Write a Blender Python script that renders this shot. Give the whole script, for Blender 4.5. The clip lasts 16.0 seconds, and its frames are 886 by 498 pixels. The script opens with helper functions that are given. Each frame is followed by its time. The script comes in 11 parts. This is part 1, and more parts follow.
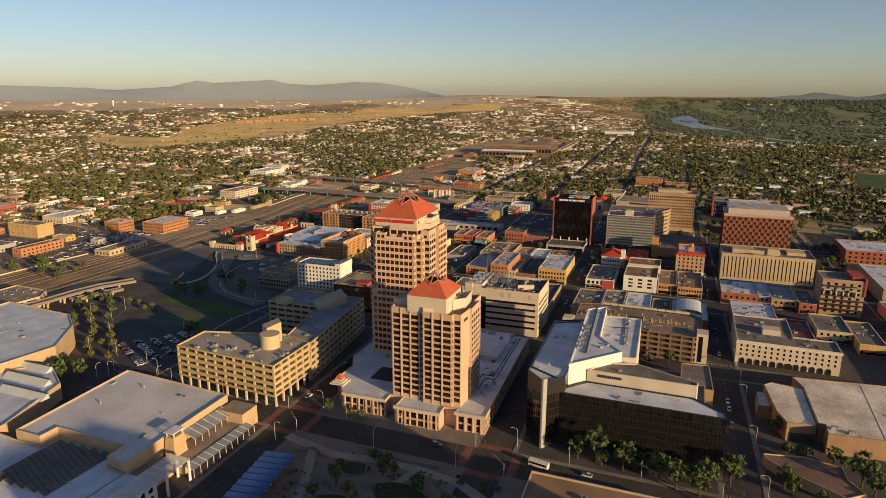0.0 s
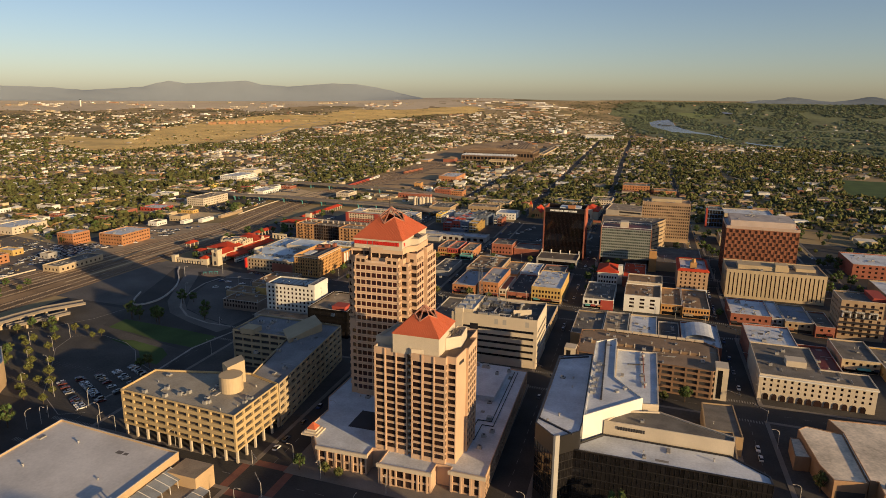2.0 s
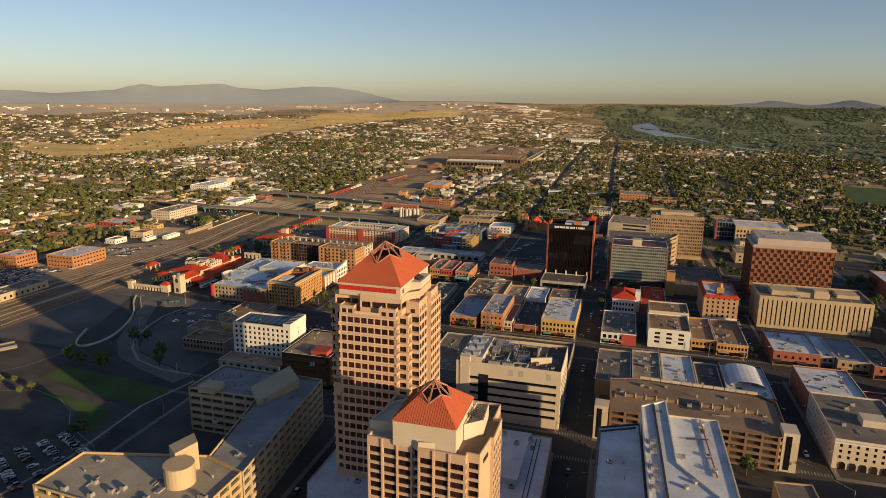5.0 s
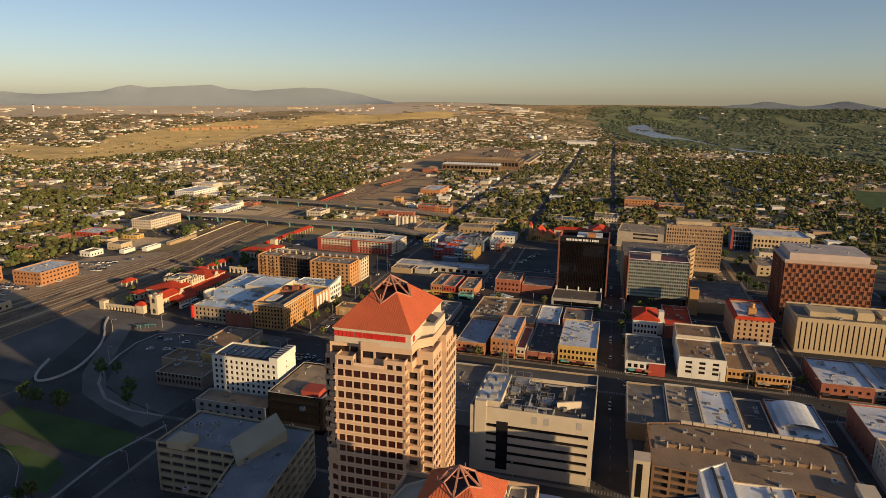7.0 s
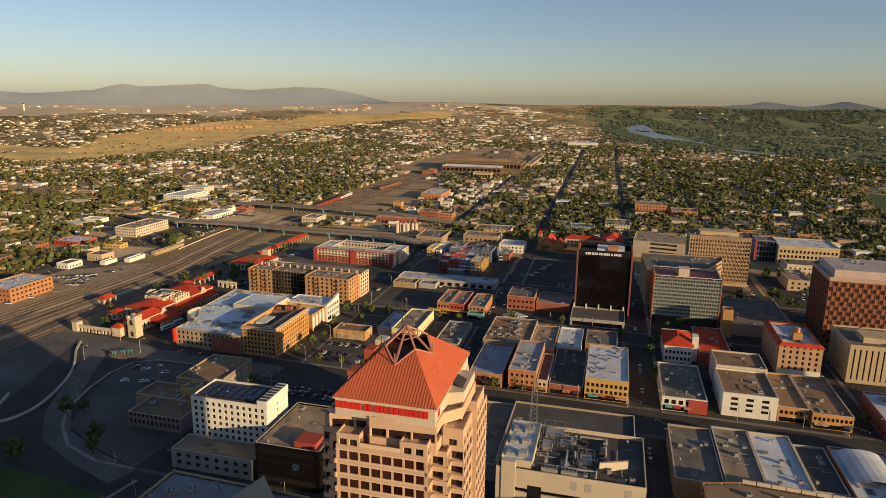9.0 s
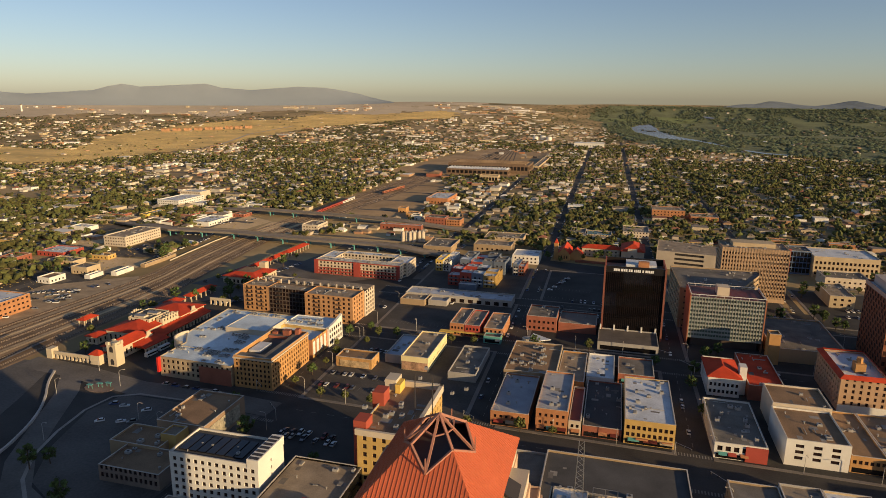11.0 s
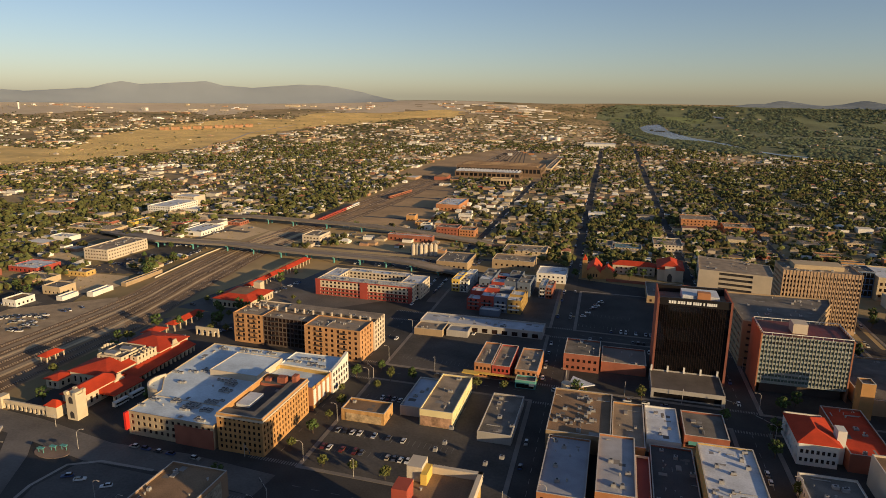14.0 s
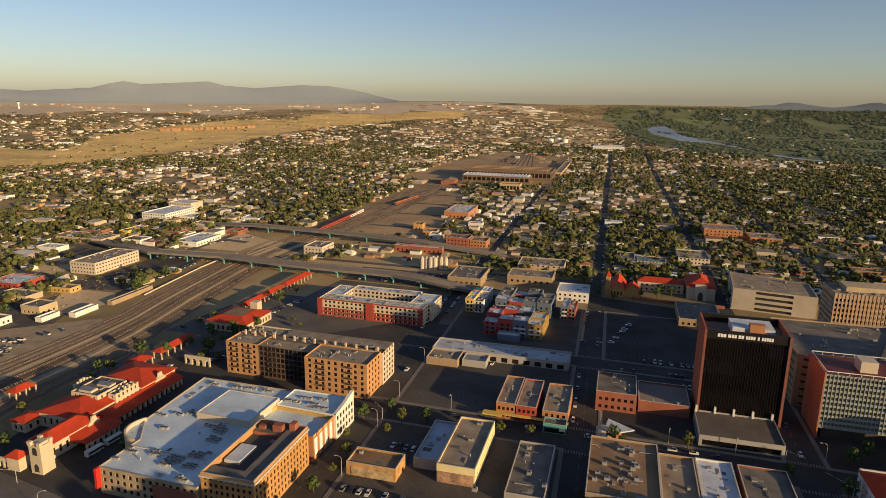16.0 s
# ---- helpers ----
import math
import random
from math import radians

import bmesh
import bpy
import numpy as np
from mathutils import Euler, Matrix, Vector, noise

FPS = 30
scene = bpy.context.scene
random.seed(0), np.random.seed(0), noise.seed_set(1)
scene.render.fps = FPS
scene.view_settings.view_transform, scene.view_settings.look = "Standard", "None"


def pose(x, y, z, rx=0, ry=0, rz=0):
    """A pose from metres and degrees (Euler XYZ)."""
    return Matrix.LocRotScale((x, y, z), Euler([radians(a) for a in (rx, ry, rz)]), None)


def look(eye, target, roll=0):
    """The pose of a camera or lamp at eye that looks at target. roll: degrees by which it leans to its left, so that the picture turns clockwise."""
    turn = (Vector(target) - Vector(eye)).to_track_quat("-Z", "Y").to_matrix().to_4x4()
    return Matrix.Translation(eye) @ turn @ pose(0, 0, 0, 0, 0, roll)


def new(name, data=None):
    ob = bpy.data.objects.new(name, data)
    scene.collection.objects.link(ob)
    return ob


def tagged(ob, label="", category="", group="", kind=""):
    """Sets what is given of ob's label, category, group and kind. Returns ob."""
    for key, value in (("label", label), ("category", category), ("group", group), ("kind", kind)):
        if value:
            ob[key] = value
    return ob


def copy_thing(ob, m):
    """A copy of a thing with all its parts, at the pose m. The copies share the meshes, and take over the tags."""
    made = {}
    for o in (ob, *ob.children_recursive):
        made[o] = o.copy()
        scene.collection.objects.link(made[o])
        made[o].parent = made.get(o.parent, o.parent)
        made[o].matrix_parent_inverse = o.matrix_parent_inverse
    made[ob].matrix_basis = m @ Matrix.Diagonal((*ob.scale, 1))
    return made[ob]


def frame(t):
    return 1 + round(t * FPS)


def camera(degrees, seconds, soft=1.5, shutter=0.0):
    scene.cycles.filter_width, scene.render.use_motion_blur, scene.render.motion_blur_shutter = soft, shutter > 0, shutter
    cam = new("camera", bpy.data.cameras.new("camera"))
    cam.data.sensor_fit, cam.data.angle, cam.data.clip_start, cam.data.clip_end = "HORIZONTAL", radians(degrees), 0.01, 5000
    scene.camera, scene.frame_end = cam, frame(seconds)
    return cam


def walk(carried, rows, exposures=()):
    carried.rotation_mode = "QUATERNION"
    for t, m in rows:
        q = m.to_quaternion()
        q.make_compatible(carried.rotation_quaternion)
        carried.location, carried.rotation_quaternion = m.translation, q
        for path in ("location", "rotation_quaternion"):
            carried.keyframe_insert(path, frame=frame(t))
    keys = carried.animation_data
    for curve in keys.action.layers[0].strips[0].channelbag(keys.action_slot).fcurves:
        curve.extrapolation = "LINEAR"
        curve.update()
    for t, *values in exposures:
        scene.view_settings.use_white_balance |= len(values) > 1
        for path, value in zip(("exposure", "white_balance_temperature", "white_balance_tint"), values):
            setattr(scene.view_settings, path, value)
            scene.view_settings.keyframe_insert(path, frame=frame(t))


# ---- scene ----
cam = camera(68.9, 16.0, 0.48)
PATH = [
    (0, (0.095, -0.671, 157.561), (-0.613, 1.138, 157.087), 0.1),
    (0.5, (-5.505, 10.36, 157.51), (-6.205, 12.172, 157.034), 0.3),
    (1, (-11.517, 21.206, 157.508), (-12.197, 23.027, 157.036), 0.4),
    (1.5, (-17.258, 31.345, 157.559), (-17.919, 33.174, 157.09), 0.5),
    (2, (-22.74, 41.452, 157.664), (-23.382, 43.287, 157.197), 0.5),
    (2.5, (-28.106, 51.517, 157.844), (-28.733, 53.358, 157.377), 0.4),
    (3, (-33.634, 61.901, 158.02), (-34.249, 63.746, 157.556), 0.5),
    (3.5, (-39.241, 72.122, 158.151), (-39.843, 73.972, 157.688), 0.5),
    (4, (-44.734, 82.146, 158.099), (-45.33, 83.998, 157.638), 0.5),
    (6.5, (-72.411, 133.832, 158.344), (-72.977, 135.696, 157.89), 0.5),
    (7, (-77.931, 144.448, 158.485), (-78.492, 146.313, 158.031), 0.5),
    (7.5, (-83.439, 154.748, 158.512), (-83.995, 156.615, 158.058), 0.5),
    (8, (-88.916, 165.271, 158.722), (-89.469, 167.139, 158.268), 0.5),
    (8.5, (-94.337, 175.89, 158.925), (-94.888, 177.758, 158.471), 0.5),
    (9, (-99.859, 186.4, 159.025), (-100.408, 188.269, 158.57), 0.6),
    (11.5, (-126.173, 238.072, 160.018), (-126.726, 239.939, 159.561), 0.5),
    (12, (-131.63, 248.346, 160.126), (-132.184, 250.212, 159.668), 0.6),
    (12.5, (-136.989, 258.644, 160.119), (-137.544, 260.51, 159.661), 0.6),
    (13, (-142.273, 268.877, 160.101), (-142.828, 270.743, 159.642), 0.6),
    (13.5, (-147.443, 279.135, 160.252), (-148.0, 281.0, 159.792), 0.6),
    (14, (-152.823, 289.53, 160.702), (-153.38, 291.395, 160.241), 0.7),
    (14.5, (-158.073, 299.823, 161.544), (-158.63, 301.688, 161.086), 0.7),
    (15, (-163.332, 310.067, 162.404), (-163.892, 311.932, 161.946), 0.7),
    (15.5, (-168.383, 320.098, 162.781), (-168.945, 321.962, 162.322), 0.8),
    (16, (-173.532, 330.257, 162.946), (-174.097, 332.12, 162.486), 0.8),
]
walk(cam, [(t, look(e, a, r)) for t, e, a, r in PATH], [(0, 0.34, 6480, 20), (16, 0.34, 6480, 20)])

# ---------------- light ----------------
SUN_AZ, SUN_EL = 23.0, 10.8          # degrees from +x towards -y, and above the horizon
to_sun = Vector((math.cos(radians(SUN_AZ)) * math.cos(radians(SUN_EL)),
                 -math.sin(radians(SUN_AZ)) * math.cos(radians(SUN_EL)), math.sin(radians(SUN_EL))))
sun = new("sun", bpy.data.lights.new("sun", "SUN"))
sun.data.energy, sun.data.angle, sun.data.color = 4.7, radians(0.55), (1.0, 0.745, 0.37)
sun.matrix_world = look(to_sun * 300, (0, 0, 0))

world = bpy.data.worlds.new("sky")
scene.world = world
world.use_nodes = True
wn = world.node_tree
wn.nodes.clear()
sky = wn.nodes.new("ShaderNodeTexSky")
sky.sky_type, sky.sun_disc = "NISHITA", False
sky.sun_elevation, sky.sun_rotation = radians(SUN_EL), radians(90 + SUN_AZ)
sky.altitude, sky.air_density, sky.dust_density, sky.ozone_density = 1500, 1.0, 1.8, 1.7
bg = wn.nodes.new("ShaderNodeBackground")
bg.inputs["Strength"].default_value = 0.086
out = wn.nodes.new("ShaderNodeOutputWorld")
wn.links.new(sky.outputs[0], bg.inputs["Color"])
wn.links.new(bg.outputs[0], out.inputs["Surface"])


# ---------------- materials ----------------
def mat(name, col, rough=0.85, var=0.18, scale=0.12, fine=2.5, bump=0.25, metal=0.0, spec=0.3, hue=0.0, by="", streak=False):
    """A plain surface with stains at two scales; by: 'object' or 'island' varies it piece by piece."""
    m = bpy.data.materials.new(name)
    m.use_nodes = True
    nt = m.node_tree
    n, l = nt.nodes, nt.links
    b = n["Principled BSDF"]
    b.inputs["Roughness"].default_value, b.inputs["Metallic"].default_value = rough, metal
    b.inputs["Specular IOR Level"].default_value = spec
    tc = n.new("ShaderNodeTexCoord")
    src = tc.outputs["Object"]
    if streak:
        mp = n.new("ShaderNodeMapping")
        mp.inputs["Scale"].default_value = (1, 1, 0.12)
        l.new(src, mp.inputs["Vector"])
        src = mp.outputs[0]
    big, small = n.new("ShaderNodeTexNoise"), n.new("ShaderNodeTexNoise")
    big.inputs["Scale"].default_value, small.inputs["Scale"].default_value = scale, fine
    big.inputs["Detail"].default_value = 5
    small.inputs["Detail"].default_value = 3
    l.new(src, big.inputs["Vector"])
    l.new(src, small.inputs["Vector"])
    add = n.new("ShaderNodeMath")
    add.operation = "MULTIPLY_ADD"
    l.new(small.outputs["Fac"], add.inputs[0])
    add.inputs[1].default_value = 0.45
    l.new(big.outputs["Fac"], add.inputs[2])
    rng = n.new("ShaderNodeMapRange")
    rng.inputs["From Min"].default_value, rng.inputs["From Max"].default_value = 0.45, 1.0
    rng.inputs["To Min"].default_value, rng.inputs["To Max"].default_value = 1 - var, 1 + var
    l.new(add.outputs[0], rng.inputs["Value"])
    hsv = n.new("ShaderNodeHueSaturation")
    hsv.inputs["Color"].default_value = (*col, 1)
    value = rng.outputs[0]
    if by:
        rnd = n.new("ShaderNodeObjectInfo").outputs["Random"] if by == "object" else n.new("ShaderNodeNewGeometry").outputs["Random Per Island"]
        r2 = n.new("ShaderNodeMapRange")
        r2.inputs["To Min"].default_value, r2.inputs["To Max"].default_value = 1 - 1.8 * var, 1 + 1.8 * var
        l.new(rnd, r2.inputs["Value"])
        mu = n.new("ShaderNodeMath")
        mu.operation = "MULTIPLY"
        l.new(value, mu.inputs[0])
        l.new(r2.outputs[0], mu.inputs[1])
        value = mu.outputs[0]
        if hue:
            r3 = n.new("ShaderNodeMapRange")
            r3.inputs["To Min"].default_value, r3.inputs["To Max"].default_value = 0.5 - hue, 0.5 + hue
            l.new(rnd, r3.inputs["Value"])
            l.new(r3.outputs[0], hsv.inputs["Hue"])
    l.new(value, hsv.inputs["Value"])
    l.new(hsv.outputs[0], b.inputs["Base Color"])
    if bump:
        bp = n.new("ShaderNodeBump")
        bp.inputs["Strength"].default_value, bp.inputs["Distance"].default_value = bump, 0.1
        l.new(small.outputs["Fac"], bp.inputs["Height"])
        l.new(bp.outputs[0], b.inputs["Normal"])
    return m


def palette(name, cols, by="object", rough=0.7, spec=0.3, metal=0.0, var=0.12):
    """One of several colours for each piece."""
    m = mat(name, cols[0], rough=rough, spec=spec, metal=metal, var=var)
    nt = m.node_tree
    n, l = nt.nodes, nt.links
    rnd = n.new("ShaderNodeObjectInfo").outputs["Random"] if by == "object" else n.new("ShaderNodeNewGeometry").outputs["Random Per Island"]
    ramp = n.new("ShaderNodeValToRGB")
    ramp.color_ramp.interpolation = "CONSTANT"
    e = ramp.color_ramp.elements
    while len(e) < len(cols):
        e.new(0.5)
    for i, c in enumerate(cols):
        e[i].position, e[i].color = i / len(cols), (*c, 1)
    l.new(rnd, ramp.inputs["Fac"])
    hsv = [x for x in n if x.bl_idname == "ShaderNodeHueSaturation"][0]
    l.new(ramp.outputs["Color"], hsv.inputs["Color"])
    return m


def glassy(name, col, rough=0.12, spec=0.6, spread=0.5):
    """Window glass seen from outside, with a dim room or blinds behind, pane by pane."""
    m = mat(name, col, rough=rough, var=spread * 0.5, spec=spec, bump=0, by="object", scale=0.5)
    return m


ASPHALT = mat("asphalt", (0.057, 0.052, 0.047), 0.9, 0.4, 0.05, 1.2)
LOT = mat("worn_asphalt", (0.080, 0.072, 0.063), 0.9, 0.45, 0.04, 0.8)
CONCRETE = mat("concrete", (0.20, 0.175, 0.15), 0.9, 0.25, 0.08, 1.5)
BRICKPAVE = mat("brick_paving", (0.23, 0.165, 0.125), 0.9, 0.3, 0.08, 2)
PAINT = mat("road_paint", (0.20, 0.19, 0.17), 0.8, 0.5, 0.3, 1.5)
DIRT = mat("bare_earth", (0.62, 0.45, 0.25), 1, 0.3, 0.02, 0.5)
LOT3 = mat("pale_worn_asphalt", (0.115, 0.105, 0.095), 0.9, 0.45, 0.03, 0.8)
LOT2 = mat("dark_asphalt", (0.047, 0.044, 0.040), 0.9, 0.4, 0.05, 0.9)
GRASS = mat("lawn", (0.055, 0.095, 0.025), 1, 0.35, 0.05, 1.5)
BALLAST = mat("track_ballast", (0.31, 0.20, 0.105), 1, 0.5, 0.03, 0.8)
RAIL = mat("rail_steel", (0.40, 0.31, 0.23), 0.5, 0.2, 0.5, 3, metal=0.2)
STEEL = mat("grey_steel", (0.35, 0.35, 0.35), 0.45, 0.15, metal=0.7)
# also fills openings with a dark tone in place of shade
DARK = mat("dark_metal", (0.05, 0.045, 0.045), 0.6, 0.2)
GLASS = glassy("dark_glass", (0.028, 0.016, 0.014))
BRONZEGLASS = glassy("bronze_glass", (0.040, 0.011, 0.008), 0.12, 0.5)
BLACKGLASS = glassy("black_glass", (0.014, 0.013, 0.014), 0.06, 0.5)
GREENGLASS = glassy("green_glass", (0.10, 0.125, 0.10), 0.12, 0.6)
WHITEROOF = mat("white_membrane", (0.57, 0.595, 0.62), 0.7, 0.28, 0.09, 1.1)
GREYROOF = mat("grey_gravel_roof", (0.168, 0.150, 0.126), 0.95, 0.42, 0.12, 2)
TANROOF = mat("tan_gravel_roof", (0.29, 0.23, 0.165), 0.95, 0.38, 0.12, 2)
BROWNROOF = mat("brown_roof", (0.26, 0.165, 0.095), 0.95, 0.4, 0.07, 2)
DARKROOF = mat("dark_bitumen_roof", (0.085, 0.082, 0.08), 0.95, 0.3, 0.09, 2)
TILE = mat("red_clay_tile", (0.50, 0.052, 0.016), 0.8, 0.25, 0.15, 3, bump=0.6)
SEAM = mat("red_standing_seam", (0.50, 0.125, 0.055), 0.5, 0.12, 0.1, 2, bump=0.1)
SALMON = mat("salmon_stone", (0.55, 0.375, 0.25), 0.8, 0.10, 0.1, 2.5, bump=0.1)
CREAM = mat("cream_stucco", (0.55, 0.47, 0.36), 0.9, 0.13, 0.1, 3)
WHITE = mat("white_stucco", (0.68, 0.66, 0.60), 0.9, 0.1, 0.1, 3)
TAN = mat("tan_concrete", (0.48, 0.375, 0.235), 0.9, 0.14, 0.08, 2.5, streak=True)
TAN2 = mat("buff_concrete", (0.36, 0.26, 0.155), 0.9, 0.15, 0.08, 2.5, streak=True)
GREYC = mat("grey_concrete", (0.36, 0.34, 0.31), 0.9, 0.16, 0.08, 2.5, streak=True)
ORANGE = mat("orange_brick", (0.47, 0.255, 0.095), 0.9, 0.18, 0.15, 6, bump=0.4)
YELLOWB = mat("yellow_brick", (0.50, 0.33, 0.11), 0.9, 0.16, 0.15, 6, bump=0.4)
BRICK = mat("red_brick", (0.30, 0.105, 0.065), 0.9, 0.2, 0.15, 6, bump=0.4)
RUST = mat("rust_stucco", (0.41, 0.185, 0.085), 0.9, 0.16, 0.12, 3)
RED = mat("red_stucco", (0.36, 0.065, 0.045), 0.85, 0.14, 0.12, 3)
YELLOW = mat("yellow_stucco", (0.68, 0.46, 0.10), 0.85, 0.12, 0.12, 3)
BLUE = mat("blue_panel", (0.10, 0.15, 0.24), 0.7, 0.15, 0.12, 3)
MAROON = mat("maroon_metal", (0.13, 0.03, 0.022), 0.5, 0.15)
CHECK = mat("russet_precast", (0.30, 0.12, 0.066), 0.9, 0.12, 0.1, 3)
AQUA = mat("aqua_paint", (0.10, 0.33, 0.30), 0.6, 0.12)
HVAC = mat("galvanised_unit", (0.40, 0.39, 0.37), 0.5, 0.2, 0.6, 4, metal=0.3)
POLE = mat("painted_pole", (0.42, 0.40, 0.36), 0.5, 0.15)
BARK = mat("bark", (0.10, 0.07, 0.05), 1, 0.3, 1, 8)
LEAF = mat("leaves", (0.07, 0.10, 0.028), 0.9, 0.3, 0.6, 3, bump=0.5, by="island", hue=0.03)
LEAF2 = mat("yellow_green_leaves", (0.12, 0.125, 0.035), 0.9, 0.3, 0.6, 3, bump=0.5, by="island", hue=0.03)
CARPAINT = palette("car_paint", [(0.6, 0.6, 0.58), (0.6, 0.6, 0.58), (0.25, 0.25, 0.26), (0.03, 0.03, 0.035), (0.08, 0.09, 0.12), (0.55, 0.55, 0.54), (0.16, 0.03, 0.025), (0.4, 0.36, 0.3)], rough=0.3, spec=0.5)
RUBBER = mat("tyre_rubber", (0.02, 0.02, 0.02), 0.9)
SIGNRED = mat("red_sign", (0.55, 0.03, 0.02), 0.6)
SIGNWHITE = mat("white_sign", (0.75, 0.75, 0.72), 0.6)
SOLAR = mat("solar_cells", (0.035, 0.085, 0.24), 0.25, 0.15, spec=0.6)


# ---------------- builders ----------------
class Geo:
    """Vertices and faces of one mesh, with a material slot for each face."""

    def __init__(self):
        self.v, self.f, self.s = [], [], []

    def quad(self, a, b, c, d, s=0):
        i = len(self.v)
        self.v += [a, b, c, d]
        self.f.append((i, i + 1, i + 2, i + 3))
        self.s.append(s)

    def poly(self, pts, s=0):
        i = len(self.v)
        self.v += list(pts)
        self.f.append(tuple(range(i, i + len(pts))))
        self.s.append(s)

    def box(self, x0, x1, y0, y1, z0, z1, s=0):
        i = len(self.v)
        self.v += [(x0, y0, z0), (x1, y0, z0), (x1, y1, z0), (x0, y1, z0), (x0, y0, z1), (x1, y0, z1), (x1, y1, z1), (x0, y1, z1)]
        self.f += [(i, i + 3, i + 2, i + 1), (i + 4, i + 5, i + 6, i + 7), (i, i + 1, i + 5, i + 4), (i + 1, i + 2, i + 6, i + 5), (i + 2, i + 3, i + 7, i + 6), (i + 3, i, i + 4, i + 7)]
        self.s += [s] * 6

    def prism(self, pts, z0, z1, s=0, cap=True, floor=False):
        n = len(pts)
        i = len(self.v)
        self.v += [(x, y, z0) for x, y in pts] + [(x, y, z1) for x, y in pts]
        for k in range(n):
            j = (k + 1) % n
            self.f.append((i + k, i + j, i + n + j, i + n + k))
            self.s.append(s)
        if cap:
            self.f.append(tuple(range(i + n, i + 2 * n)))
            self.s.append(s)
        if floor:
            self.f.append(tuple(range(i + n - 1, i - 1, -1)))
            self.s.append(s)

    def beam(self, a, b, r, s=0, sides=4):
        a, b = Vector(a), Vector(b)
        d = (b - a).normalized()
        u = d.cross(Vector((0, 0, 1)) if abs(d.z) < 0.95 else Vector((1, 0, 0))).normalized()
        w = d.cross(u)
        i = len(self.v)
        for p in (a, b):
            for k in range(sides):
                t = 2 * math.pi * (k + 0.5) / sides
                self.v.append(tuple(p + u * (r * math.cos(t)) + w * (r * math.sin(t))))
        for k in range(sides):
            j = (k + 1) % sides
            self.f.append((i + k, i + j, i + sides + j, i + sides + k))
        self.f += [tuple(range(i + sides - 1, i - 1, -1)), tuple(range(i + sides, i + 2 * sides))]
        self.s += [s] * (sides + 2)

    def data(self, name, *mats):
        me = bpy.data.meshes.new(name)
        me.from_pydata(self.v, [], self.f)
        for m in mats:
            me.materials.append(m)
        if len(mats) > 1:
            me.polygons.foreach_set("material_index", self.s)
        me.update()
        return me


def thing(name, x, y, z, rz, label, category, group="", kind=""):
    e = new(name)
    e.matrix_basis = pose(x, y, z, 0, 0, rz)
    e.empty_display_size = 0.5
    return tagged(e, label, category, group, kind)


def part(name, geo, material, parent, label=""):
    me = geo if isinstance(geo, bpy.types.Mesh) else geo.data(name, *(material if isinstance(material, tuple) else (material,)))
    o = new(name, me)
    o.parent = parent
    return tagged(o, label)


def solid(name, geo, material, label, category="", kind="", group=""):
    """A thing or a piece of the setting that is one mesh."""
    o = new(name, geo.data(name, *(material if isinstance(material, tuple) else (material,))))
    return tagged(o, label, category, group, kind)


pane_cache = {}


def pane_mesh(w, h, m):
    key = (round(w, 2), round(h, 2), m.name)
    if key not in pane_cache:
        g = Geo()
        g.box(-w / 2, w / 2, 0, 0.08, 0, h)
        pane_cache[key] = g.data("window", m)
    return pane_cache[key]


def facade(g, panes, a, b, z0, z1, cols, rows, ww, wh, sill, step, depth=0.3, margin=None, s=0):
    """A wall from a to b (seen with a on its left) with cols x rows real openings; their panes go to the list."""
    a, b = Vector(a), Vector(b)
    length = (b - a).length
    u = (b - a) / length
    nrm = Vector((u.y, -u.x))
    ang = math.atan2(u.y, u.x)

    def p(t, z, d=0.0):
        q = a + u * t - nrm * d
        return (q.x, q.y, z)

    if not cols or not rows:
        g.quad(p(0, z0), p(length, z0), p(length, z1), p(0, z1), s)
        return
    if margin is None:
        margin = (length - cols * ww) / (cols + 1) / 2
    pitch = (length - 2 * margin) / cols
    ww = min(ww, pitch * 0.96)
    lefts = [margin + pitch * (i + 0.5) - ww / 2 for i in range(cols)]
    zs = z0
    for r in range(rows):
        zb = sill + r * step
        zt = min(zb + wh, z1 - 0.05)
        g.quad(p(0, zs), p(length, zs), p(length, zb), p(0, zb), s)
        x = 0
        for lf in lefts:
            g.quad(p(x, zb), p(lf, zb), p(lf, zt), p(x, zt), s)
            rt = lf + ww
            g.quad(p(lf, zb), p(lf, zb, depth), p(lf, zt, depth), p(lf, zt), s)
            g.quad(p(rt, zb, depth), p(rt, zb), p(rt, zt), p(rt, zt, depth), s)
            g.quad(p(lf, zb), p(rt, zb), p(rt, zb, depth), p(lf, zb, depth), s)
            g.quad(p(lf, zt, depth), p(rt, zt, depth), p(rt, zt), p(lf, zt), s)
            q = a + u * (lf + ww / 2) - nrm * depth
            panes.append((q.x, q.y, zb, ang, ww, zt - zb))
            x = rt
        g.quad(p(x, zb), p(length, zb), p(length, zt), p(x, zt), s)
        zs = zt
    g.quad(p(0, zs), p(length, zs), p(length, z1), p(0, z1), s)


def add_panes(panes, parent, m, cap=55, name="window"):
    panes = sorted(panes, key=lambda q: -q[2])
    for x, y, z, ang, w, h in panes[:cap]:
        o = new(name, pane_mesh(w, h, m))
        o.parent = parent
        o.matrix_basis = pose(x, y, z, 0, 0, math.degrees(ang))
    if len(panes) > cap:
        g = Geo()
        for x, y, z, ang, w, h in panes[cap:]:
            c, sn = math.cos(ang) * w / 2, math.sin(ang) * w / 2
            g.quad((x - c, y - sn, z), (x + c, y + sn, z), (x + c, y + sn, z + h), (x - c, y - sn, z + h))
        tagged(part("window_rest", g, m, parent), kind="stuff")


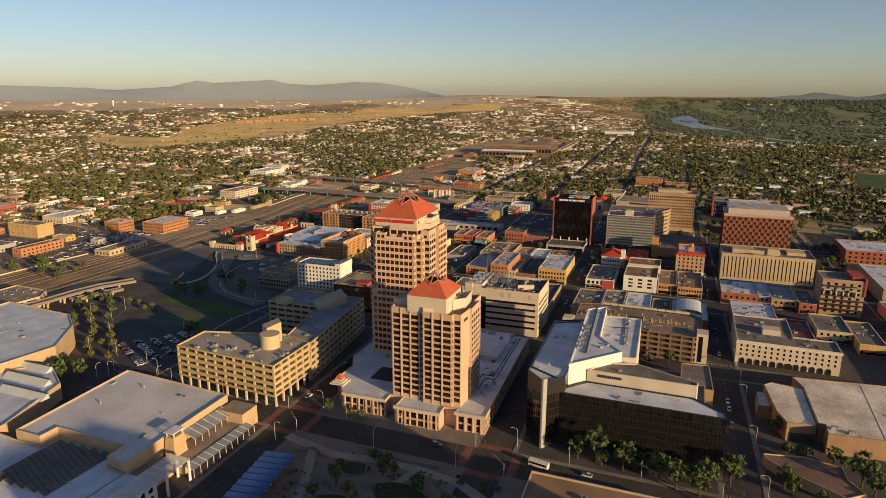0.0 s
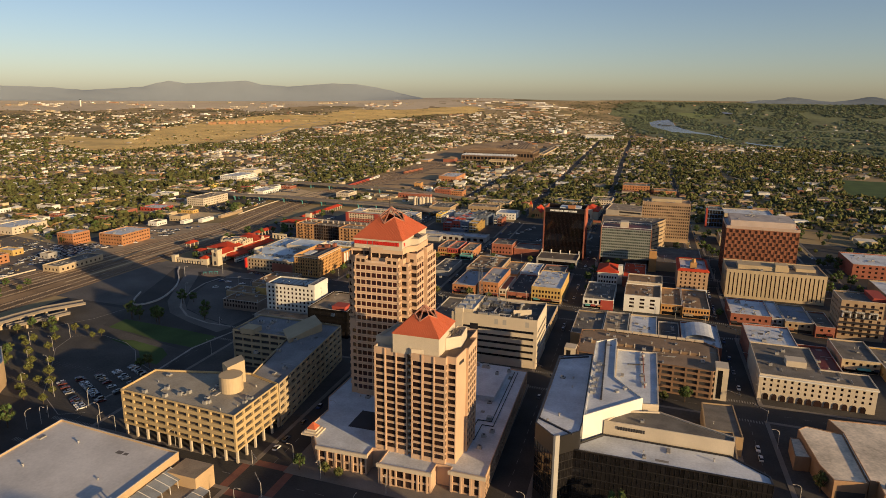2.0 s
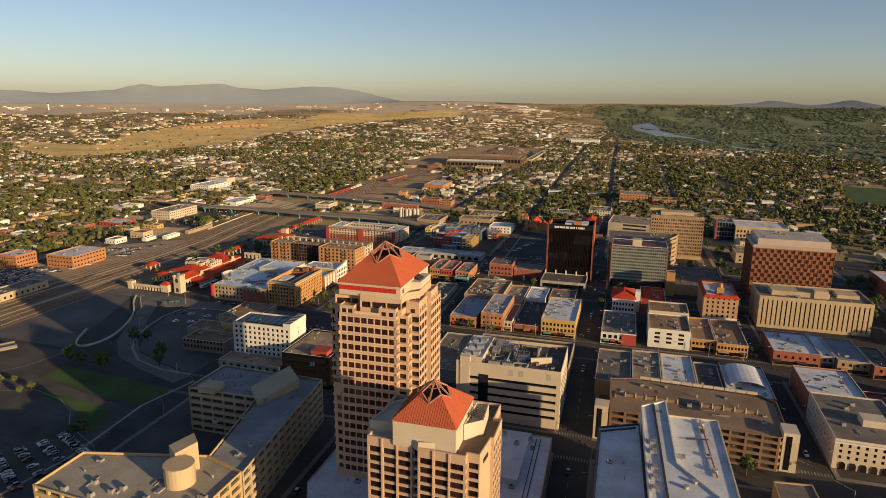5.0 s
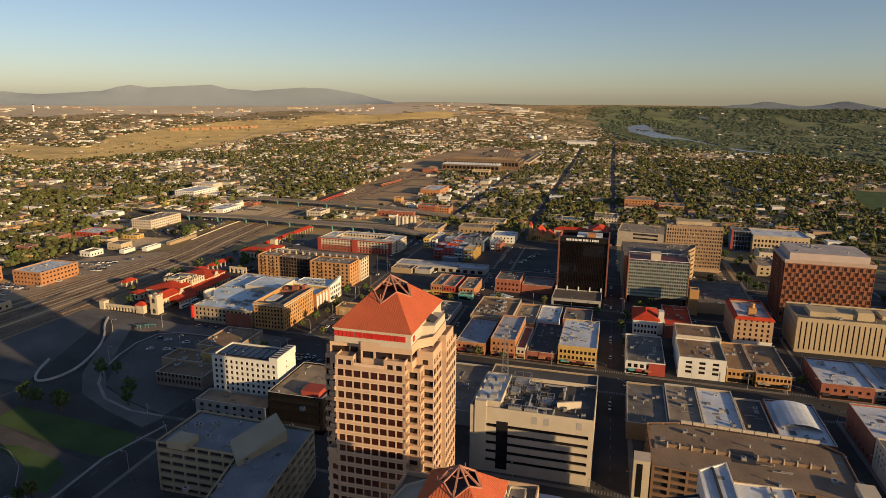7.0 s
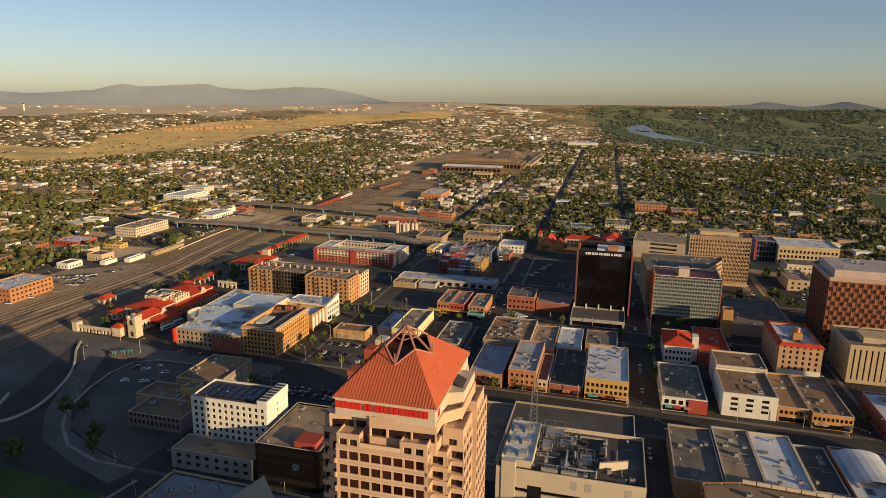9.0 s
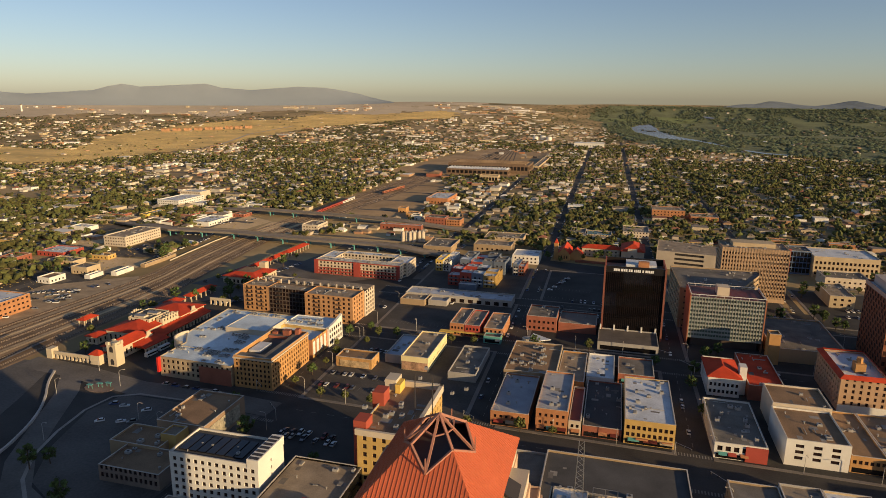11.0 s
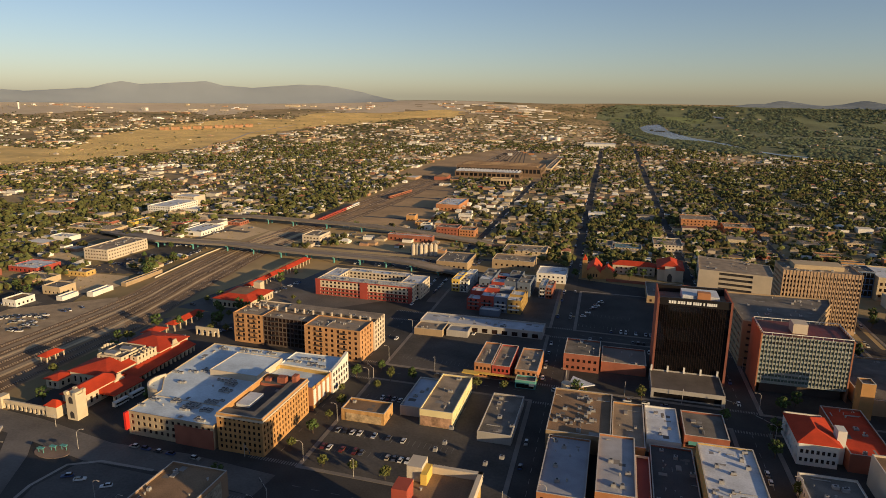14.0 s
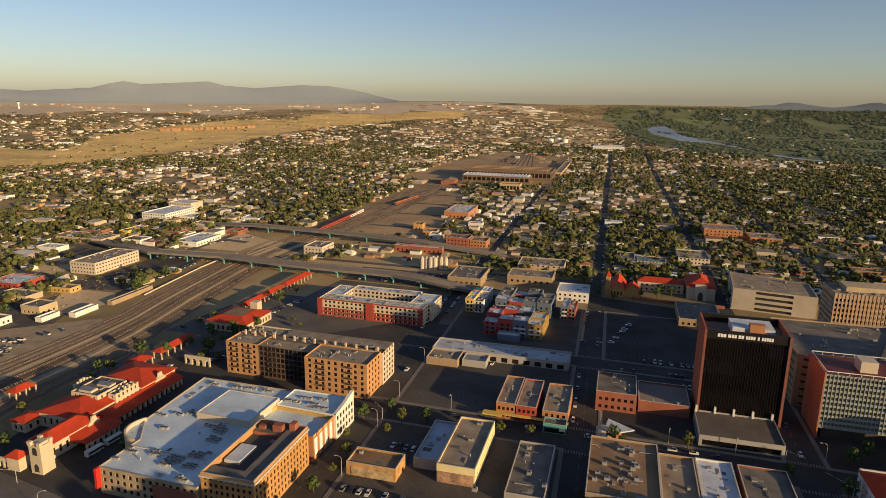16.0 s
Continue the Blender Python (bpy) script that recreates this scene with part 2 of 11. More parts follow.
def parapet(g, poly, z0, z1, th=0.35, s=0):
    """The inner face and the top of a parapet round a polygon that runs counter-clockwise."""
    n = len(poly)
    inner = []
    for k in range(n):
        p0, p1, p2 = Vector(poly[k - 1]), Vector(poly[k]), Vector(poly[(k + 1) % n])
        e1, e2 = (p1 - p0).normalized(), (p2 - p1).normalized()
        n1, n2 = Vector((-e1.y, e1.x)), Vector((-e2.y, e2.x))
        m = (n1 + n2)
        m = m / max(0.3, m.length_squared) * 2
        inner.append(p1 + m * th)
    for k in range(n):
        j = (k + 1) % n
        a, b, c, d = poly[k], poly[j], inner[j], inner[k]
        g.quad((a[0], a[1], z1), (b[0], b[1], z1), (c[0], c[1], z1), (d[0], d[1], z1), s)
        g.quad((d[0], d[1], z1), (c[0], c[1], z1), (c[0], c[1], z0), (d[0], d[1], z0), s)
    return [(q.x, q.y) for q in inner]


RZ = 1.5          # the blocks lie a little askew to the axes


COPING = mat("pale_coping", (0.50, 0.46, 0.40), 0.8, 0.15)
CLUTTER = (HVAC, DARK, CONCRETE, mat("pale_roof_patch", (0.26, 0.24, 0.215), 0.9, 0.3), mat("dark_roof_patch", (0.15, 0.135, 0.12), 0.95, 0.3), GREYC)
clutter_seed = [100]


def roof_clutter(parent, poly, z, dens=0.03, big=1.0):
    """Vents, kerbs, pipe runs, small units and membrane patches on a flat roof."""
    clutter_seed[0] += 1
    rnd = random.Random(clutter_seed[0])
    xs, ys = [p[0] for p in poly], [p[1] for p in poly]
    x0, x1, y0, y1 = min(xs), max(xs), min(ys), max(ys)
    area = (x1 - x0) * (y1 - y0)

    def ok(x, y):
        r = False
        for (ax, ay), (bx, by) in zip(poly, poly[1:] + poly[:1]):
            if (ay > y) != (by > y) and x < (bx - ax) * (y - ay) / (by - ay) + ax:
                r = not r
        return r

    g = Geo()
    if parent.name.startswith(("convention", "low_museum", "plaza_hall")):
        dens = 0.0035
    if area > 2200:
        dens = min(dens, 0.012)
    for _ in range(int(min(area * dens * 0.7, 90))):
        x, y = rnd.uniform(x0 + 0.8, x1 - 0.8), rnd.uniform(y0 + 0.8, y1 - 0.8)
        t = rnd.random()
        w, d = rnd.uniform(0.5, 1.3) * big, rnd.uniform(0.5, 1.3) * big
        if not all(ok(x + i * (w + 1.5), y + j * (d + 1.5)) for i in (-1, 1) for j in (-1, 1)):
            continue
        if t < 0.17:
            hh = rnd.uniform(0.7, 1.5) * big
            g.box(x - w - 0.15, x + w + 0.15, y - d - 0.15, y + d + 0.15, z - 0.1, z + 0.25, 2)
            g.box(x - w, x + w, y - d, y + d, z + 0.25, z + hh, 0)
            g.prism([(x + 0.6 * min(w, d) * math.cos(a), y + 0.6 * min(w, d) * math.sin(a)) for a in np.linspace(0, 5.5, 8)], z + hh, z + hh + 0.12, 1)
        elif t < 0.5:
            r = rnd.uniform(0.15, 0.4)
            hh = rnd.uniform(0.5, 1.2)
            g.prism([(x + r * math.cos(a), y + r * math.sin(a)) for a in np.linspace(0, 5.3, 7)], z - 0.1, z + hh, 0)
            g.prism([(x + 1.6 * r * math.cos(a), y + 1.6 * r * math.sin(a)) for a in np.linspace(0, 5.3, 7)], z + hh, z + hh + 0.2, 5)
        elif t < 0.68:
            ln = rnd.uniform(2, 8)
            ex, ey = (x + ln, y) if rnd.random() < 0.5 else (x, y + ln)
            if ok(ex, ey):
                g.beam((x, y, z + 0.35), (ex, ey, z + 0.35), rnd.uniform(0.08, 0.25), 0)
                g.box(x - 0.2, x + 0.2, y - 0.2, y + 0.2, z - 0.1, z + 0.3, 2)
        elif t < 0.76:
            g.box(x - w, x + w, y - d * 1.5, y + d * 1.5, z - 0.1, z + 0.4, 5)
            g.box(x - w * 0.85, x + w * 0.85, y - d * 1.35, y + d * 1.35, z + 0.4, z + 0.5, 3)
        else:
            w, d = w * rnd.uniform(0.7, 2.2), d * rnd.uniform(0.7, 2.2)
            if all(ok(x + i * w, y + j * d) for i in (-1, 1) for j in (-1, 1)):
                g.box(x - w, x + w, y - d, y + d, z - 0.1, z + 0.012 + 0.01 * rnd.random(), 3 if rnd.random() < 0.5 else 4)
    if g.v:
        tagged(part("roof_clutter", g, CLUTTER, parent), kind="stuff")


def walls(poly, h, spec, wall, roof, parent, par=0.9, glass=GLASS, depth=0.3, cap=50, z0=0.0):
    """Walls with openings round a polygon, a parapet and a roof sheet. spec: side number -> (cols, rows, width, height, sill, step)."""
    g, panes = Geo(), []
    n = len(poly)
    for k in range(n):
        w = spec.get(k, spec.get("all"))
        if w:
            cols, rows, ww, wh, sill, step = w
            if cols < 0:          # a spacing instead of a count
                cols = max(1, int((Vector(poly[(k + 1) % n]) - Vector(poly[k])).length / -cols))
            facade(g, panes, poly[k], poly[(k + 1) % n], z0, h, cols, rows, ww, wh, z0 + sill, step, depth)
        else:
            facade(g, panes, poly[k], poly[(k + 1) % n], z0, h, 0, 0, 0, 0, 0, 0)
    inner = parapet(g, poly, h - par, h)
    part("wall", g, wall, parent)
    r = Geo()
    r.poly([(x, y, h - par) for x, y in inner])
    part("roof", r, roof, parent)
    add_panes(panes, parent, glass, cap)
    if par > 0.55 and z0 == 0.0:
        c = Geo()
        parapet(c, [(x * 1.0, y * 1.0) for x, y in poly], h + 0.003, h + 0.12, 0.5)
        n_ = len(poly)
        for k in range(n_):
            (ax, ay), (bx, by) = poly[k], poly[(k + 1) % n_]
            c.quad((ax, ay, h + 0.003), (bx, by, h + 0.003), (bx, by, h + 0.12), (ax, ay, h + 0.12))
        part("coping", c, COPING, parent)
        roof_clutter(parent, inner, h - par)
    return inner


def rect(x0, x1, y0, y1):
    return [(x0, y0), (x1, y0), (x1, y1), (x0, y1)]


PLOTS = []


def block(name, label, category, x0, x1, y0, y1, h, wall, roof, N=None, W=None, E=None, S=None, par=0.9, glass=GLASS, depth=0.3, rz=RZ, cap=10, group=""):
    """A box-shaped building; N is the wall at y0, W the one at x1, E at x0."""
    cx, cy = (x0 + x1) / 2, (y0 + y1) / 2
    PLOTS.append((x0, x1, y0, y1))
    e = thing(name, cx, cy, 0, rz, label, category, group)
    spec = {k: w for k, w in ((0, N), (1, W), (2, S), (3, E)) if w}
    walls(rect(x0 - cx, x1 - cx, y0 - cy, y1 - cy), h, spec, wall, roof, e, par, glass, depth, cap)
    if category in ("shop", "store", "theatre") and N:
        front, w = y0 - cy, x1 - x0
        rnd = random.Random(int(abs(x0 * 7 + y0)))
        g = Geo()
        g.box(-w / 2 + 0.8, w / 2 - 0.8, front - 0.06, front + 0.02, 0.5, 2.7)
        part("storefront", g, BLACKGLASS, e)
        a = -w / 2 + rnd.uniform(0.5, 2)
        while a < w / 2 - 3:
            b = min(a + rnd.uniform(3, 7), w / 2 - 0.5)
            if rnd.random() < 0.7:
                g = Geo()
                g.poly([(a, front - 1.5, 2.75), (b, front - 1.5, 2.75), (b, front - 0.02, 3.5), (a, front - 0.02, 3.5)])
                g.poly([(a, front - 1.5, 2.4), (b, front - 1.5, 2.4), (b, front - 1.5, 2.75), (a, front - 1.5, 2.75)])
                g.poly([(a, front - 1.5, 2.4), (a, front - 1.5, 2.75), (a, front - 0.02, 3.5), (a, front - 0.02, 2.4)])
                g.poly([(b, front - 1.5, 2.4), (b, front - 0.02, 2.4), (b, front - 0.02, 3.5), (b, front - 1.5, 2.75)])
                part("awning", g, rnd.choice((RUST, MAROON, RED, AQUA, CREAM, TAN, DARK)), e)
            a = b + rnd.uniform(0.3, 2)
    return e


def slab(geo_xy, z0, z1, name, material, parent, label=""):
    g = Geo()
    g.prism(geo_xy, z0, z1, floor=True)
    return part(name, g, material, parent, label)

# ---------------- ground and distance ----------------
def lerp_line(pts, y):
    """x on a line of (y, x) points."""
    return float(np.interp(y, [p[0] for p in pts], [p[1] for p in pts]))


def ground_z(x, y):
    """Level valley floor ahead and to the west, with a far rise to the skyline; mesas climb to the east."""
    x, y = np.asarray(x, float), np.asarray(y, float)
    r, az = np.hypot(x + 80, y - 165), np.degrees(np.arctan2(x + 80, y - 165))
    side = np.clip((-2 - az) / 10, 0, 1)
    side = side * side * (3 - 2 * side) * np.clip((az + 120) / 30, 0, 1)
    u = np.clip((r - 2200) / 2580, 0, 1.05)
    mesa = 26 * np.exp(-((az + 17) / 9.0) ** 2) * np.clip((r - 3300) / 1300, 0, 1)
    s = np.clip((r - 3600) / 1160, 0, 1.03)
    valley = np.where(r > 3600, 158 - r * (158 / 3600 - 0.0141 * s - 0.0219 * s * s), 0)
    return side * (105 * u * u * (1.5 - 0.5 * u) + mesa) + (1 - side) * valley


def ground_sheet():
    radii = [0, 60, 150, 300, 500, 800, 1200, 1700, 2200] + [2200 + 2580 * i / 26 for i in range(1, 27)]
    n = 480
    g = Geo()
    for r in radii:
        for k in range(n):
            t = 2 * math.pi * k / n
            x, y = -80 + r * math.sin(t), 165 + r * math.cos(t)
            g.v.append((x, y, float(ground_z(x, y))))
    for i in range(len(radii) - 1):
        for k in range(n):
            j = (k + 1) % n
            g.f.append((i * n + k, i * n + j, (i + 1) * n + j, (i + 1) * n + k))
            g.s.append(0)
    return g


def ground_material():
    m = mat("dry_ground", (0.30, 0.20, 0.10), 1, 0.3, 0.004, 0.05, bump=0)
    nt = m.node_tree
    n, l = nt.nodes, nt.links
    hsv = [x for x in n if x.bl_idname == "ShaderNodeHueSaturation"][0]
    tc = n.new("ShaderNodeTexCoord")
    no = n.new("ShaderNodeTexNoise")
    no.inputs["Scale"].default_value, no.inputs["Detail"].default_value = 0.0035, 7
    l.new(tc.outputs["Object"], no.inputs["Vector"])
    ramp = n.new("ShaderNodeValToRGB")
    e = ramp.color_ramp.elements
    e[0].position, e[0].color = 0.36, (0.17, 0.14, 0.06, 1)
    e[1].position, e[1].color = 0.66, (0.50, 0.36, 0.18, 1)
    mid = e.new(0.48)
    mid.color = (0.32, 0.23, 0.11, 1)
    l.new(no.outputs["Fac"], ramp.inputs["Fac"])
    l.new(ramp.outputs["Color"], hsv.inputs["Color"])
    return m


solid("ground", ground_sheet(), ground_material(), "dry tan valley floor reaching the horizon", "ground", "structure")


def strip(pts, width, z, g=None, cut=40):
    """A band along a line of points, laid on the ground."""
    g = g or Geo()
    rows = []
    for (x0, y0), (x1, y1) in zip(pts, pts[1:]):
        n = max(1, int(math.hypot(x1 - x0, y1 - y0) / cut))
        for k in range(n):
            rows.append((x0 + (x1 - x0) * k / n, y0 + (y1 - y0) * k / n))
    rows.append(pts[-1])
    i = len(g.v)
    for k, (x, y) in enumerate(rows):
        ax, ay = rows[max(0, k - 1)]
        bx, by = rows[min(len(rows) - 1, k + 1)]
        d = math.hypot(bx - ax, by - ay) or 1
        nx, ny = (by - ay) / d * width / 2, -(bx - ax) / d * width / 2
        for s in (-1, 1):
            g.v.append((x + s * nx, y + s * ny, float(ground_z(x, y)) + z))
    for k in range(len(rows) - 1):
        g.f.append((i + 2 * k, i + 2 * k + 1, i + 2 * k + 3, i + 2 * k + 2))
        g.s.append(0)
    return g


def sheet(pts, z, material, name, label, category, kind="structure", step=0):
    """A flat piece of ground; with a step it follows the rising land."""
    g = Geo()
    g.poly([(x, y, float(ground_z(x, y)) + z) for x, y in pts])
    return solid(name, g, material, label, category, kind)


def inside(poly, x, y):
    """Which of the points lie in the polygon."""
    x, y = np.asarray(x), np.asarray(y)
    r = np.zeros(x.shape, bool)
    for (x0, y0), (x1, y1) in zip(poly, poly[1:] + poly[:1]):
        if y0 != y1:
            hit = ((y0 > y) != (y1 > y)) & (x < (x1 - x0) * (y - y0) / (y1 - y0) + x0)
            r ^= hit
    return r


# the river, with its far bend
BOT = [(-159, 3988), (-137, 3615), (-86, 3356), (-32, 3118), (27, 3049), (102, 2955), (152, 2753), (195, 2544), (255, 2400), (326, 2340)]
TOP = [(-160, 4026), (-114, 4194), (-57, 4244), (-25, 4025), (-17, 3762), (55, 3244), (109, 3067), (161, 2866), (202, 2610), (262, 2450), (330, 2380)]
RIVER = BOT + TOP[::-1]
water = mat("river_water", (0.26, 0.245, 0.22), 0.22, 0.1, 0.01, 0.2, bump=0.05, spec=0.5)


def between(lines, k, n):
    """The k-th of n points along a line of points."""
    q = k / n * (len(lines) - 1)
    i = min(int(q), len(lines) - 2)
    (x0, y0), (x1, y1) = lines[i], lines[i + 1]
    return x0 + (x1 - x0) * (q - i), y0 + (y1 - y0) * (q - i)


g = Geo()
for k in range(48):
    for j in range(5):
        q = []
        for a, b in ((k, j), (k + 1, j), (k + 1, j + 1), (k, j + 1)):
            (ax, ay), (bx, by) = between(BOT, a, 48), between(TOP, a, 48)
            x, y = ax + (bx - ax) * b / 5, ay + (by - ay) * b / 5
            q.append((x, y, float(ground_z(x, y)) + 1.6))
        g.quad(*q)
g.quad(*[(x, y, float(ground_z(x, y)) + 7) for x, y in ((263, 4499), (312, 4472), (315, 4519), (252, 4564))])
solid("water", g, water, "wide grey river bending between wooded banks", "river", "structure")
g = Geo()
for x, y, w, d in ((-60, 3745, 26, 45), (-98, 3830, 8, 60)):
    ring = [(x + w * math.cos(t) * (1 + 0.2 * math.sin(3 * t)), y + d * math.sin(t)) for t in np.linspace(0, 5.9, 14)]
    g.poly([(px, py, float(ground_z(px, py)) + 3.2) for px, py in ring])
solid("sandbar", g, mat("wooded_sandbar", (0.07, 0.07, 0.04), 1, 0.3), "dark brushy sandbar in the river", "sandbar", "structure")
BANK = [(-369, 4566), (-306, 4010), (-217, 3339), (-152, 2905), (-9, 2499), (203, 2337), (390, 2327), (507, 1993), (900, 1700), (3500, 1200), (4200, 3000), (2600, 4300), (1500, 4700), (600, 4800), (-100, 4850)]
FIELD = [(-1769, 1510), (-1424, 1341), (-1379, 1716), (-1422, 2049), (-1521, 2454), (-1556, 2955), (-1352, 3471), (-1101, 3700), (-1223, 4121), (-1513, 3798), (-1909, 3631), (-1863, 3285), (-2093, 3110), (-2135, 2762), (-2059, 2446), (-1995, 2159), (-1723, 1754), (-2048, 1740)]
field_m = mat("golden_dry_grass", (0.72, 0.49, 0.17), 1, 0.38, 0.008, 0.06, bump=0)


def land(name, az0, az1, r0, r1, keep, z, material, label, category, da=0.5, dr=40):
    """A sheet that follows the rising land, made of the cells that keep() accepts."""
    rg2 = np.random.default_rng(3)
    na, nr = int((az1 - az0) / da), int((r1 - r0) / dr)
    g = Geo()
    for i in range(na + 1):
        for j in range(nr + 1):
            a, r = radians(az0 + (i + 0.3 * rg2.uniform(-1, 1)) * da), min(r1, r0 + (j + 0.3 * rg2.uniform(-1, 1)) * dr)
            x, y = -80 + r * math.sin(a), 165 + r * math.cos(a)
            g.v.append((x, y, float(ground_z(x, y)) + z))
    c = nr + 1
    mx = np.array([[(g.v[i * c + j][0] + g.v[(i + 1) * c + j + 1][0]) / 2, (g.v[i * c + j][1] + g.v[(i + 1) * c + j + 1][1]) / 2] for i in range(na) for j in range(nr)])
    ok = keep(mx[:, 0], mx[:, 1])
    for i in range(na):
        for j in range(nr):
            if ok[i * nr + j]:
                g.f.append((i * c + j, i * c + j + 1, (i + 1) * c + j + 1, (i + 1) * c + j))
                g.s.append(0)
    return solid(name, g, material, label, category, "structure")


def bumpy(x, y, s, w):
    return w * np.array([noise.fractal(Vector((a * s, b * s, 4.0)), 1.0, 2.0, 3) for a, b in zip(x, y)])


land("plain", -68, -2, 3700, 4776, lambda x, y: (np.hypot(x + 80, y - 165) + bumpy(x, y, 0.0016, 420) > 4020) & (np.degrees(np.arctan2(x + 80, y - 165)) + bumpy(x, y, 0.003, 12) < -13), 1.0, mat("pale_desert_plain", (0.60, 0.485, 0.33), 1, 0.2, 0.002, 0.02, bump=0), "bare pale desert plain below the mountains", "desert")
land("grassland", -66, -10, 1900, 4300, lambda x, y: inside(FIELD, x + bumpy(x, y, 0.004, 60), y), 1.2, field_m, "open golden dry grassland on the mesa slope", "grassland")
scrub_m = mat("green_scrub_ground", (0.17, 0.185, 0.085), 1, 0.4, 0.006, 0.08, bump=0, hue=0.02)
land("scrubland", -10, 32, 1500, 4776, lambda x, y: (inside(BANK, x, y) | ((np.hypot(x + 80, y - 165) > 3650) & (np.degrees(np.arctan2(x + 80, y - 165)) + bumpy(x, y, 0.002, 5) > -3))) & ~inside(RIVER, x, y), 0.8, scrub_m, "green scrub and meadow of the river valley", "scrubland")
meadow_m = mat("valley_meadow", (0.21, 0.24, 0.085), 1, 0.25, 0.01, 0.1, bump=0)
land("meadow", -6, 14, 3700, 4720, lambda x, y: inside([(-300, 4300), (-327, 4430), (-189, 4490), (60, 4560), (230, 4480), (180, 4300), (30, 4330), (-120, 4330)], x, y), 1.6, meadow_m, "pale green meadow beyond the river bend", "meadow")
# mountains far behind, their distance haze painted into the slope colour
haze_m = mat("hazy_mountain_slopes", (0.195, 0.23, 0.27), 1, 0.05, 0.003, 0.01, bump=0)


def ridge(profile, r, name, label, deep=330):
    g = Geo()
    az0, az1 = profile[0][0], profile[-1][0]
    n = int((az1 - az0) * 8)
    steps = 14
    for k in range(n + 1):
        az = az0 + (az1 - az0) * k / n
        el = float(np.interp(az, [p[0] for p in profile], [p[1] for p in profile])) + 0.03 * noise.noise(Vector((az * 1.3, 3, 0))) + 0.012 * noise.noise(Vector((az * 4, 9, 0)))
        top = 158 + math.tan(radians(el)) * r
        soft = 158 + math.tan(radians(np.mean(np.interp(az + np.linspace(-3, 3, 13), [p[0] for p in profile], [p[1] for p in profile])))) * r
        for i in range(steps + 1):
            f = i / steps
            rr = r - deep * (1 - f)
            foot = float(ground_z(-80 + rr * math.sin(radians(az)), 165 + rr * math.cos(radians(az)))) - 8
            z = foot + (soft + (top - soft) * f ** 4 - foot) * f ** 1.25 + 3 * math.sin(math.pi * f) * noise.fractal(Vector((az * 0.5 + f, f * 2.5, 1)), 1.0, 2.0, 4)
            g.v.append((-80 + rr * math.sin(radians(az)), 165 + rr * math.cos(radians(az)), z))
    c = steps + 1
    for k in range(n):
        for i in range(c - 1):
            a = k * c + i
            g.f.append((a, a + c, a + c + 1, a + 1))
            g.s.append(0)
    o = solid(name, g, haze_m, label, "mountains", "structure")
    o.data.polygons.foreach_set("use_smooth", [True] * len(o.data.polygons))


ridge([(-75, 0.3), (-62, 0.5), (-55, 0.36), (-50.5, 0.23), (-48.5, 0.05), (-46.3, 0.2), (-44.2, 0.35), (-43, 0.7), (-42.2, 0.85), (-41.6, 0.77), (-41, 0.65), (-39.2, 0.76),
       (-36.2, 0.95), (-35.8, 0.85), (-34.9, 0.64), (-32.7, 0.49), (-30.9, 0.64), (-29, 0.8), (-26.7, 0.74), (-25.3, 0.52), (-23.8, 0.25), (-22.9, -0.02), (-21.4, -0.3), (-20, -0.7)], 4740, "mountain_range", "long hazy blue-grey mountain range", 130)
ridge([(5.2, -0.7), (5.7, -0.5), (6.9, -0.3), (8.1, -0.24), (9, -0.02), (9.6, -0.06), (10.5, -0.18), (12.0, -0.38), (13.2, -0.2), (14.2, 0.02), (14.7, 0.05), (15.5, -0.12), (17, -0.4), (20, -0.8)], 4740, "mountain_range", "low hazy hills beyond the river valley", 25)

# ---------------- streets and blocks ----------------
SL = -0.042         # the streets drift towards -x as they run on


def sx(x500, y):
    return x500 + SL * (y - 500)


g = Geo()
g.poly([(-470, 120, 0.04), (160, 120, 0.04), (140, 760, 0.04), (-330, 760, 0.04), (-450, 640, 0.04)])
solid("road", g, ASPHALT, "dark worn asphalt of the downtown streets", "road", "structure")
NS = [(-312, -287), (-193, -178), (-92, -76), (12, 27), (118, 132)]          # edges of the streets that run ahead, at y = 500
EW = [(234, 251), (372, 389), (491, 516), (614, 633), (716, 730)]            # edges of the cross streets
XB = [-478] + [v for pair in NS for v in pair] + [260]
YB = [60] + [v for pair in EW for v in pair] + [830]


def city_block(x0, x1, y0, y1, inner, label):
    e = thing("pavement", 0, 0, 0, 0, label, "pavement", "", "structure")
    xs = lambda x, y: sx(x, y)
    a = [(xs(x0, y0), y0), (xs(x1, y0), y0), (xs(x1, y1), y1), (xs(x0, y1), y1)]
    g = Geo()
    g.prism(a, 0.0, 0.19)
    part("kerb", g, CONCRETE, e)
    d = 2.2
    b = [(a[0][0] + d, y0 + d), (a[1][0] - d, y0 + d), (a[2][0] - d, y1 - d), (a[3][0] + d, y1 - d)]
    g = Geo()
    g.prism(b, 0.19, 0.215)
    part("lot", g, inner, e)


for i in range(len(XB) // 2):
    for j in range(len(YB) // 2):
        x0, x1, y0, y1 = XB[2 * i], XB[2 * i + 1], YB[2 * j], YB[2 * j + 1]
        if i == 0 or (i == 1 and j == 2):
            continue
        m = BRICKPAVE if (i == 2 and j == 0) else (CONCRETE if (i, j) in ((3, 0), (2, 1)) else LOT2 if i >= 2 and j >= 3 else LOT)
        city_block(x0, x1, y0, y1, m, "raised kerb and paving of a downtown block")

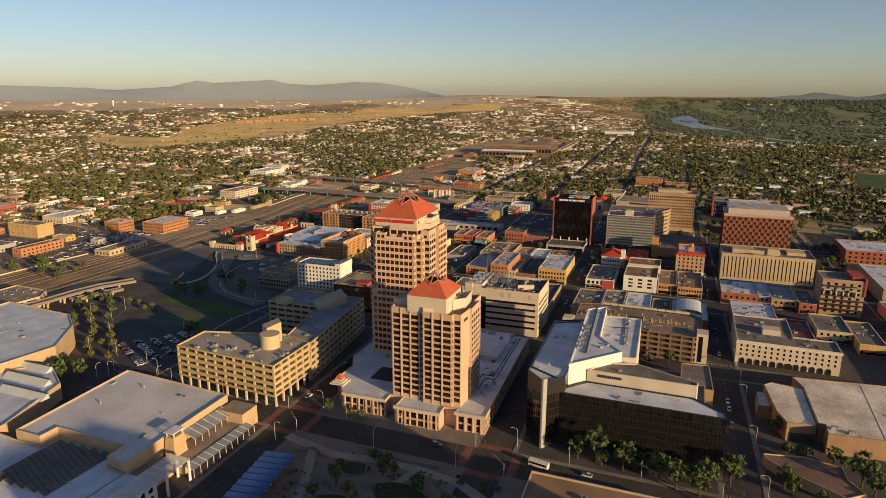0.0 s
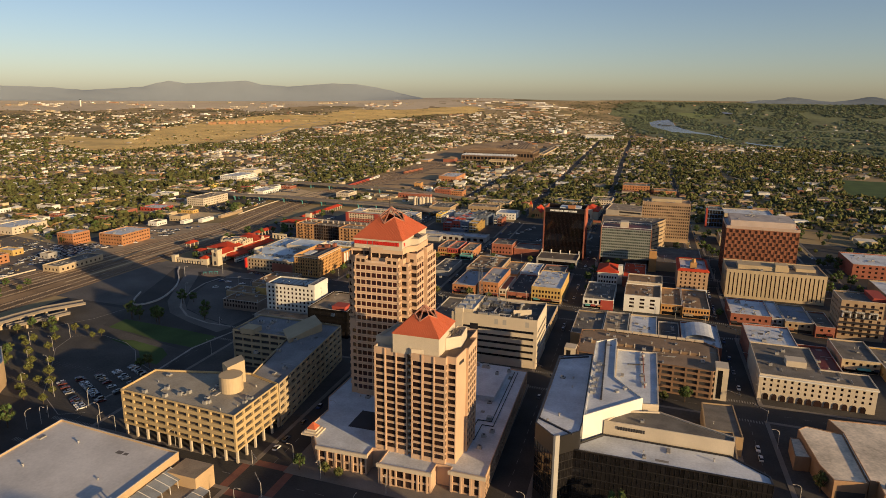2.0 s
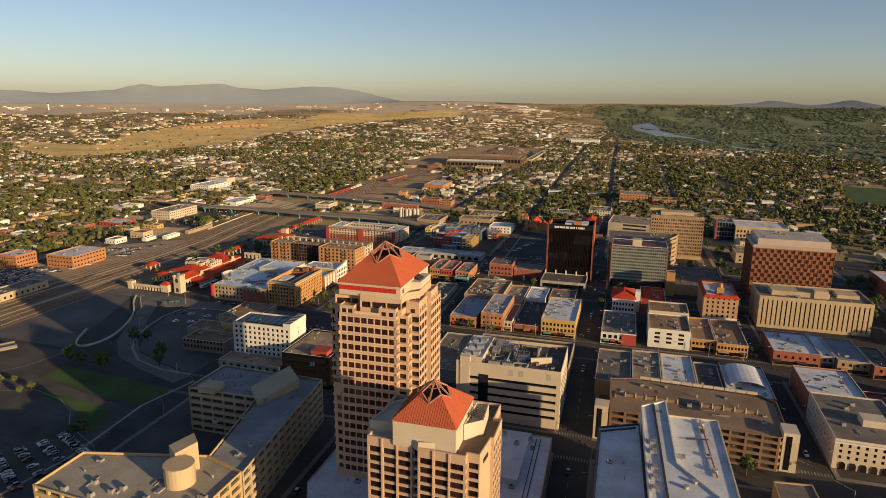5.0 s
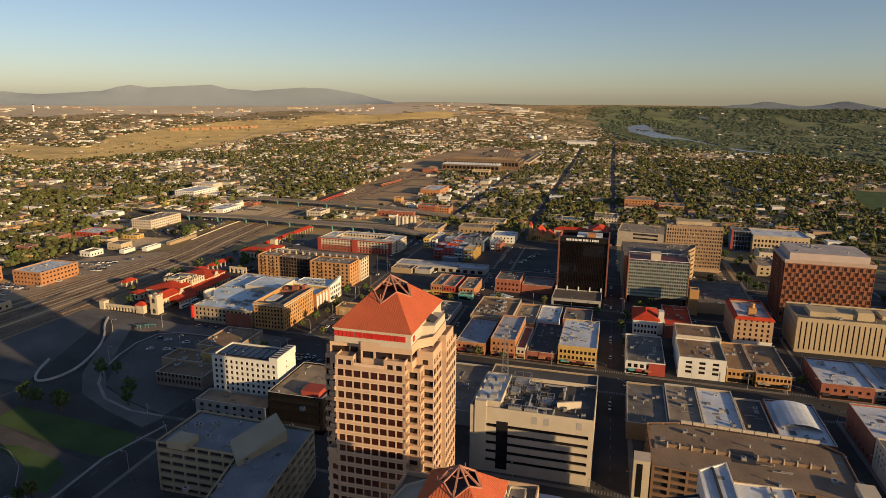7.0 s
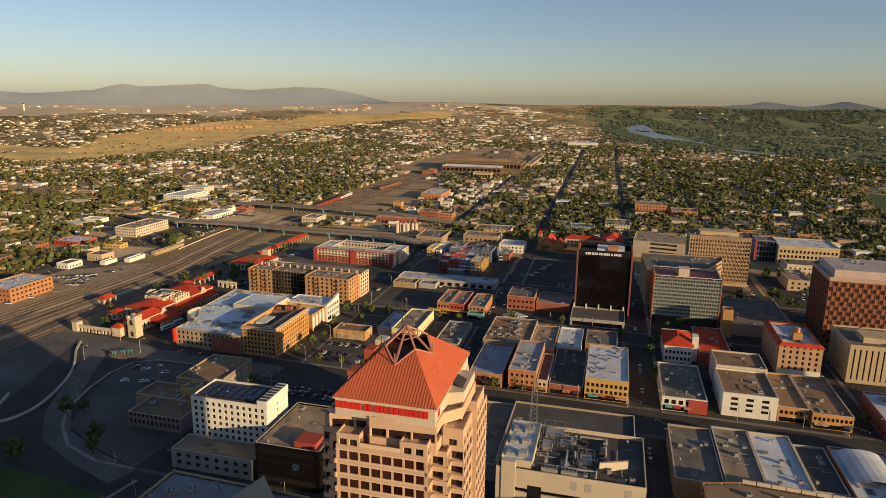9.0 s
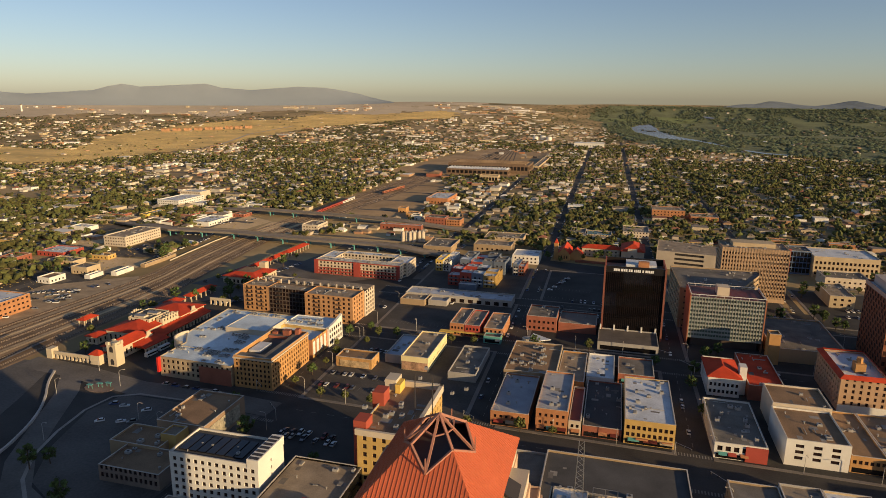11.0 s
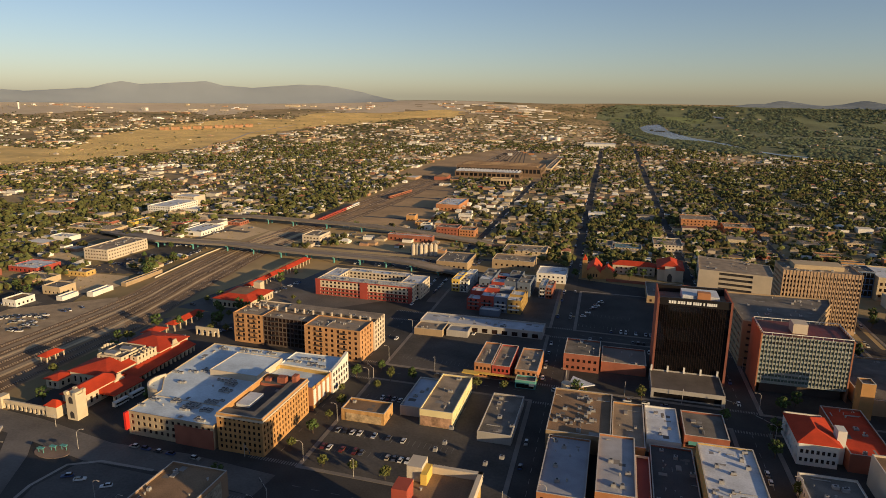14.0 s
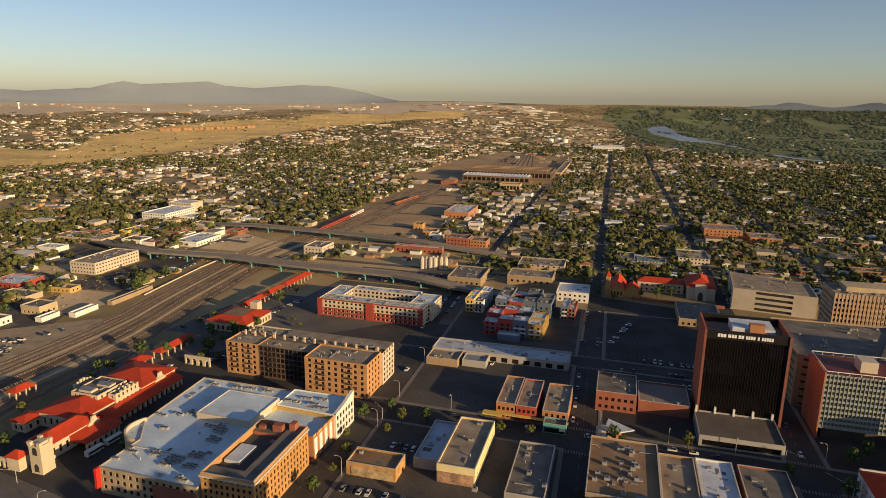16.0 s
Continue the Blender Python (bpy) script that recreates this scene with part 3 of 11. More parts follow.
# long streets running south, and the cross streets of the suburbs
g = Geo()
for x500, w, far in ((-300, 8, 2000), (-186, 10, 2600), (-84, 10, 2900), (20, 6, 1500), (125, 6, 1300)):
    strip([(sx(x500, y), y) for y in range(740, far, 60)], w, 0.10, g)
solid("road", g, ASPHALT, "long straight asphalt street running south", "road", "structure")
g = Geo()
for k in range(14):
    y = 905 + 92 * k
    strip([(-480 + SL * (y - 500), y), (330, y + 10)], 8, 0.08, g)
for k in range(12):
    x = -610 - 118 * k
    strip([(x, 520 + 25 * k), (x - 40, 1500 + 20 * k)], 9, 0.08, g)
for k in range(11):
    y = 560 + 96 * k
    strip([(-590, y), (-1900, y + 160)], 9, 0.09, g)
for x in (230, 330, 440):
    strip([(x, 500), (x - 40, 1600)], 9, 0.07, g)
solid("road", g, mat("suburban_asphalt", (0.12, 0.105, 0.09), 0.95, 0.3, 0.03, 0.5), "narrow residential streets between houses", "road", "structure")
g = Geo()
strip([(-589, 2380), (-601, 2809), (-609, 3428), (-607, 4050)], 9, 1.5, g)
strip([(-1250, 1350), (-1306, 1605), (-1344, 1797), (-1438, 2071), (-1622, 2532), (-1680, 3000)], 12, 2.0, g)
solid("road", g, mat("pale_road", (0.50, 0.41, 0.29), 0.9, 0.2), "pale highway crossing the mesa", "road", "structure")


# ---------------- far houses and trees ----------------
rg = np.random.default_rng(7)
RAIL_E = [(300, -560), (520, -546), (690, -541), (750, -553), (850, -567), (1000, -562), (1200, -562), (1550, -568), (2300, -570)]
RAIL_W = [(300, -470), (520, -474), (646, -475), (740, -495), (890, -516), (1000, -510), (1200, -500), (1550, -505), (2300, -540)]
SHOPS = [(-640, 1550), (-325, 1540), (-380, 2150), (-560, 2300), (-640, 2000)]
PARK = [(255, 1235), (420, 1235), (420, 1480), (290, 1490)]


BARE = [(-505, 1030), (-392, 1030), (-430, 1180), (-450, 1369), (-530, 1490), (-505, 1200)]
YARDS = [(-575, -480, 200, 860), (-760, -480, 150, 560), (-632, -540, 520, 760), (-700, -600, 760, 860), (-640, -560, 850, 960), (-700, -655, 700, 760)]
BANKS = [(-230, 3600), (-120, 3050), (20, 2850), (130, 2560), (215, 2440), (215, 2560), (102, 2955), (-32, 3118), (-137, 3615), (-159, 3988)]


def open_land(x, y):
    """Where nothing is scattered: rails, the shops, the river, downtown, the meadow."""
    bad = inside(RIVER, x, y) | inside(BANKS, x, y) | inside(SHOPS, x, y) | inside(PARK, x, y) | inside(BARE, x, y)
    e = np.interp(y, [p[0] for p in RAIL_E], [p[1] for p in RAIL_E])
    w = np.interp(y, [p[0] for p in RAIL_W], [p[1] for p in RAIL_W])
    bad |= (x > e - 6) & (x < w + 8) & (y < 2300)
    bad |= (x > -480) & (x < 175) & (y < 905)
    for x0, x1, y0, y1 in YARDS:
        bad |= (x > x0) & (x < x1) & (y > y0) & (y < y1)
    bad |= (y > 820) & (y < 875) & (x > -760) & (x < -300)
    bad |= (y > 965) & (y < 1020) & (x > -660) & (x < -330)
    for x500 in (-300, -186, -84, 20, 125):
        bad |= (np.abs(x - (x500 + SL * (y - 500))) < (8 if x500 < 0 else 5)) & (y > 700) & (y < 2500)
    return bad


def wedge(n, r0, r1, az0=-66, az1=26):
    r = np.sqrt(rg.uniform(r0 * r0, r1 * r1, n))
    a = np.radians(rg.uniform(az0, az1, n))
    return -80 + r * np.sin(a), 165 + r * np.cos(a), r, np.degrees(a)


def joined(name, v, f, material, label, category):
    me = bpy.data.meshes.new(name)
    me.vertices.add(len(v))
    me.vertices.foreach_set("co", v.astype(np.float32).ravel())
    me.loops.add(f.size)
    me.loops.foreach_set("vertex_index", f.astype(np.int32).ravel())
    me.polygons.add(len(f))
    k = f.shape[1]
    me.polygons.foreach_set("loop_start", np.arange(0, f.size, k, dtype=np.int32))
    me.polygons.foreach_set("loop_total", np.full(len(f), k, np.int32))
    me.update(calc_edges=True)
    me.shade_flat()
    me.materials.append(material)
    return tagged(new(name, me), label, category, "", "stuff")


def ico():
    bm = bmesh.new()
    bmesh.ops.create_icosphere(bm, subdivisions=1, radius=1)
    v = np.array([q.co[:] for q in bm.verts])
    f = np.array([[q.index for q in p.verts] for p in bm.faces])
    bm.free()
    return v, f


ICO_V, ICO_F = ico()


OCT_V = np.array([(1, 0, 0), (0, 1, 0), (-1, 0, 0), (0, -1, 0), (0, 0, 1), (0.7, 0.7, -0.5), (-0.7, 0.7, -0.5), (-0.7, -0.7, -0.5), (0.7, -0.7, -0.5)], float)
OCT_F = np.array([(0, 1, 4), (1, 2, 4), (2, 3, 4), (3, 0, 4), (0, 5, 1), (1, 6, 2), (2, 7, 3), (3, 8, 0)])


def blobs(x, y, z, rad, high, far=False):
    """One uneven clump of foliage for each place."""
    n = len(x)
    if far:
        v = OCT_V[None] * rg.uniform(0.75, 1.2, (n, 9, 1))
        p = np.stack([x[:, None] + v[..., 0] * rad[:, None], y[:, None] + v[..., 1] * rad[:, None], z[:, None] + v[..., 2] * high[:, None]], -1)
        return p.reshape(-1, 3), (OCT_F[None] + 9 * np.arange(n)[:, None, None]).reshape(-1, 3)
    v = ICO_V[None] * rg.uniform(0.55, 1.25, (n, 12, 1))
    c, s = np.cos(t := rg.uniform(0, 6.28, n)), np.sin(t)
    vx, vy = v[..., 0] * c[:, None] - v[..., 1] * s[:, None], v[..., 0] * s[:, None] + v[..., 1] * c[:, None]
    p = np.stack([x[:, None] + vx * rad[:, None], y[:, None] + vy * rad[:, None], z[:, None] + v[..., 2] * high[:, None]], -1)
    f = ICO_F[None] + 12 * np.arange(n)[:, None, None]
    return p.reshape(-1, 3), f.reshape(-1, 3)


def forest(name, x, y, size, clumps, material, label, lift=0.0):
    xs, ys, zs, rs, hs = [], [], [], [], []
    gz = ground_z(x, y)
    far = clumps == 0
    for k in range(max(1, clumps)):
        off = 0.0 if k == 0 else 0.62
        dx, dy = rg.normal(0, 1, len(x)) * size * off * 0.6, rg.normal(0, 1, len(x)) * size * off * 0.6
        rr = size * (0.62 if far else 0.5 if clumps == 1 else 0.36) * rg.uniform(0.75, 1.2, len(x))
        xs.append(x + dx)
        ys.append(y + dy)
        zs.append(gz + lift + size * (rg.uniform(0.2, 0.34, len(x)) if far else rg.uniform(0.40, 0.62, len(x))))
        rs.append(rr)
        hs.append(rr * rg.uniform(0.7, 1.15, len(x)) * (0.52 if far else 1))
    v, f = blobs(*[np.concatenate(q) for q in (xs, ys, zs, rs, hs)], far)
    o = joined(name, v, f, material, label, "trees")
    if clumps < 4:
        o.data.shade_smooth()
    return o


FAR_LEAF = mat("suburban_foliage", (0.092, 0.092, 0.028), 1, 0.26, 0.05, 0.6, bump=0.2, by="island", hue=0.035)
BOSQUE = mat("riverside_foliage", (0.118, 0.138, 0.068), 1, 0.22, 0.02, 0.3, bump=0.4, by="island", hue=0.03)


def patchy(x, y, s):
    return np.array([noise.noise(Vector((a * s, b * s, 2.0))) for a, b in zip(x, y)])


def suburb_trees(n, r0, r1, size0, size1, clumps, keep, name, *span):
    x, y, r, az = wedge(n, r0, r1, *span)
    ok = ~open_land(x, y) & ~inside(BANK, x, y) & (patchy(x, y, 0.004) + 0.7 * patchy(x, y, 0.022) + rg.uniform(-0.35, 0.35, len(x)) > -keep)
    ok &= ~(inside(FIELD, x, y) & (rg.uniform(0, 1, len(x)) > 0.03))
    ok &= ~((az > -19) & (az < -4) & (r > 2550) & (rg.uniform(0, 1, len(x)) > 0.45))
    ok &= ~((r > 3500) & (az < -8) & (rg.uniform(0, 1, len(x)) > np.clip((4050 - r) / 700, 0, 0.6)))
    x, y = x[ok], y[ok]
    forest(name, x, y, size0 + (size1 - size0) * rg.uniform(0, 1, len(x)) ** 1.4, clumps, FAR_LEAF, "broad suburban trees scattered between houses")


suburb_trees(12500, 480, 1250, 3.0, 9.5, 4, 0.12, "suburban_trees", -66, 0)
suburb_trees(9500, 620, 1900, 3.0, 9.5, 4, 0.42, "suburban_trees", 0, 30)
suburb_trees(25000, 1250, 2400, 3.5, 10, 2, 0.13, "suburban_trees", -66, 0)
suburb_trees(6500, 1900, 2600, 4, 10, 2, 0.25, "suburban_trees", 0, 30)
suburb_trees(40000, 2400, 4700, 6, 12, 0, 0.10, "suburban_trees")
x, y, r, az = wedge(60000, 1500, 4770, -12, 30)
ok = inside(BANK, x, y) & ~inside(RIVER, x, y) & ~inside(BANKS, x, y) & (patchy(x, 0.45 * y, 0.006) + 0.7 * patchy(x, 0.5 * y, 0.02) > -0.12)
x, y = x[ok], y[ok]
forest("riverside_woods", x, y, 6 + 11 * rg.uniform(0, 1, len(x)) ** 2, 0, BOSQUE, "dense green cottonwood woods along the river")
x, y, r, az = wedge(8000, 3300, 4760, -11, 30)
ok = ~inside(RIVER, x, y) & ~inside(BANK, x, y) & (rg.uniform(0, 1, len(x)) < np.clip((az + 11) / 14, 0, 1))
x, y = x[ok], y[ok]
forest("riverside_woods", x, y, rg.uniform(5, 9, len(x)), 0, BOSQUE, "distant green valley woods")

HOUSE_WALL = palette("house_walls", [(0.50, 0.42, 0.29), (0.56, 0.51, 0.41), (0.42, 0.27, 0.16), (0.55, 0.45, 0.28), (0.38, 0.22, 0.13), (0.48, 0.41, 0.32), (0.72, 0.69, 0.62), (0.74, 0.72, 0.67)], "island", 0.9)
HOUSE_ROOF = palette("house_roofs", [(0.36, 0.30, 0.23), (0.44, 0.40, 0.34), (0.22, 0.14, 0.09), (0.24, 0.20, 0.16), (0.34, 0.27, 0.19), (0.30, 0.13, 0.08), (0.16, 0.135, 0.11), (0.28, 0.23, 0.17), (0.70, 0.68, 0.62), (0.20, 0.16, 0.12), (0.62, 0.57, 0.47), (0.26, 0.19, 0.13)], "island", 0.9)


def houses(x, y, w, d, h, peak, ang, name, label):
    """Gabled (or, with no peak, flat) houses, walls and roofs as two joined meshes."""
    n = len(x)
    z = ground_z(x, y) - 0.5
    c, s = np.cos(ang), np.sin(ang)

    def pt(u, v, q):
        return np.stack([x + u * c - v * s, y + u * s + v * c, z + q], -1)

    a = [pt(-w / 2, -d / 2, 0 * h), pt(w / 2, -d / 2, 0 * h), pt(w / 2, d / 2, 0 * h), pt(-w / 2, d / 2, 0 * h)]
    b = [pt(-w / 2, -d / 2, h), pt(w / 2, -d / 2, h), pt(w / 2, d / 2, h), pt(-w / 2, d / 2, h)]
    v = np.stack(a + b, 1).reshape(-1, 3)
    f = np.array([[0, 1, 5, 4], [1, 2, 6, 5], [2, 3, 7, 6], [3, 0, 4, 7]])
    f = (f[None] + 8 * np.arange(n)[:, None, None]).reshape(-1, 4)
    joined(name + "_walls", v, f, HOUSE_WALL, label, "houses")
    o = np.where(peak < 0.5, 0.05, 0.5)
    e = [pt(-w / 2 - o, -d / 2 - o, h - 0.1), pt(w / 2 + o, -d / 2 - o, h - 0.1), pt(w / 2 + o, d / 2 + o, h - 0.1), pt(-w / 2 - o, d / 2 + o, h - 0.1)]
    k = np.minimum(w * 0.32, 4)
    e += [pt(-w / 2 + k, 0 * d, h + peak), pt(w / 2 - k, 0 * d, h + peak)]
    v = np.stack(e, 1).reshape(-1, 3)
    f = np.array([[0, 1, 5, 4], [1, 2, 5, 5], [2, 3, 4, 5], [3, 0, 4, 4]])
    f4 = np.array([[0, 1, 5, 4], [2, 3, 4, 5]])
    f3 = np.array([[1, 2, 5], [3, 0, 4]])
    tri = np.concatenate([f4[:, [0, 1, 2]], f4[:, [0, 2, 3]], f3])
    f = (tri[None] + 6 * np.arange(n)[:, None, None]).reshape(-1, 3)
    joined(name + "_roofs", v, f, HOUSE_ROOF, label, "houses")


def suburb(n, r0, r1, name, scale=1.0):
    x, y, r, az = wedge(n, r0, r1)
    x, y = np.round(x / 17) * 17 + rg.normal(0, 1.5, n), np.round(y / 30) * 30 + rg.normal(0, 2.5, n)
    _, keep = np.unique(np.round(x / 17) * 10000 + np.round(y / 30), return_index=True)
    x, y, r, az = x[keep], y[keep], r[keep], az[keep]
    ok = ~open_land(x, y) & ~inside(BANK, x, y)
    ok &= ~(inside(FIELD, x, y) & (rg.uniform(0, 1, len(x)) > 0.05))
    ok &= ~((r > 3300) & (rg.uniform(0, 1, len(x)) > np.clip((4000 - r) / 900, 0.02, 0.6)))
    ok &= ~((az > 1) & (rg.uniform(0, 1, len(x)) > 0.62 + 0.5 * patchy(x, y, 0.012)))
    x, y = x[ok] + rg.normal(0, 3, ok.sum()), y[ok] + rg.normal(0, 3, ok.sum())
    m = len(x)
    flat = rg.uniform(0, 1, m) < 0.4
    big = rg.uniform(0, 1, m) < 0.07
    w, d = rg.uniform(7, 12.5, m) * scale * np.where(big, 2.1, 1), rg.uniform(8, 12, m) * scale * np.where(big, 1.8, 1)
    houses(x, y, w, d, rg.uniform(3, 4.5, m) * np.where(big, 1.5, 1), np.where(flat | big, 0.0, rg.uniform(1.4, 2.6, m)), rg.normal(0.02, 0.03, m) + np.where(rg.uniform(0, 1, m) < 0.35, math.pi / 2, 0), name, "small stucco and frame houses of the suburbs")


suburb(4300, 500, 1250, "suburban_houses")
suburb(6600, 1250, 2400, "suburban_houses")
suburb(6000, 2400, 4700, "suburban_houses", 1.1)
x, y, r, az = wedge(380, 1600, 4650, 2, 28)
ok = inside(BANK, x, y) & ~inside(RIVER, x, y) & (patchy(x, y, 0.003) > 0.0)
x, y = x[ok], y[ok]
m = len(x)
houses(x, y, rg.uniform(10, 18, m), rg.uniform(9, 13, m), rg.uniform(3, 5, m), rg.uniform(1.5, 3, m), rg.uniform(0, 3, m), "valley_houses", "scattered pale houses among the valley woods")

x, y, r, az = wedge(40000, 2300, 3900, -6, 14)
ok = inside(BANKS, x, y)
x, y = x[ok], y[ok]
forest("river_scrub", x, y, rg.uniform(4, 9, len(x)), 0, BOSQUE, "low green scrub on the river bank")

GOLD = mat("dry_golden_scrub", (0.50, 0.36, 0.14), 1, 0.25, 0.02, 0.3, bump=0, by="island", hue=0.02)
x, y, r, az = wedge(150000, 1300, 4300, -64, -12)
ok = inside(FIELD, x, y) & (patchy(x, y, 0.004) + 0.5 * patchy(x, y, 0.02) > -0.12)
x, y = x[ok][:26000], y[ok][:26000]
m = len(x)
t0, rr = rg.uniform(0, 6.28, m), rg.uniform(1.6, 4.2, m)
gz = ground_z(x, y) + 1.1
v = np.stack([np.stack([x + rr * np.cos(t0 + k * 2.094), y + rr * np.sin(t0 + k * 2.094), gz], -1) for k in range(3)] + [np.stack([x, y, gz + rr * 0.2], -1)], 1).reshape(-1, 3)
f = (np.array([[0, 1, 3], [1, 2, 3], [2, 0, 3]])[None] + 4 * np.arange(m)[:, None, None]).reshape(-1, 3)
joined("grass_tussocks", v, f, mat("golden_tussock_grass", (0.60, 0.425, 0.17), 1, 0.12, 0.02, 0.3, bump=0, by="island", hue=0.02), "golden tussocks of dry grass on the mesa", "grass")
x, y, r, az = wedge(9000, 1800, 4500, -66, -6)
ok = ~open_land(x, y) & ~inside(FIELD, x, y) & (patchy(x, y, 0.003) > -0.1)
x, y = x[ok], y[ok]
forest("dry_scrub", x, y, rg.uniform(3.0, 6, len(x)), 0, GOLD, "dry golden grass and scrub tufts between the mesa houses")
x, y = rg.uniform(-800, -560, 3800), rg.uniform(380, 1100, 3800)
ok = (np.interp(y, [p[0] for p in RAIL_E], [p[1] for p in RAIL_E]) > x + 4) & (patchy(x, y, 0.02) > 0.0)
x, y = x[ok], y[ok]
forest("dry_scrub", x, y, rg.uniform(0.5, 1.8, len(x)), 0, GOLD, "dry weeds along the railway yard")

# larger pale commercial sheds on the mesa
x, y, r, az = wedge(900, 1900, 4500, -62, -5)
ok = ~open_land(x, y) & (patchy(x, y, 0.003) > np.where(az > -19, -0.15, 0.12)) & ~inside(FIELD, x, y)
x, y = x[ok], y[ok]
m = len(x)
houses(x, y, 14 + 50 * rg.uniform(0, 1, m) ** 2.5, rg.uniform(12, 28, m), rg.uniform(4, 8, m), np.zeros(m), rg.normal(0.05, 0.1, m), "commercial_sheds", "pale flat-roofed commercial sheds on the mesa")
sheet([(x, y) for x, y in PARK], 0.3, GRASS, "lawn", "bright green park meadow", "lawn")


def mesa_flats():
    """A row of orange-brick apartment blocks on the golden slope."""
    one = None
    for k in range(9):
        x, y = -1985 + 24 * k, 2490 + 38 * k
        if one is None:
            one = thing("apartment_block", x, y, float(ground_z(x, y)), 25, "orange-brick apartment block on the golden mesa", "apartment block", "apartment row on the mesa")
            g = Geo()
            g.prism([(-16, -9), (-4, -9), (-4, -7), (4, -7), (4, -9), (16, -9), (16, 9), (-16, 9)], -3, 11)
            part("wall", g, mat("brown_orange_brick", (0.36, 0.21, 0.115), 0.9), one)
            g = Geo()
            for sx_ in (-10, 10):
                g.prism([(sx_ - 5, -8), (sx_ + 5, -8), (sx_ + 5, 8), (sx_ - 5, 8)], 11, 12.5)
            part("roof", g, RUST, one)
        else:
            copy_thing(one, pose(x, y, float(ground_z(x, y)), 0, 0, 25 + 7 * (k % 3)))


mesa_flats()

# ---------------- downtown: the two pyramid towers ----------------
def pyramid_roof(e, hx, hy, z, top, cut=0.70, low=0.47):
    """A red standing-seam pyramid whose tip is an open lattice of beams."""
    g, ribs, lat = Geo(), Geo(), Geo()
    apex = Vector((0, 0, top))
    corners = [Vector((-hx, -hy, z)), Vector((hx, -hy, z)), Vector((hx, hy, z)), Vector((-hx, hy, z))]
    tips = [c + (apex - c) * cut for c in corners]
    for k in range(4):
        a, b = corners[k], corners[(k + 1) % 4]
        mid = (a + b) / 2
        low_pt = mid + (apex - mid) * low
        g.poly([tuple(a), tuple(b), tuple(tips[(k + 1) % 4]), tuple(low_pt), tuple(tips[k])])
        n = int((b - a).length / 0.75)
        for i in range(1, n):
            s = 2 * i / n - 1
            t = 1 - abs(s)
            edge = 1 - cut
            if abs(s) < edge:
                t = low + (cut - low) * abs(s) / edge
            p0 = a + (b - a) * (i / n)
            ribs.beam(p0 + Vector((0, 0, 0.06)), p0 + (apex - mid) * (t * 0.99) + Vector((0, 0, 0.06)), 0.06)
        lat.beam(low_pt, tips[k], 0.3)
        lat.beam(low_pt, tips[(k + 1) % 4], 0.3)
        lat.beam(tips[k], apex, 0.32)
        lat.beam(low_pt, apex, 0.3)
        up = mid + (apex - mid) * ((low + 1.12) / 2)
        lat.beam(tips[k] + (apex - tips[k]) * 0.45, up, 0.18)
        lat.beam(tips[(k + 1) % 4] + (apex - tips[(k + 1) % 4]) * 0.45, up, 0.18)
        lat.beam(low_pt, up, 0.18)
        lat.beam(low_pt, low_pt + Vector((0, 0, (top - low_pt.z) * 0.45)), 0.15)
    part("roof", g, SEAM, e, "red standing-seam pyramid roof")
    part("standing_seams", ribs, SEAM, e)
    part("roof_lattice", lat, mat("lattice_steel", (0.36, 0.17, 0.12), 0.6, 0.15), e, "open lattice of red-brown beams at the tip")
    # dark box under the lattice imitates the shade inside the open tip
    g = Geo()
    zz = z + (top - z) * 0.40
    g.prism([(c.x * 0.55, c.y * 0.55) for c in corners], z, zz)
    part("machine_room", g, DARK, e)


def bars(g, x, z, sizes, h, y, t=0.25):
    """Plain blocks in a row in place of lettering."""
    for w in sizes:
        g.box(x, x + w * 0.82, y - t, y, z, z + h)
        x += w
    return g


PALE_STONE = mat("pale_salmon_stone", (0.66, 0.48, 0.34), 0.8, 0.1, 0.1, 2.5, bump=0.1)


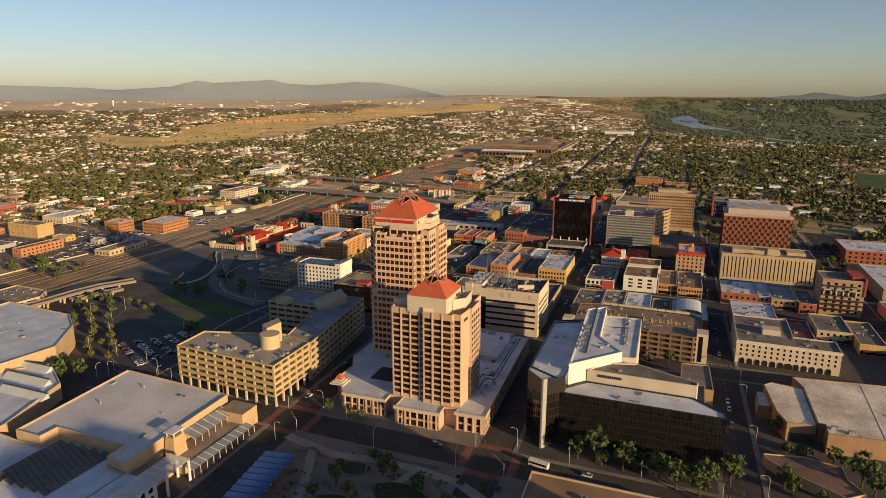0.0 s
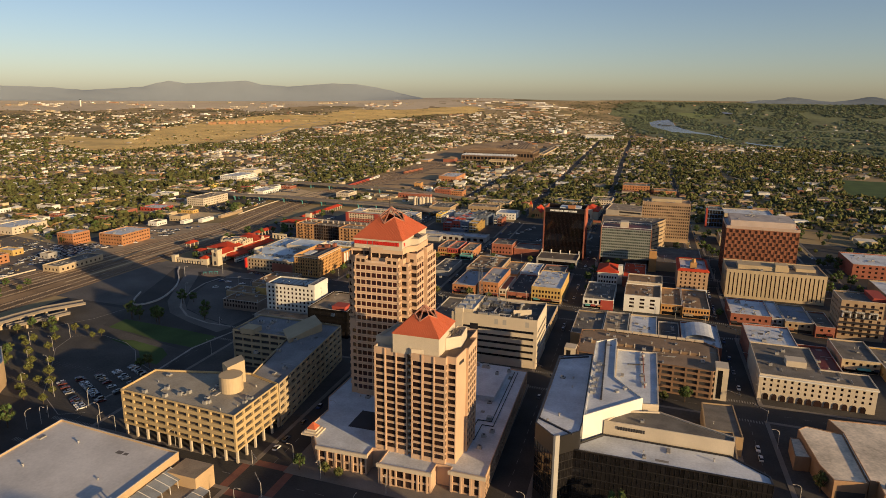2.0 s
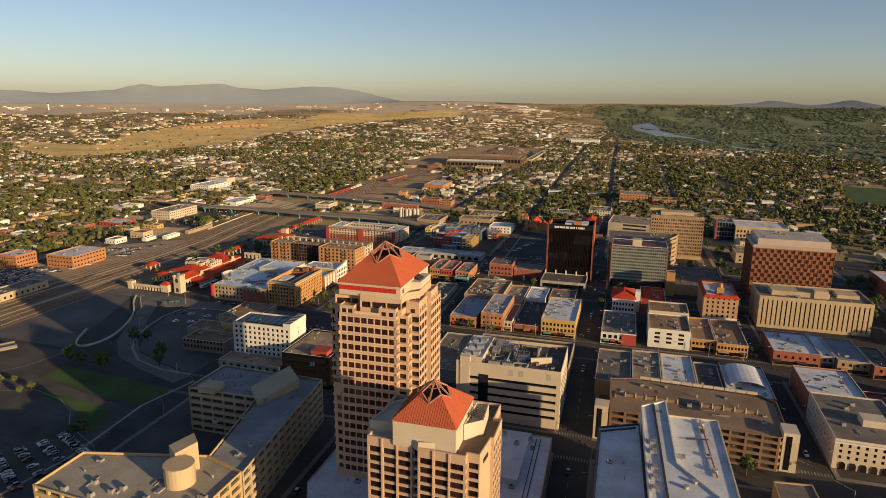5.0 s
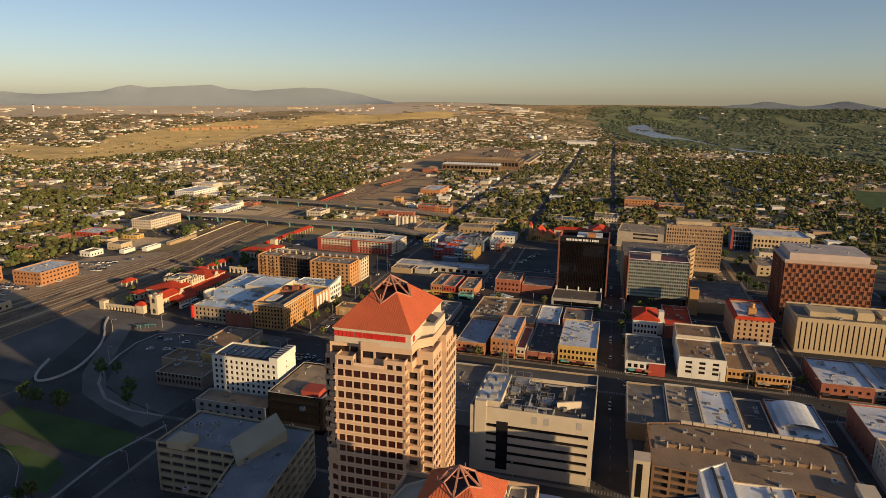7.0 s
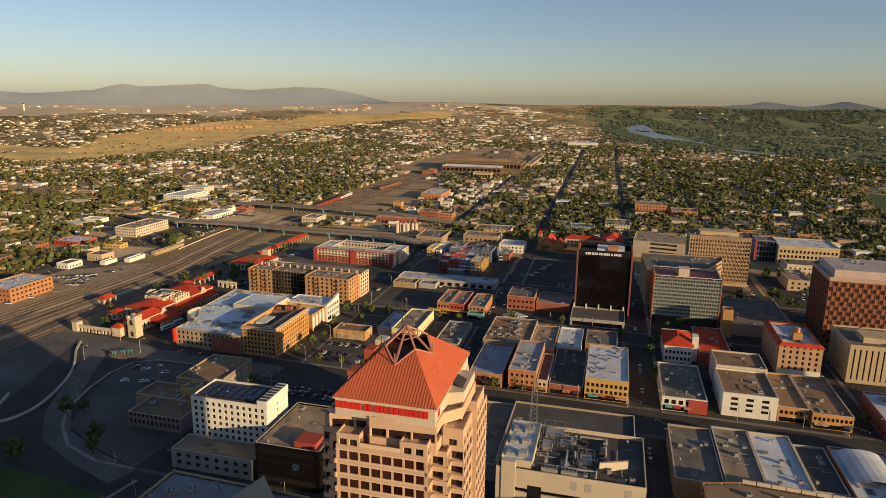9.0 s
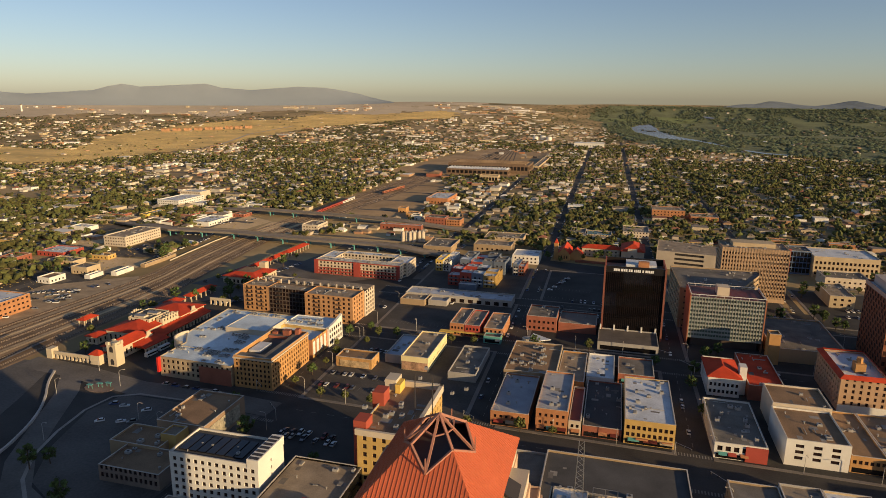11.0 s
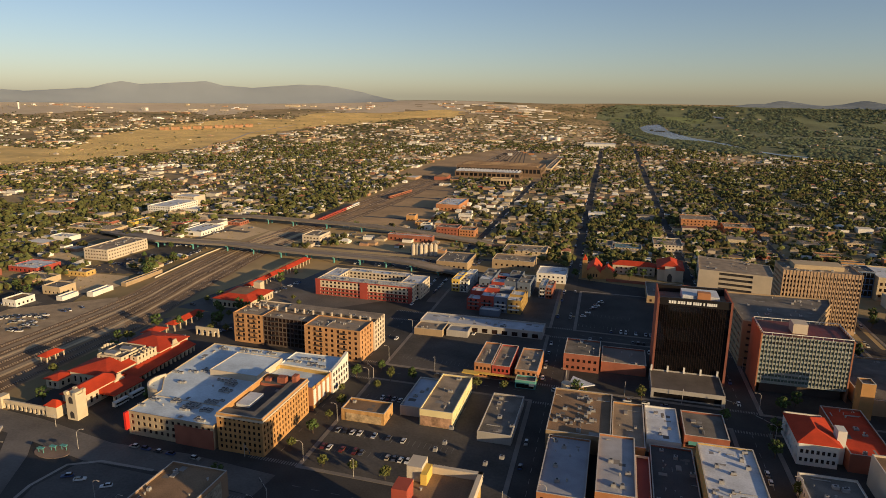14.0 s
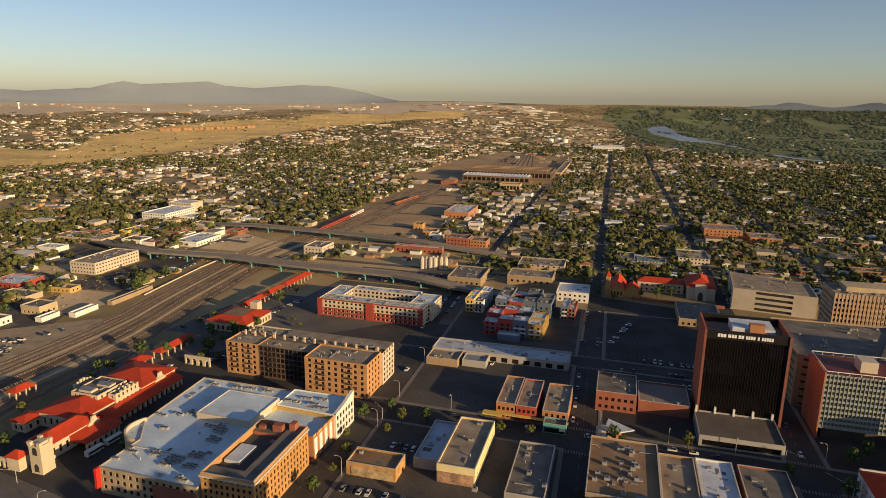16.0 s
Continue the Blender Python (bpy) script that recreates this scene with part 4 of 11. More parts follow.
def office_tower():
    cx, cy = -152.4, 333.2
    e = thing("office_tower", cx, cy, 0, 2.0, "tall salmon stone office tower with a red pyramid roof", "skyscraper")
    fl = 3.69
    # the plan: long fronts, and corners that step back in short dark-glazed bays
    body = [(11.2, -19.6), (11.2, -16.4), (15.0, -16.4), (15.0, -13.0), (18.2, -13.0), (18.2, -2.5), (16.5, -2.5), (16.5, 2.0), (18.4, 2.0), (18.4, 16.0), (15.0, 16.0), (15.0, 19.5), (-13, 19.5), (-13, 16),
            (-18, 16), (-18, -12.6), (-14.8, -12.6), (-14.8, -16.2), (-11.6, -16.2), (-11.6, -19.6)]
    g, panes, ribbons = Geo(), [], []
    n = len(body)
    top = 78.4
    for k in range(n):
        a, b = body[k], body[(k + 1) % n]
        ln = (Vector(b) - Vector(a)).length
        if ln < 2.2:
            facade(g, panes, a, b, 0, top, 0, 0, 0, 0, 0, 0)
        elif ln < 5.2:                  # ribbon bays of the stepped corners
            facade(g, ribbons, a, b, 0, top, 1, 18, ln * 0.98, 2.3, 12.0, fl, 0.9)
        else:
            c = max(2, int(ln / 2.75))
            facade(g, panes, a, b, 0, top, c, 18, ln / c * 0.8, 2.25, 12.0, fl, 0.16, 0.3)
    inner = parapet(g, body, top - 1, top)
    part("wall", g, SALMON, e)
    r = Geo()
    r.poly([(x, y, top - 1) for x, y in inner])
    part("terrace", r, mat("tan_terrace", (0.30, 0.22, 0.15), 0.95, 0.25), e)
    add_panes(panes, e, BRONZEGLASS, 210)
    add_panes(ribbons, e, GLASS, 60, "ribbon_window")

    def course(pts, z0, z1, out, name, material):
        """A band that follows a run of wall edges, standing out from them."""
        g = Geo()
        for a, b in pts:
            u = (Vector(b) - Vector(a)).normalized()
            o = Vector((u.y, -u.x))
            a2, b2 = Vector(a) - u * out * 0.8, Vector(b) + u * out * 0.8
            g.prism([(a2.x - o.x * 0.05, a2.y - o.y * 0.05), (a2.x + o.x * out, a2.y + o.y * out), (b2.x + o.x * out, b2.y + o.y * out), (b2.x - o.x * 0.05, b2.y - o.y * 0.05)], z0, z1, floor=True)
        part(name, g, material, e)

    edges = [(body[k], body[(k + 1) % n]) for k in range(n)]
    fronts = [q for q in edges if (Vector(q[0]) - Vector(q[1])).length > 5.2]
    steps = [edges[0:5], edges[5:9], edges[15:19]]
    for k in range(18):
        z = 12.0 + fl * k
        course(fronts, z - 0.34, z - 0.02, 0.12, "string_course", PALE_STONE)
        course(fronts, z + 2.27, z + 2.5, 0.1, "string_course", PALE_STONE)
        for run in steps[:1] + steps[2:]:
            course([q for q in run if (Vector(q[0]) - Vector(q[1])).length < 5.2], z - 1.36, z - 0.1, 0.4, "spandrel_band", SALMON)
    # lower bays that stand forward at the foot of the corners
    for x0, x1, y0, y1, h in ((9.6, 13.6, -19.2, -14.5, 44.6), (12.8, 17.0, -16.0, -11.0, 41.0), (-15.0, -10.4, -19.0, -14.0, 49.0)):
        g, ps = Geo(), []
        q = rect(x0, x1, y0, y1)
        for k in range(4):
            facade(g, ps, q[k], q[(k + 1) % 4], 0, h, 1, 9, 2.1, 2.05, 12.0, fl, 0.4)
        inn = parapet(g, q, h - 0.9, h)
        g.poly([(x, y, h - 0.9) for x, y in inn])
        b = part("corner_bay", g, SALMON, e)
        add_panes(ps, b, GLASS, 20)
    # boxes on the front edge of the terrace
    for x0, x1, y0, y1, h, c in ((-11.4, -5.6, -19.45, -14, 81.4, 2), (4.4, 11.05, -19.45, -14, 81.4, 2), (13.0, 18.05, -12.85, -2.7, 82.8, 4), (13.4, 18.25, 2.2, 12.0, 82.8, 4), (-17.8, -13.6, -12, 2, 81.4, 3)):
        g, ps = Geo(), []
        q = rect(x0, x1, y0, y1)
        for k in range(4):
            ln = math.hypot(q[(k + 1) % 4][0] - q[k][0], q[(k + 1) % 4][1] - q[k][1])
            facade(g, ps, q[k], q[(k + 1) % 4], top - 1, h, max(1, int(ln / 2.7)), 1, 1.95, 1.8, top - 0.2, fl, 0.4)
        inn = parapet(g, q, h - 0.5, h, 0.3)
        g.poly([(x, y, h - 0.5) for x, y in inn])
        s = part("terrace_bay", g, SALMON, e)
        add_panes(ps, s, GLASS, 20)
    g = Geo()
    g.box(-5.6, 4.4, -19.5, -19.2, top - 0.05, top + 1.0)
    part("terrace_rail", g, PALE_STONE, e)
    # the set-back storey with its angled corners: ribbon windows below a plain band
    up = [(-14.6, -16.2), (-8.4, -15.2), (-5.4, -15.2), (-3.6, -17.9), (0.6, -17.6), (12.6, -17.0), (12.8, -11.5), (16.6, -7.5), (16.6, 8), (12.6, 12), (12.6, 18.2), (-12.6, 18.2), (-15.6, 14)]
    g, ps = Geo(), []
    for k in range(len(up)):
        a, b = up[k], up[(k + 1) % len(up)]
        ln = (Vector(b) - Vector(a)).length
        c = max(1, int(ln / 4.2))
        facade(g, ps, a, b, top - 1, 85.8, c, 1, ln / c * 0.92, 2.3, 80.6, fl, 0.6)
    inn = parapet(g, up, 84.9, 85.8, 0.4)
    s = part("upper_storey", g, SALMON, e)
    add_panes(ps, s, GLASS, 60)
    r = Geo()
    r.poly([(x, y, 84.9) for x, y in inn])
    part("terrace", r, TANROOF, e)
    g = Geo()
    g.prism(rect(-12.4, 12.4, -17.5, 17.5), 84.9, 89.2)
    part("fascia", g, CREAM, e)
    # stepped wall with a sloping louvre in the west side of the roof
    g = Geo()
    g.prism([(12.3, -6), (16.2, -4.5), (16.2, 8.5), (12.3, 8.5)], 84.9, 88.4)
    part("plant_wall", g, CREAM, e)
    g = Geo()
    g.quad((12.6, -2.5, 89.9), (15.4, -2.5, 88.45), (15.4, 3, 88.45), (12.6, 3, 89.9))
    part("plant_louvre", g, DARK, e)
    x = -12.2
    for k, w in enumerate([1.5, 0, 1.3, 1.3, 1.3, 1.3, 0.5, 1.2, 1.1, 0.5, 1.4, 1.1, 1.2, 1.3, 1.3, 1.3, 1.2, 1.2, 1.2, 1.2, 1.2]):
        if w > 0.6:
            g = Geo()
            g.box(x, x + w * 0.84, -17.8, -17.48, 87.0, 88.7)
            part("sign_block", g, SIGNRED, e, "plain red sign block")
        x += w * 0.98
    g = Geo()
    g.box(12.4, 12.6, -15.4, -14.0, 86.6, 88.2)
    part("sign_emblem", g, SIGNRED, e)
    ov = Geo()
    ov.prism(rect(-12.8, 12.8, -17.9, 17.9), 89.2, 89.68, floor=True)
    part("overhang", ov, CREAM, e)
    g = Geo()
    for x in (-6.0, -2.5):
        g.beam((x, 4, 99), (x, 4, 108), 0.12)
    part("antenna", g, DARK, e)
    hold = new("roof_frame")
    hold.parent = e
    pyramid_roof(hold, 12.95, 18.05, 89.7, 102.6)


def hotel_tower():
    e = thing("hotel_tower", -115, 284, 0, RZ, "salmon stone hotel tower with a red pyramid roof", "skyscraper")
    # plan of the shaft: stepped bays, a narrow slot in the front and a blank corner wall
    plan = [(-17.6, -15), (-2.6, -15.6), (-2.6, -13.8), (-0.4, -13.8), (-0.4, -17.2), (14.6, -17.8), (14.6, -15.6), (18.4, -15.8), (19.4, -5), (20.4, -5), (20.4, 8), (18, 8), (18, 18), (3, 18), (3, 19), (-12, 19), (-12, 15), (-19.2, 15), (-19.2, -11), (-17.6, -11)]
    g, panes = Geo(), []
    n = len(plan)
    fl, top = 3.06, 56.0
    for k in range(n):
        a, b = plan[k], plan[(k + 1) % n]
        ln = (Vector(b) - Vector(a)).length
        if k == 7 or ln < 1.3:
            facade(g, panes, a, b, 0, top, 0, 0, 0, 0, 0, 0)
        else:
            c = max(1, round(ln / (5 if abs(b[0] - a[0]) > abs(b[1] - a[1]) else 3.6)))
            facade(g, panes, a, b, 0, top, c, 14, ln / c * 0.82, 2.1, 11.0, fl, 0.35)
    inner = parapet(g, plan, top - 1.3, top, 0.4)
    part("wall", g, SALMON, e)
    r = Geo()
    r.poly([(x, y, top - 1.3) for x, y in inner])
    part("terrace", r, mat("brown_terrace", (0.19, 0.14, 0.10), 0.95, 0.25), e)
    add_panes(panes, e, GLASS, 170)
    for x, y in ((-12.6, -15.2), (-7.6, -15.4), (4.6, -17.4), (9.6, -17.6)):
        g = Geo()
        g.box(x - 0.3, x + 0.3, y - 0.35, y + 0.05, 9.4, top - 0.1)
        part("pier", g, SALMON, e)
    for k in range(14):          # small balconies stacked in the slot
        g = Geo()
        g.box(-2.55, -0.45, -15.3, -13.85, 10.4 + fl * k, 11.3 + fl * k)
        part("balcony", g, CREAM, e)
    # angled terrace walls round the foot of the roof
    for pts, h in (([(-17.4, -14.6), (-10, -14.9), (-9.2, -9), (-17.4, -8)], 55.9), ([(-4.5, -11), (-2.4, -15.4), (-0.3, -17.0), (4.5, -15.9), (5, -11)], 57.6), ([(11.2, -6.9), (16.4, -2.1), (15.6, 9.5), (11.2, 9.8)], 60.0), ([(-18.5, -10.6), (-9.2, -9), (-9.2, 10), (-16, 4)], 58.8)):
        g = Geo()
        inn = parapet(g, pts, h - 1.1, h, 0.35)
        for k in range(len(pts)):
            facade(g, [], pts[k], pts[(k + 1) % len(pts)], top - 1.3, h, 0, 0, 0, 0, 0, 0)
        g.poly([(x, y, h - 1.1) for x, y in inn])
        part("terrace_wall", g, CREAM, e)
    for k in range(6):
        g = Geo()
        g.beam((11.4 + k * 0.3, -2 + k, 58.8), (11.4 + k * 0.3, -2 + k, 61.4), 0.15)
        g.beam((11.4 + k * 0.3, -2 + k, 61.4), (15.8, -1.6 + k, 59.9), 0.15)
        part("pergola_rafter", g, DARK, e)
    g = Geo()
    g.prism(rect(-8.8, 11.0, -15.8, 6.2), top - 1.3, 63.0)
    part("fascia", g, CREAM, e)
    g = bars(Geo(), 0, 0, [0.9, 0.9, 0.9, 0.9, 0.9], 1.2, 0)
    o = part("sign", g, DARK, e, "plain dark sign blocks")
    o.matrix_basis = pose(18.75, -12.6, 51.6, 0, 0, 84.7)
    hold = new("roof_frame")
    hold.parent = e
    hold.location = (1.1, -4.9, 0)
    pyramid_roof(hold, 10.3, 11.4, 63.0, 72.6)


def tower_podium():
    e = thing("podium", -128, 315, 0, RZ, "low salmon stone podium with a white flat roof below the towers", "podium")
    plan = [(-41, -22), (-41.5, -38), (-30, -53.4), (-6.5, -53.4), (-6.5, -47), (0.5, -47), (0.5, -57.5), (23.5, -57.5), (23.5, -50), (30, -50), (30, -53.4), (45, -53.4), (42, 53), (-47, 53), (-47, -10)]
    plan = [(x, y) for x, y in plan]
    spec = {}
    for k in range(len(plan)):
        a, b = plan[k], plan[(k + 1) % len(plan)]
        ln = math.hypot(b[0] - a[0], b[1] - a[1])
        if ln > 8:
            spec[k] = (max(2, int(ln / 3.8)), 2, 2.9, 3.1, 0.5, 3.9)
    inner_ = walls(plan, 9.4, spec, SALMON, WHITEROOF, e, 0.5, GLASS, 0.5, 80)
    roof_clutter(e, [(-44, -8), (-44, 50), (40, 50), (40, -8)], 8.9, 0.012)
    # columns of the entrance fronts
    for x in (-29, -25, -21, -17, -13, -9, 2, 6, 18, 22, 31, 35, 39, 43):
        g = Geo()
        y = -57.9 if 0.5 < x < 23.5 else -53.8
        g.box(x - 0.4, x + 0.4, y, y + 0.6, 0, 8.4)
        part("column", g, SALMON, e)
    g = Geo()
    g.box(-30.4, -6, -54.1, -53.2, 8.1, 9.7)
    g.box(0, 24, -58.2, -57.3, 8.1, 9.7)
    g.box(29.6, 45.4, -54.1, -53.2, 8.1, 9.7)
    part("cornice", g, CREAM, e)
    # flat slab whose dark colour gives the shade of a sunken court
    g = Geo()
    g.box(-25, -12, -33, -17, 8.95, 9.02)
    part("light_court", g, DARK, e, "flat dark slab for the sunken roof court")
    g = Geo()
    g.poly([(-41, -46, 8.9), (-34, -46, 8.9), (-34, -39, 8.9), (-41, -39, 8.9)])
    for q in range(3):
        g.prism(rect(-41.5 + q, -33.5 - q, -46.5 + q, -38.5 - q), 8.9 + q * 0.8, 9.7 + q * 0.8)
    part("pavilion_base", g, CREAM, e)
    g = Geo()
    for a, b in (((-38.6, -43.6), (-36.4, -43.6)), ((-36.4, -43.6), (-36.4, -41.4)), ((-36.4, -41.4), (-38.6, -41.4)), ((-38.6, -41.4), (-38.6, -43.6))):
        k = 2.0
        g.poly([((a[0] + 37.5) * k - 37.5, (a[1] + 42.5) * k - 42.5, 11.3), ((b[0] + 37.5) * k - 37.5, (b[1] + 42.5) * k - 42.5, 11.3), (-37.5, -42.5, 14.0)])
    part("pavilion_roof", g, SEAM, e, "small red pyramid roof")
    g = Geo()
    g.prism(rect(2, 33, 12, 50), 8.9, 11.6)
    part("upper_roof", g, WHITEROOF, e)
    g = Geo()
    for a, b in (((35.5, 50), (36.5, -8)), ((37.3, 50), (38.3, -12)), ((36.5, -8), (30, -8)), ((30, -8), (30, -22)), ((30, -22), (26, -22)), ((38.3, -12), (33, -12)), ((33, -12), (33, -26)), ((33, -26), (27, -27)), ((24, 48), (30, 48)), ((24, 44), (24, 49))):
        g.beam((*a, 9.1), (*b, 9.1), 0.22)
    part("pipe_run", g, DARK, e, "dark pipe run on the white roof")
    for x, y, w, d in ((26, -14, 1.6, 2.6), (29, -19, 2.2, 1.6), (35, -6, 1.4, 1.4), (24, -30, 2.4, 1.8), (27, -33, 1.4, 1.4), (20, 46, 2, 1.4), (15, 47, 1.3, 1.3)):
        g = Geo()
        z = 11.6 if y > 40 else 8.9
        g.box(x - w, x + w, y - d, y + d, z, z + 0.3)
        g.box(x - w * 0.8, x + w * 0.8, y - d * 0.8, y + d * 0.8, z + 0.3, z + 1.7)
        part("cooling_unit", g, HVAC, e)


office_tower()
hotel_tower()
tower_podium()


# ---------------- downtown: parking garages ----------------
def garage(name, label, poly, h, floors, material, roof, open_h=1.35, bay=6.0, foot=0.0):
    """Floors of open bays behind horizontal parapets; with a foot the lowest part is an open colonnade."""
    cx, cy = sum(p[0] for p in poly) / len(poly), sum(p[1] for p in poly) / len(poly)
    e = thing(name, cx, cy, 0, 0, label, "parking garage")
    q = [(x - cx, y - cy) for x, y in poly]
    step = (h - foot) / floors
    g, panes = Geo(), []
    for k in range(len(q)):
        a, b = q[k], q[(k + 1) % len(q)]
        ln = math.hypot(b[0] - a[0], b[1] - a[1])
        facade(g, panes, a, b, foot, h, max(1, int(ln / bay)), floors, bay * 0.88, open_h, foot + 0.95, step, 0.9)
        if foot:
            n = max(1, int(ln / 6.5))
            for i in range(n):
                c = Geo()
                t = (i + 0.08) / n
                x, y = a[0] + (b[0] - a[0]) * t, a[1] + (b[1] - a[1]) * t
                x, y = x * 0.985, y * 0.975
                c.box(x - 0.45, x + 0.45, y - 0.45, y + 0.45, 0, foot + 0.2)
                part("column", c, CREAM, e)
    inner = parapet(g, q, h - 0.9, h)
    if foot:
        g.poly([(x, y, foot) for x, y in reversed(q)])
        # the core is coloured dark for the shade behind the columns
        c = Geo()
        c.prism([(x * 0.62, y * 0.55) for x, y in q], 0, foot)
        part("ground_floor_core", c, mat("dark_core_wall", (0.12, 0.085, 0.06), 0.9), e)
    part("deck_wall", g, material, e)
    r = Geo()
    r.poly([(x, y, h - 0.9) for x, y in inner])
    part("roof", r, roof, e)
    # dark sheets close the bays, standing in for the shade of the decks
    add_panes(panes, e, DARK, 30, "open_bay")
    roof_clutter(e, inner, h - 0.9, 0.035)
    return e


ga = garage("parking_garage", "tan concrete parking garage with open decks", [(-255, 253), (-189.5, 249.5), (-190, 283.5), (-209, 289), (-256, 276)], 23.2, 5, mat("golden_concrete", (0.50, 0.37, 0.19), 0.9, 0.14, 0.08, 2.5, streak=True), mat("worn_deck", (0.36, 0.32, 0.25), 0.95, 0.3, 0.08, 1.2), 1.75, 6.2, 5.6)
g = Geo()
g.prism([(12.5 + 5.4 * math.cos(t * math.pi / 12), 1.5 + 5.4 * math.sin(t * math.pi / 12)) for t in range(24)], 20, 30)
part("stair_drum", g, TAN, ga, "round concrete stair drum")
g = Geo()
q = [(2, 9), (8, 5), (13.5, 11), (8, 16)]
g.poly([(*q[0], 31), (*q[1], 31), (*q[2], 33.5), (*q[3], 33.5)])
for k in range(4):
    j = (k + 1) % 4
    g.quad((*q[k], 21), (*q[j], 21), (*q[j], 31 if j < 2 else 33.5), (*q[k], 31 if k < 2 else 33.5))
part("lift_house", g, TAN, ga, "tan lift house with a sloping top")
gb = garage("parking_garage", "long grey-tan concrete parking garage in shade", [(-209, 289.5), (-190, 284), (-200.5, 366), (-257, 366), (-257, 338), (-220, 339)], 22.5, 6, TAN, mat("blue_grey_deck", (0.27, 0.27, 0.27), 0.95, 0.3, 0.08, 1.2), 1.9, 6.0)
g = Geo()
q = [(-5, 15), (7, 2), (15, 25), (3, 37)]
g.poly([(*q[0], 23.6), (*q[1], 23.6), (*q[2], 26.4), (*q[3], 26.4)])
for k in range(4):
    j = (k + 1) % 4
    g.quad((*q[k], 21), (*q[j], 21), (*q[j], 23.6 if j < 2 else 26.4), (*q[k], 23.6 if k < 2 else 26.4))
part("roof_house", g, TAN, gb, "tan ramp house with a sloping top")
g = Geo()
g.box(-28, -19, 6, 14, 21.4, 24.6)
part("stair_head", g, TAN, gb)
g2 = garage("parking_garage", "brown concrete parking garage with a long sloping deck", [(-64, 391), (8, 387.5), (12, 392), (12.3, 424), (5, 430.5), (-51, 432), (-66, 427)], 16.5, 5, mat("brown_precast", (0.23, 0.14, 0.088), 0.9, 0.15), mat("brown_deck", (0.25, 0.175, 0.115), 0.95, 0.3, 0.06, 1), 2.0, 6.2)
ox, oy = g2.location.x, g2.location.y
for x0, x1, y0, y1, h, nm in ((9.2, 15.6, 388.6, 398, 18.5, "stair_tower"), (-71, -64.6, 391, 398.5, 17.5, "stair_tower")):
    g = Geo()
    g.prism(rect(x0 - ox, x1 - ox, y0 - oy, y1 - oy), 0, h, floor=True)
    st = part(nm, g, CREAM, g2, "golden stair tower with a dark glazed strip")
    g = Geo()
    g.box(x0 - ox + 1.2, x0 - ox + 3.6, y0 - oy - 0.06, y0 - oy + 0.02, 1, h - 1.5)
    part("glazing", g, BLACKGLASS, st)
for k in range(11):
    x = -51 + 5.1 * k
    g = Geo()
    g.prism([(x - ox, 431.4 - oy - k * 0.12), (x - ox + 4.7, 431.3 - oy - k * 0.12), (x - ox + 4.7, 432.1 - oy - k * 0.12), (x - ox, 432.2 - oy - k * 0.12)], 15.4, 17.5)
    part("parapet_panel", g, CREAM, g2)
for x0, x1 in ((-58, -33), (-23, 2)):
    g = Geo()
    g.box(x0 - ox, x1 - ox, 408.8 - oy, 409.2 - oy, 16.3, 17.1)
    g.box(x0 - ox, x1 - ox, 409.0 - oy, 409.15 - oy, 15.5, 16.3)
    w = part("ramp_wall", g, mat("brown_ramp_wall", (0.24, 0.16, 0.10), 0.9, 0.2), g2, "low ramp wall across the deck")
    for k in range(6):
        g = Geo()
        x = x0 + 0.4 + (x1 - x0 - 0.8) * k / 5 - ox
        g.box(x - 0.25, x + 0.25, 408.5 - oy, 409.5 - oy, 15.5, 17.9)
        part("post", g, CREAM, w)
# no hole here: a dark sheet on the deck shows the pit's shade
g = Geo()
g.poly([(x - ox, y - oy, 15.68) for x, y in ((-32.5, 404.5), (-23.5, 404.5), (-23.5, 415.5), (-32.5, 415.5))])
part("ramp_opening", g, DARK, g2, "flat dark sheet for the shaded ramp pit")
garage("parking_garage", "cream parking garage with long open bands", [(-95, 872), (-36, 864), (-34, 905), (-92, 925)], 17.5, 4, CREAM, TANROOF, 2.2, 30)
garage("parking_garage", "tan concrete parking garage behind the bank", [(-84, 700), (-50, 690), (-24, 752), (-22, 765), (-88, 762)], 30, 7, TAN2, GREYROOF, 1.5, 9)

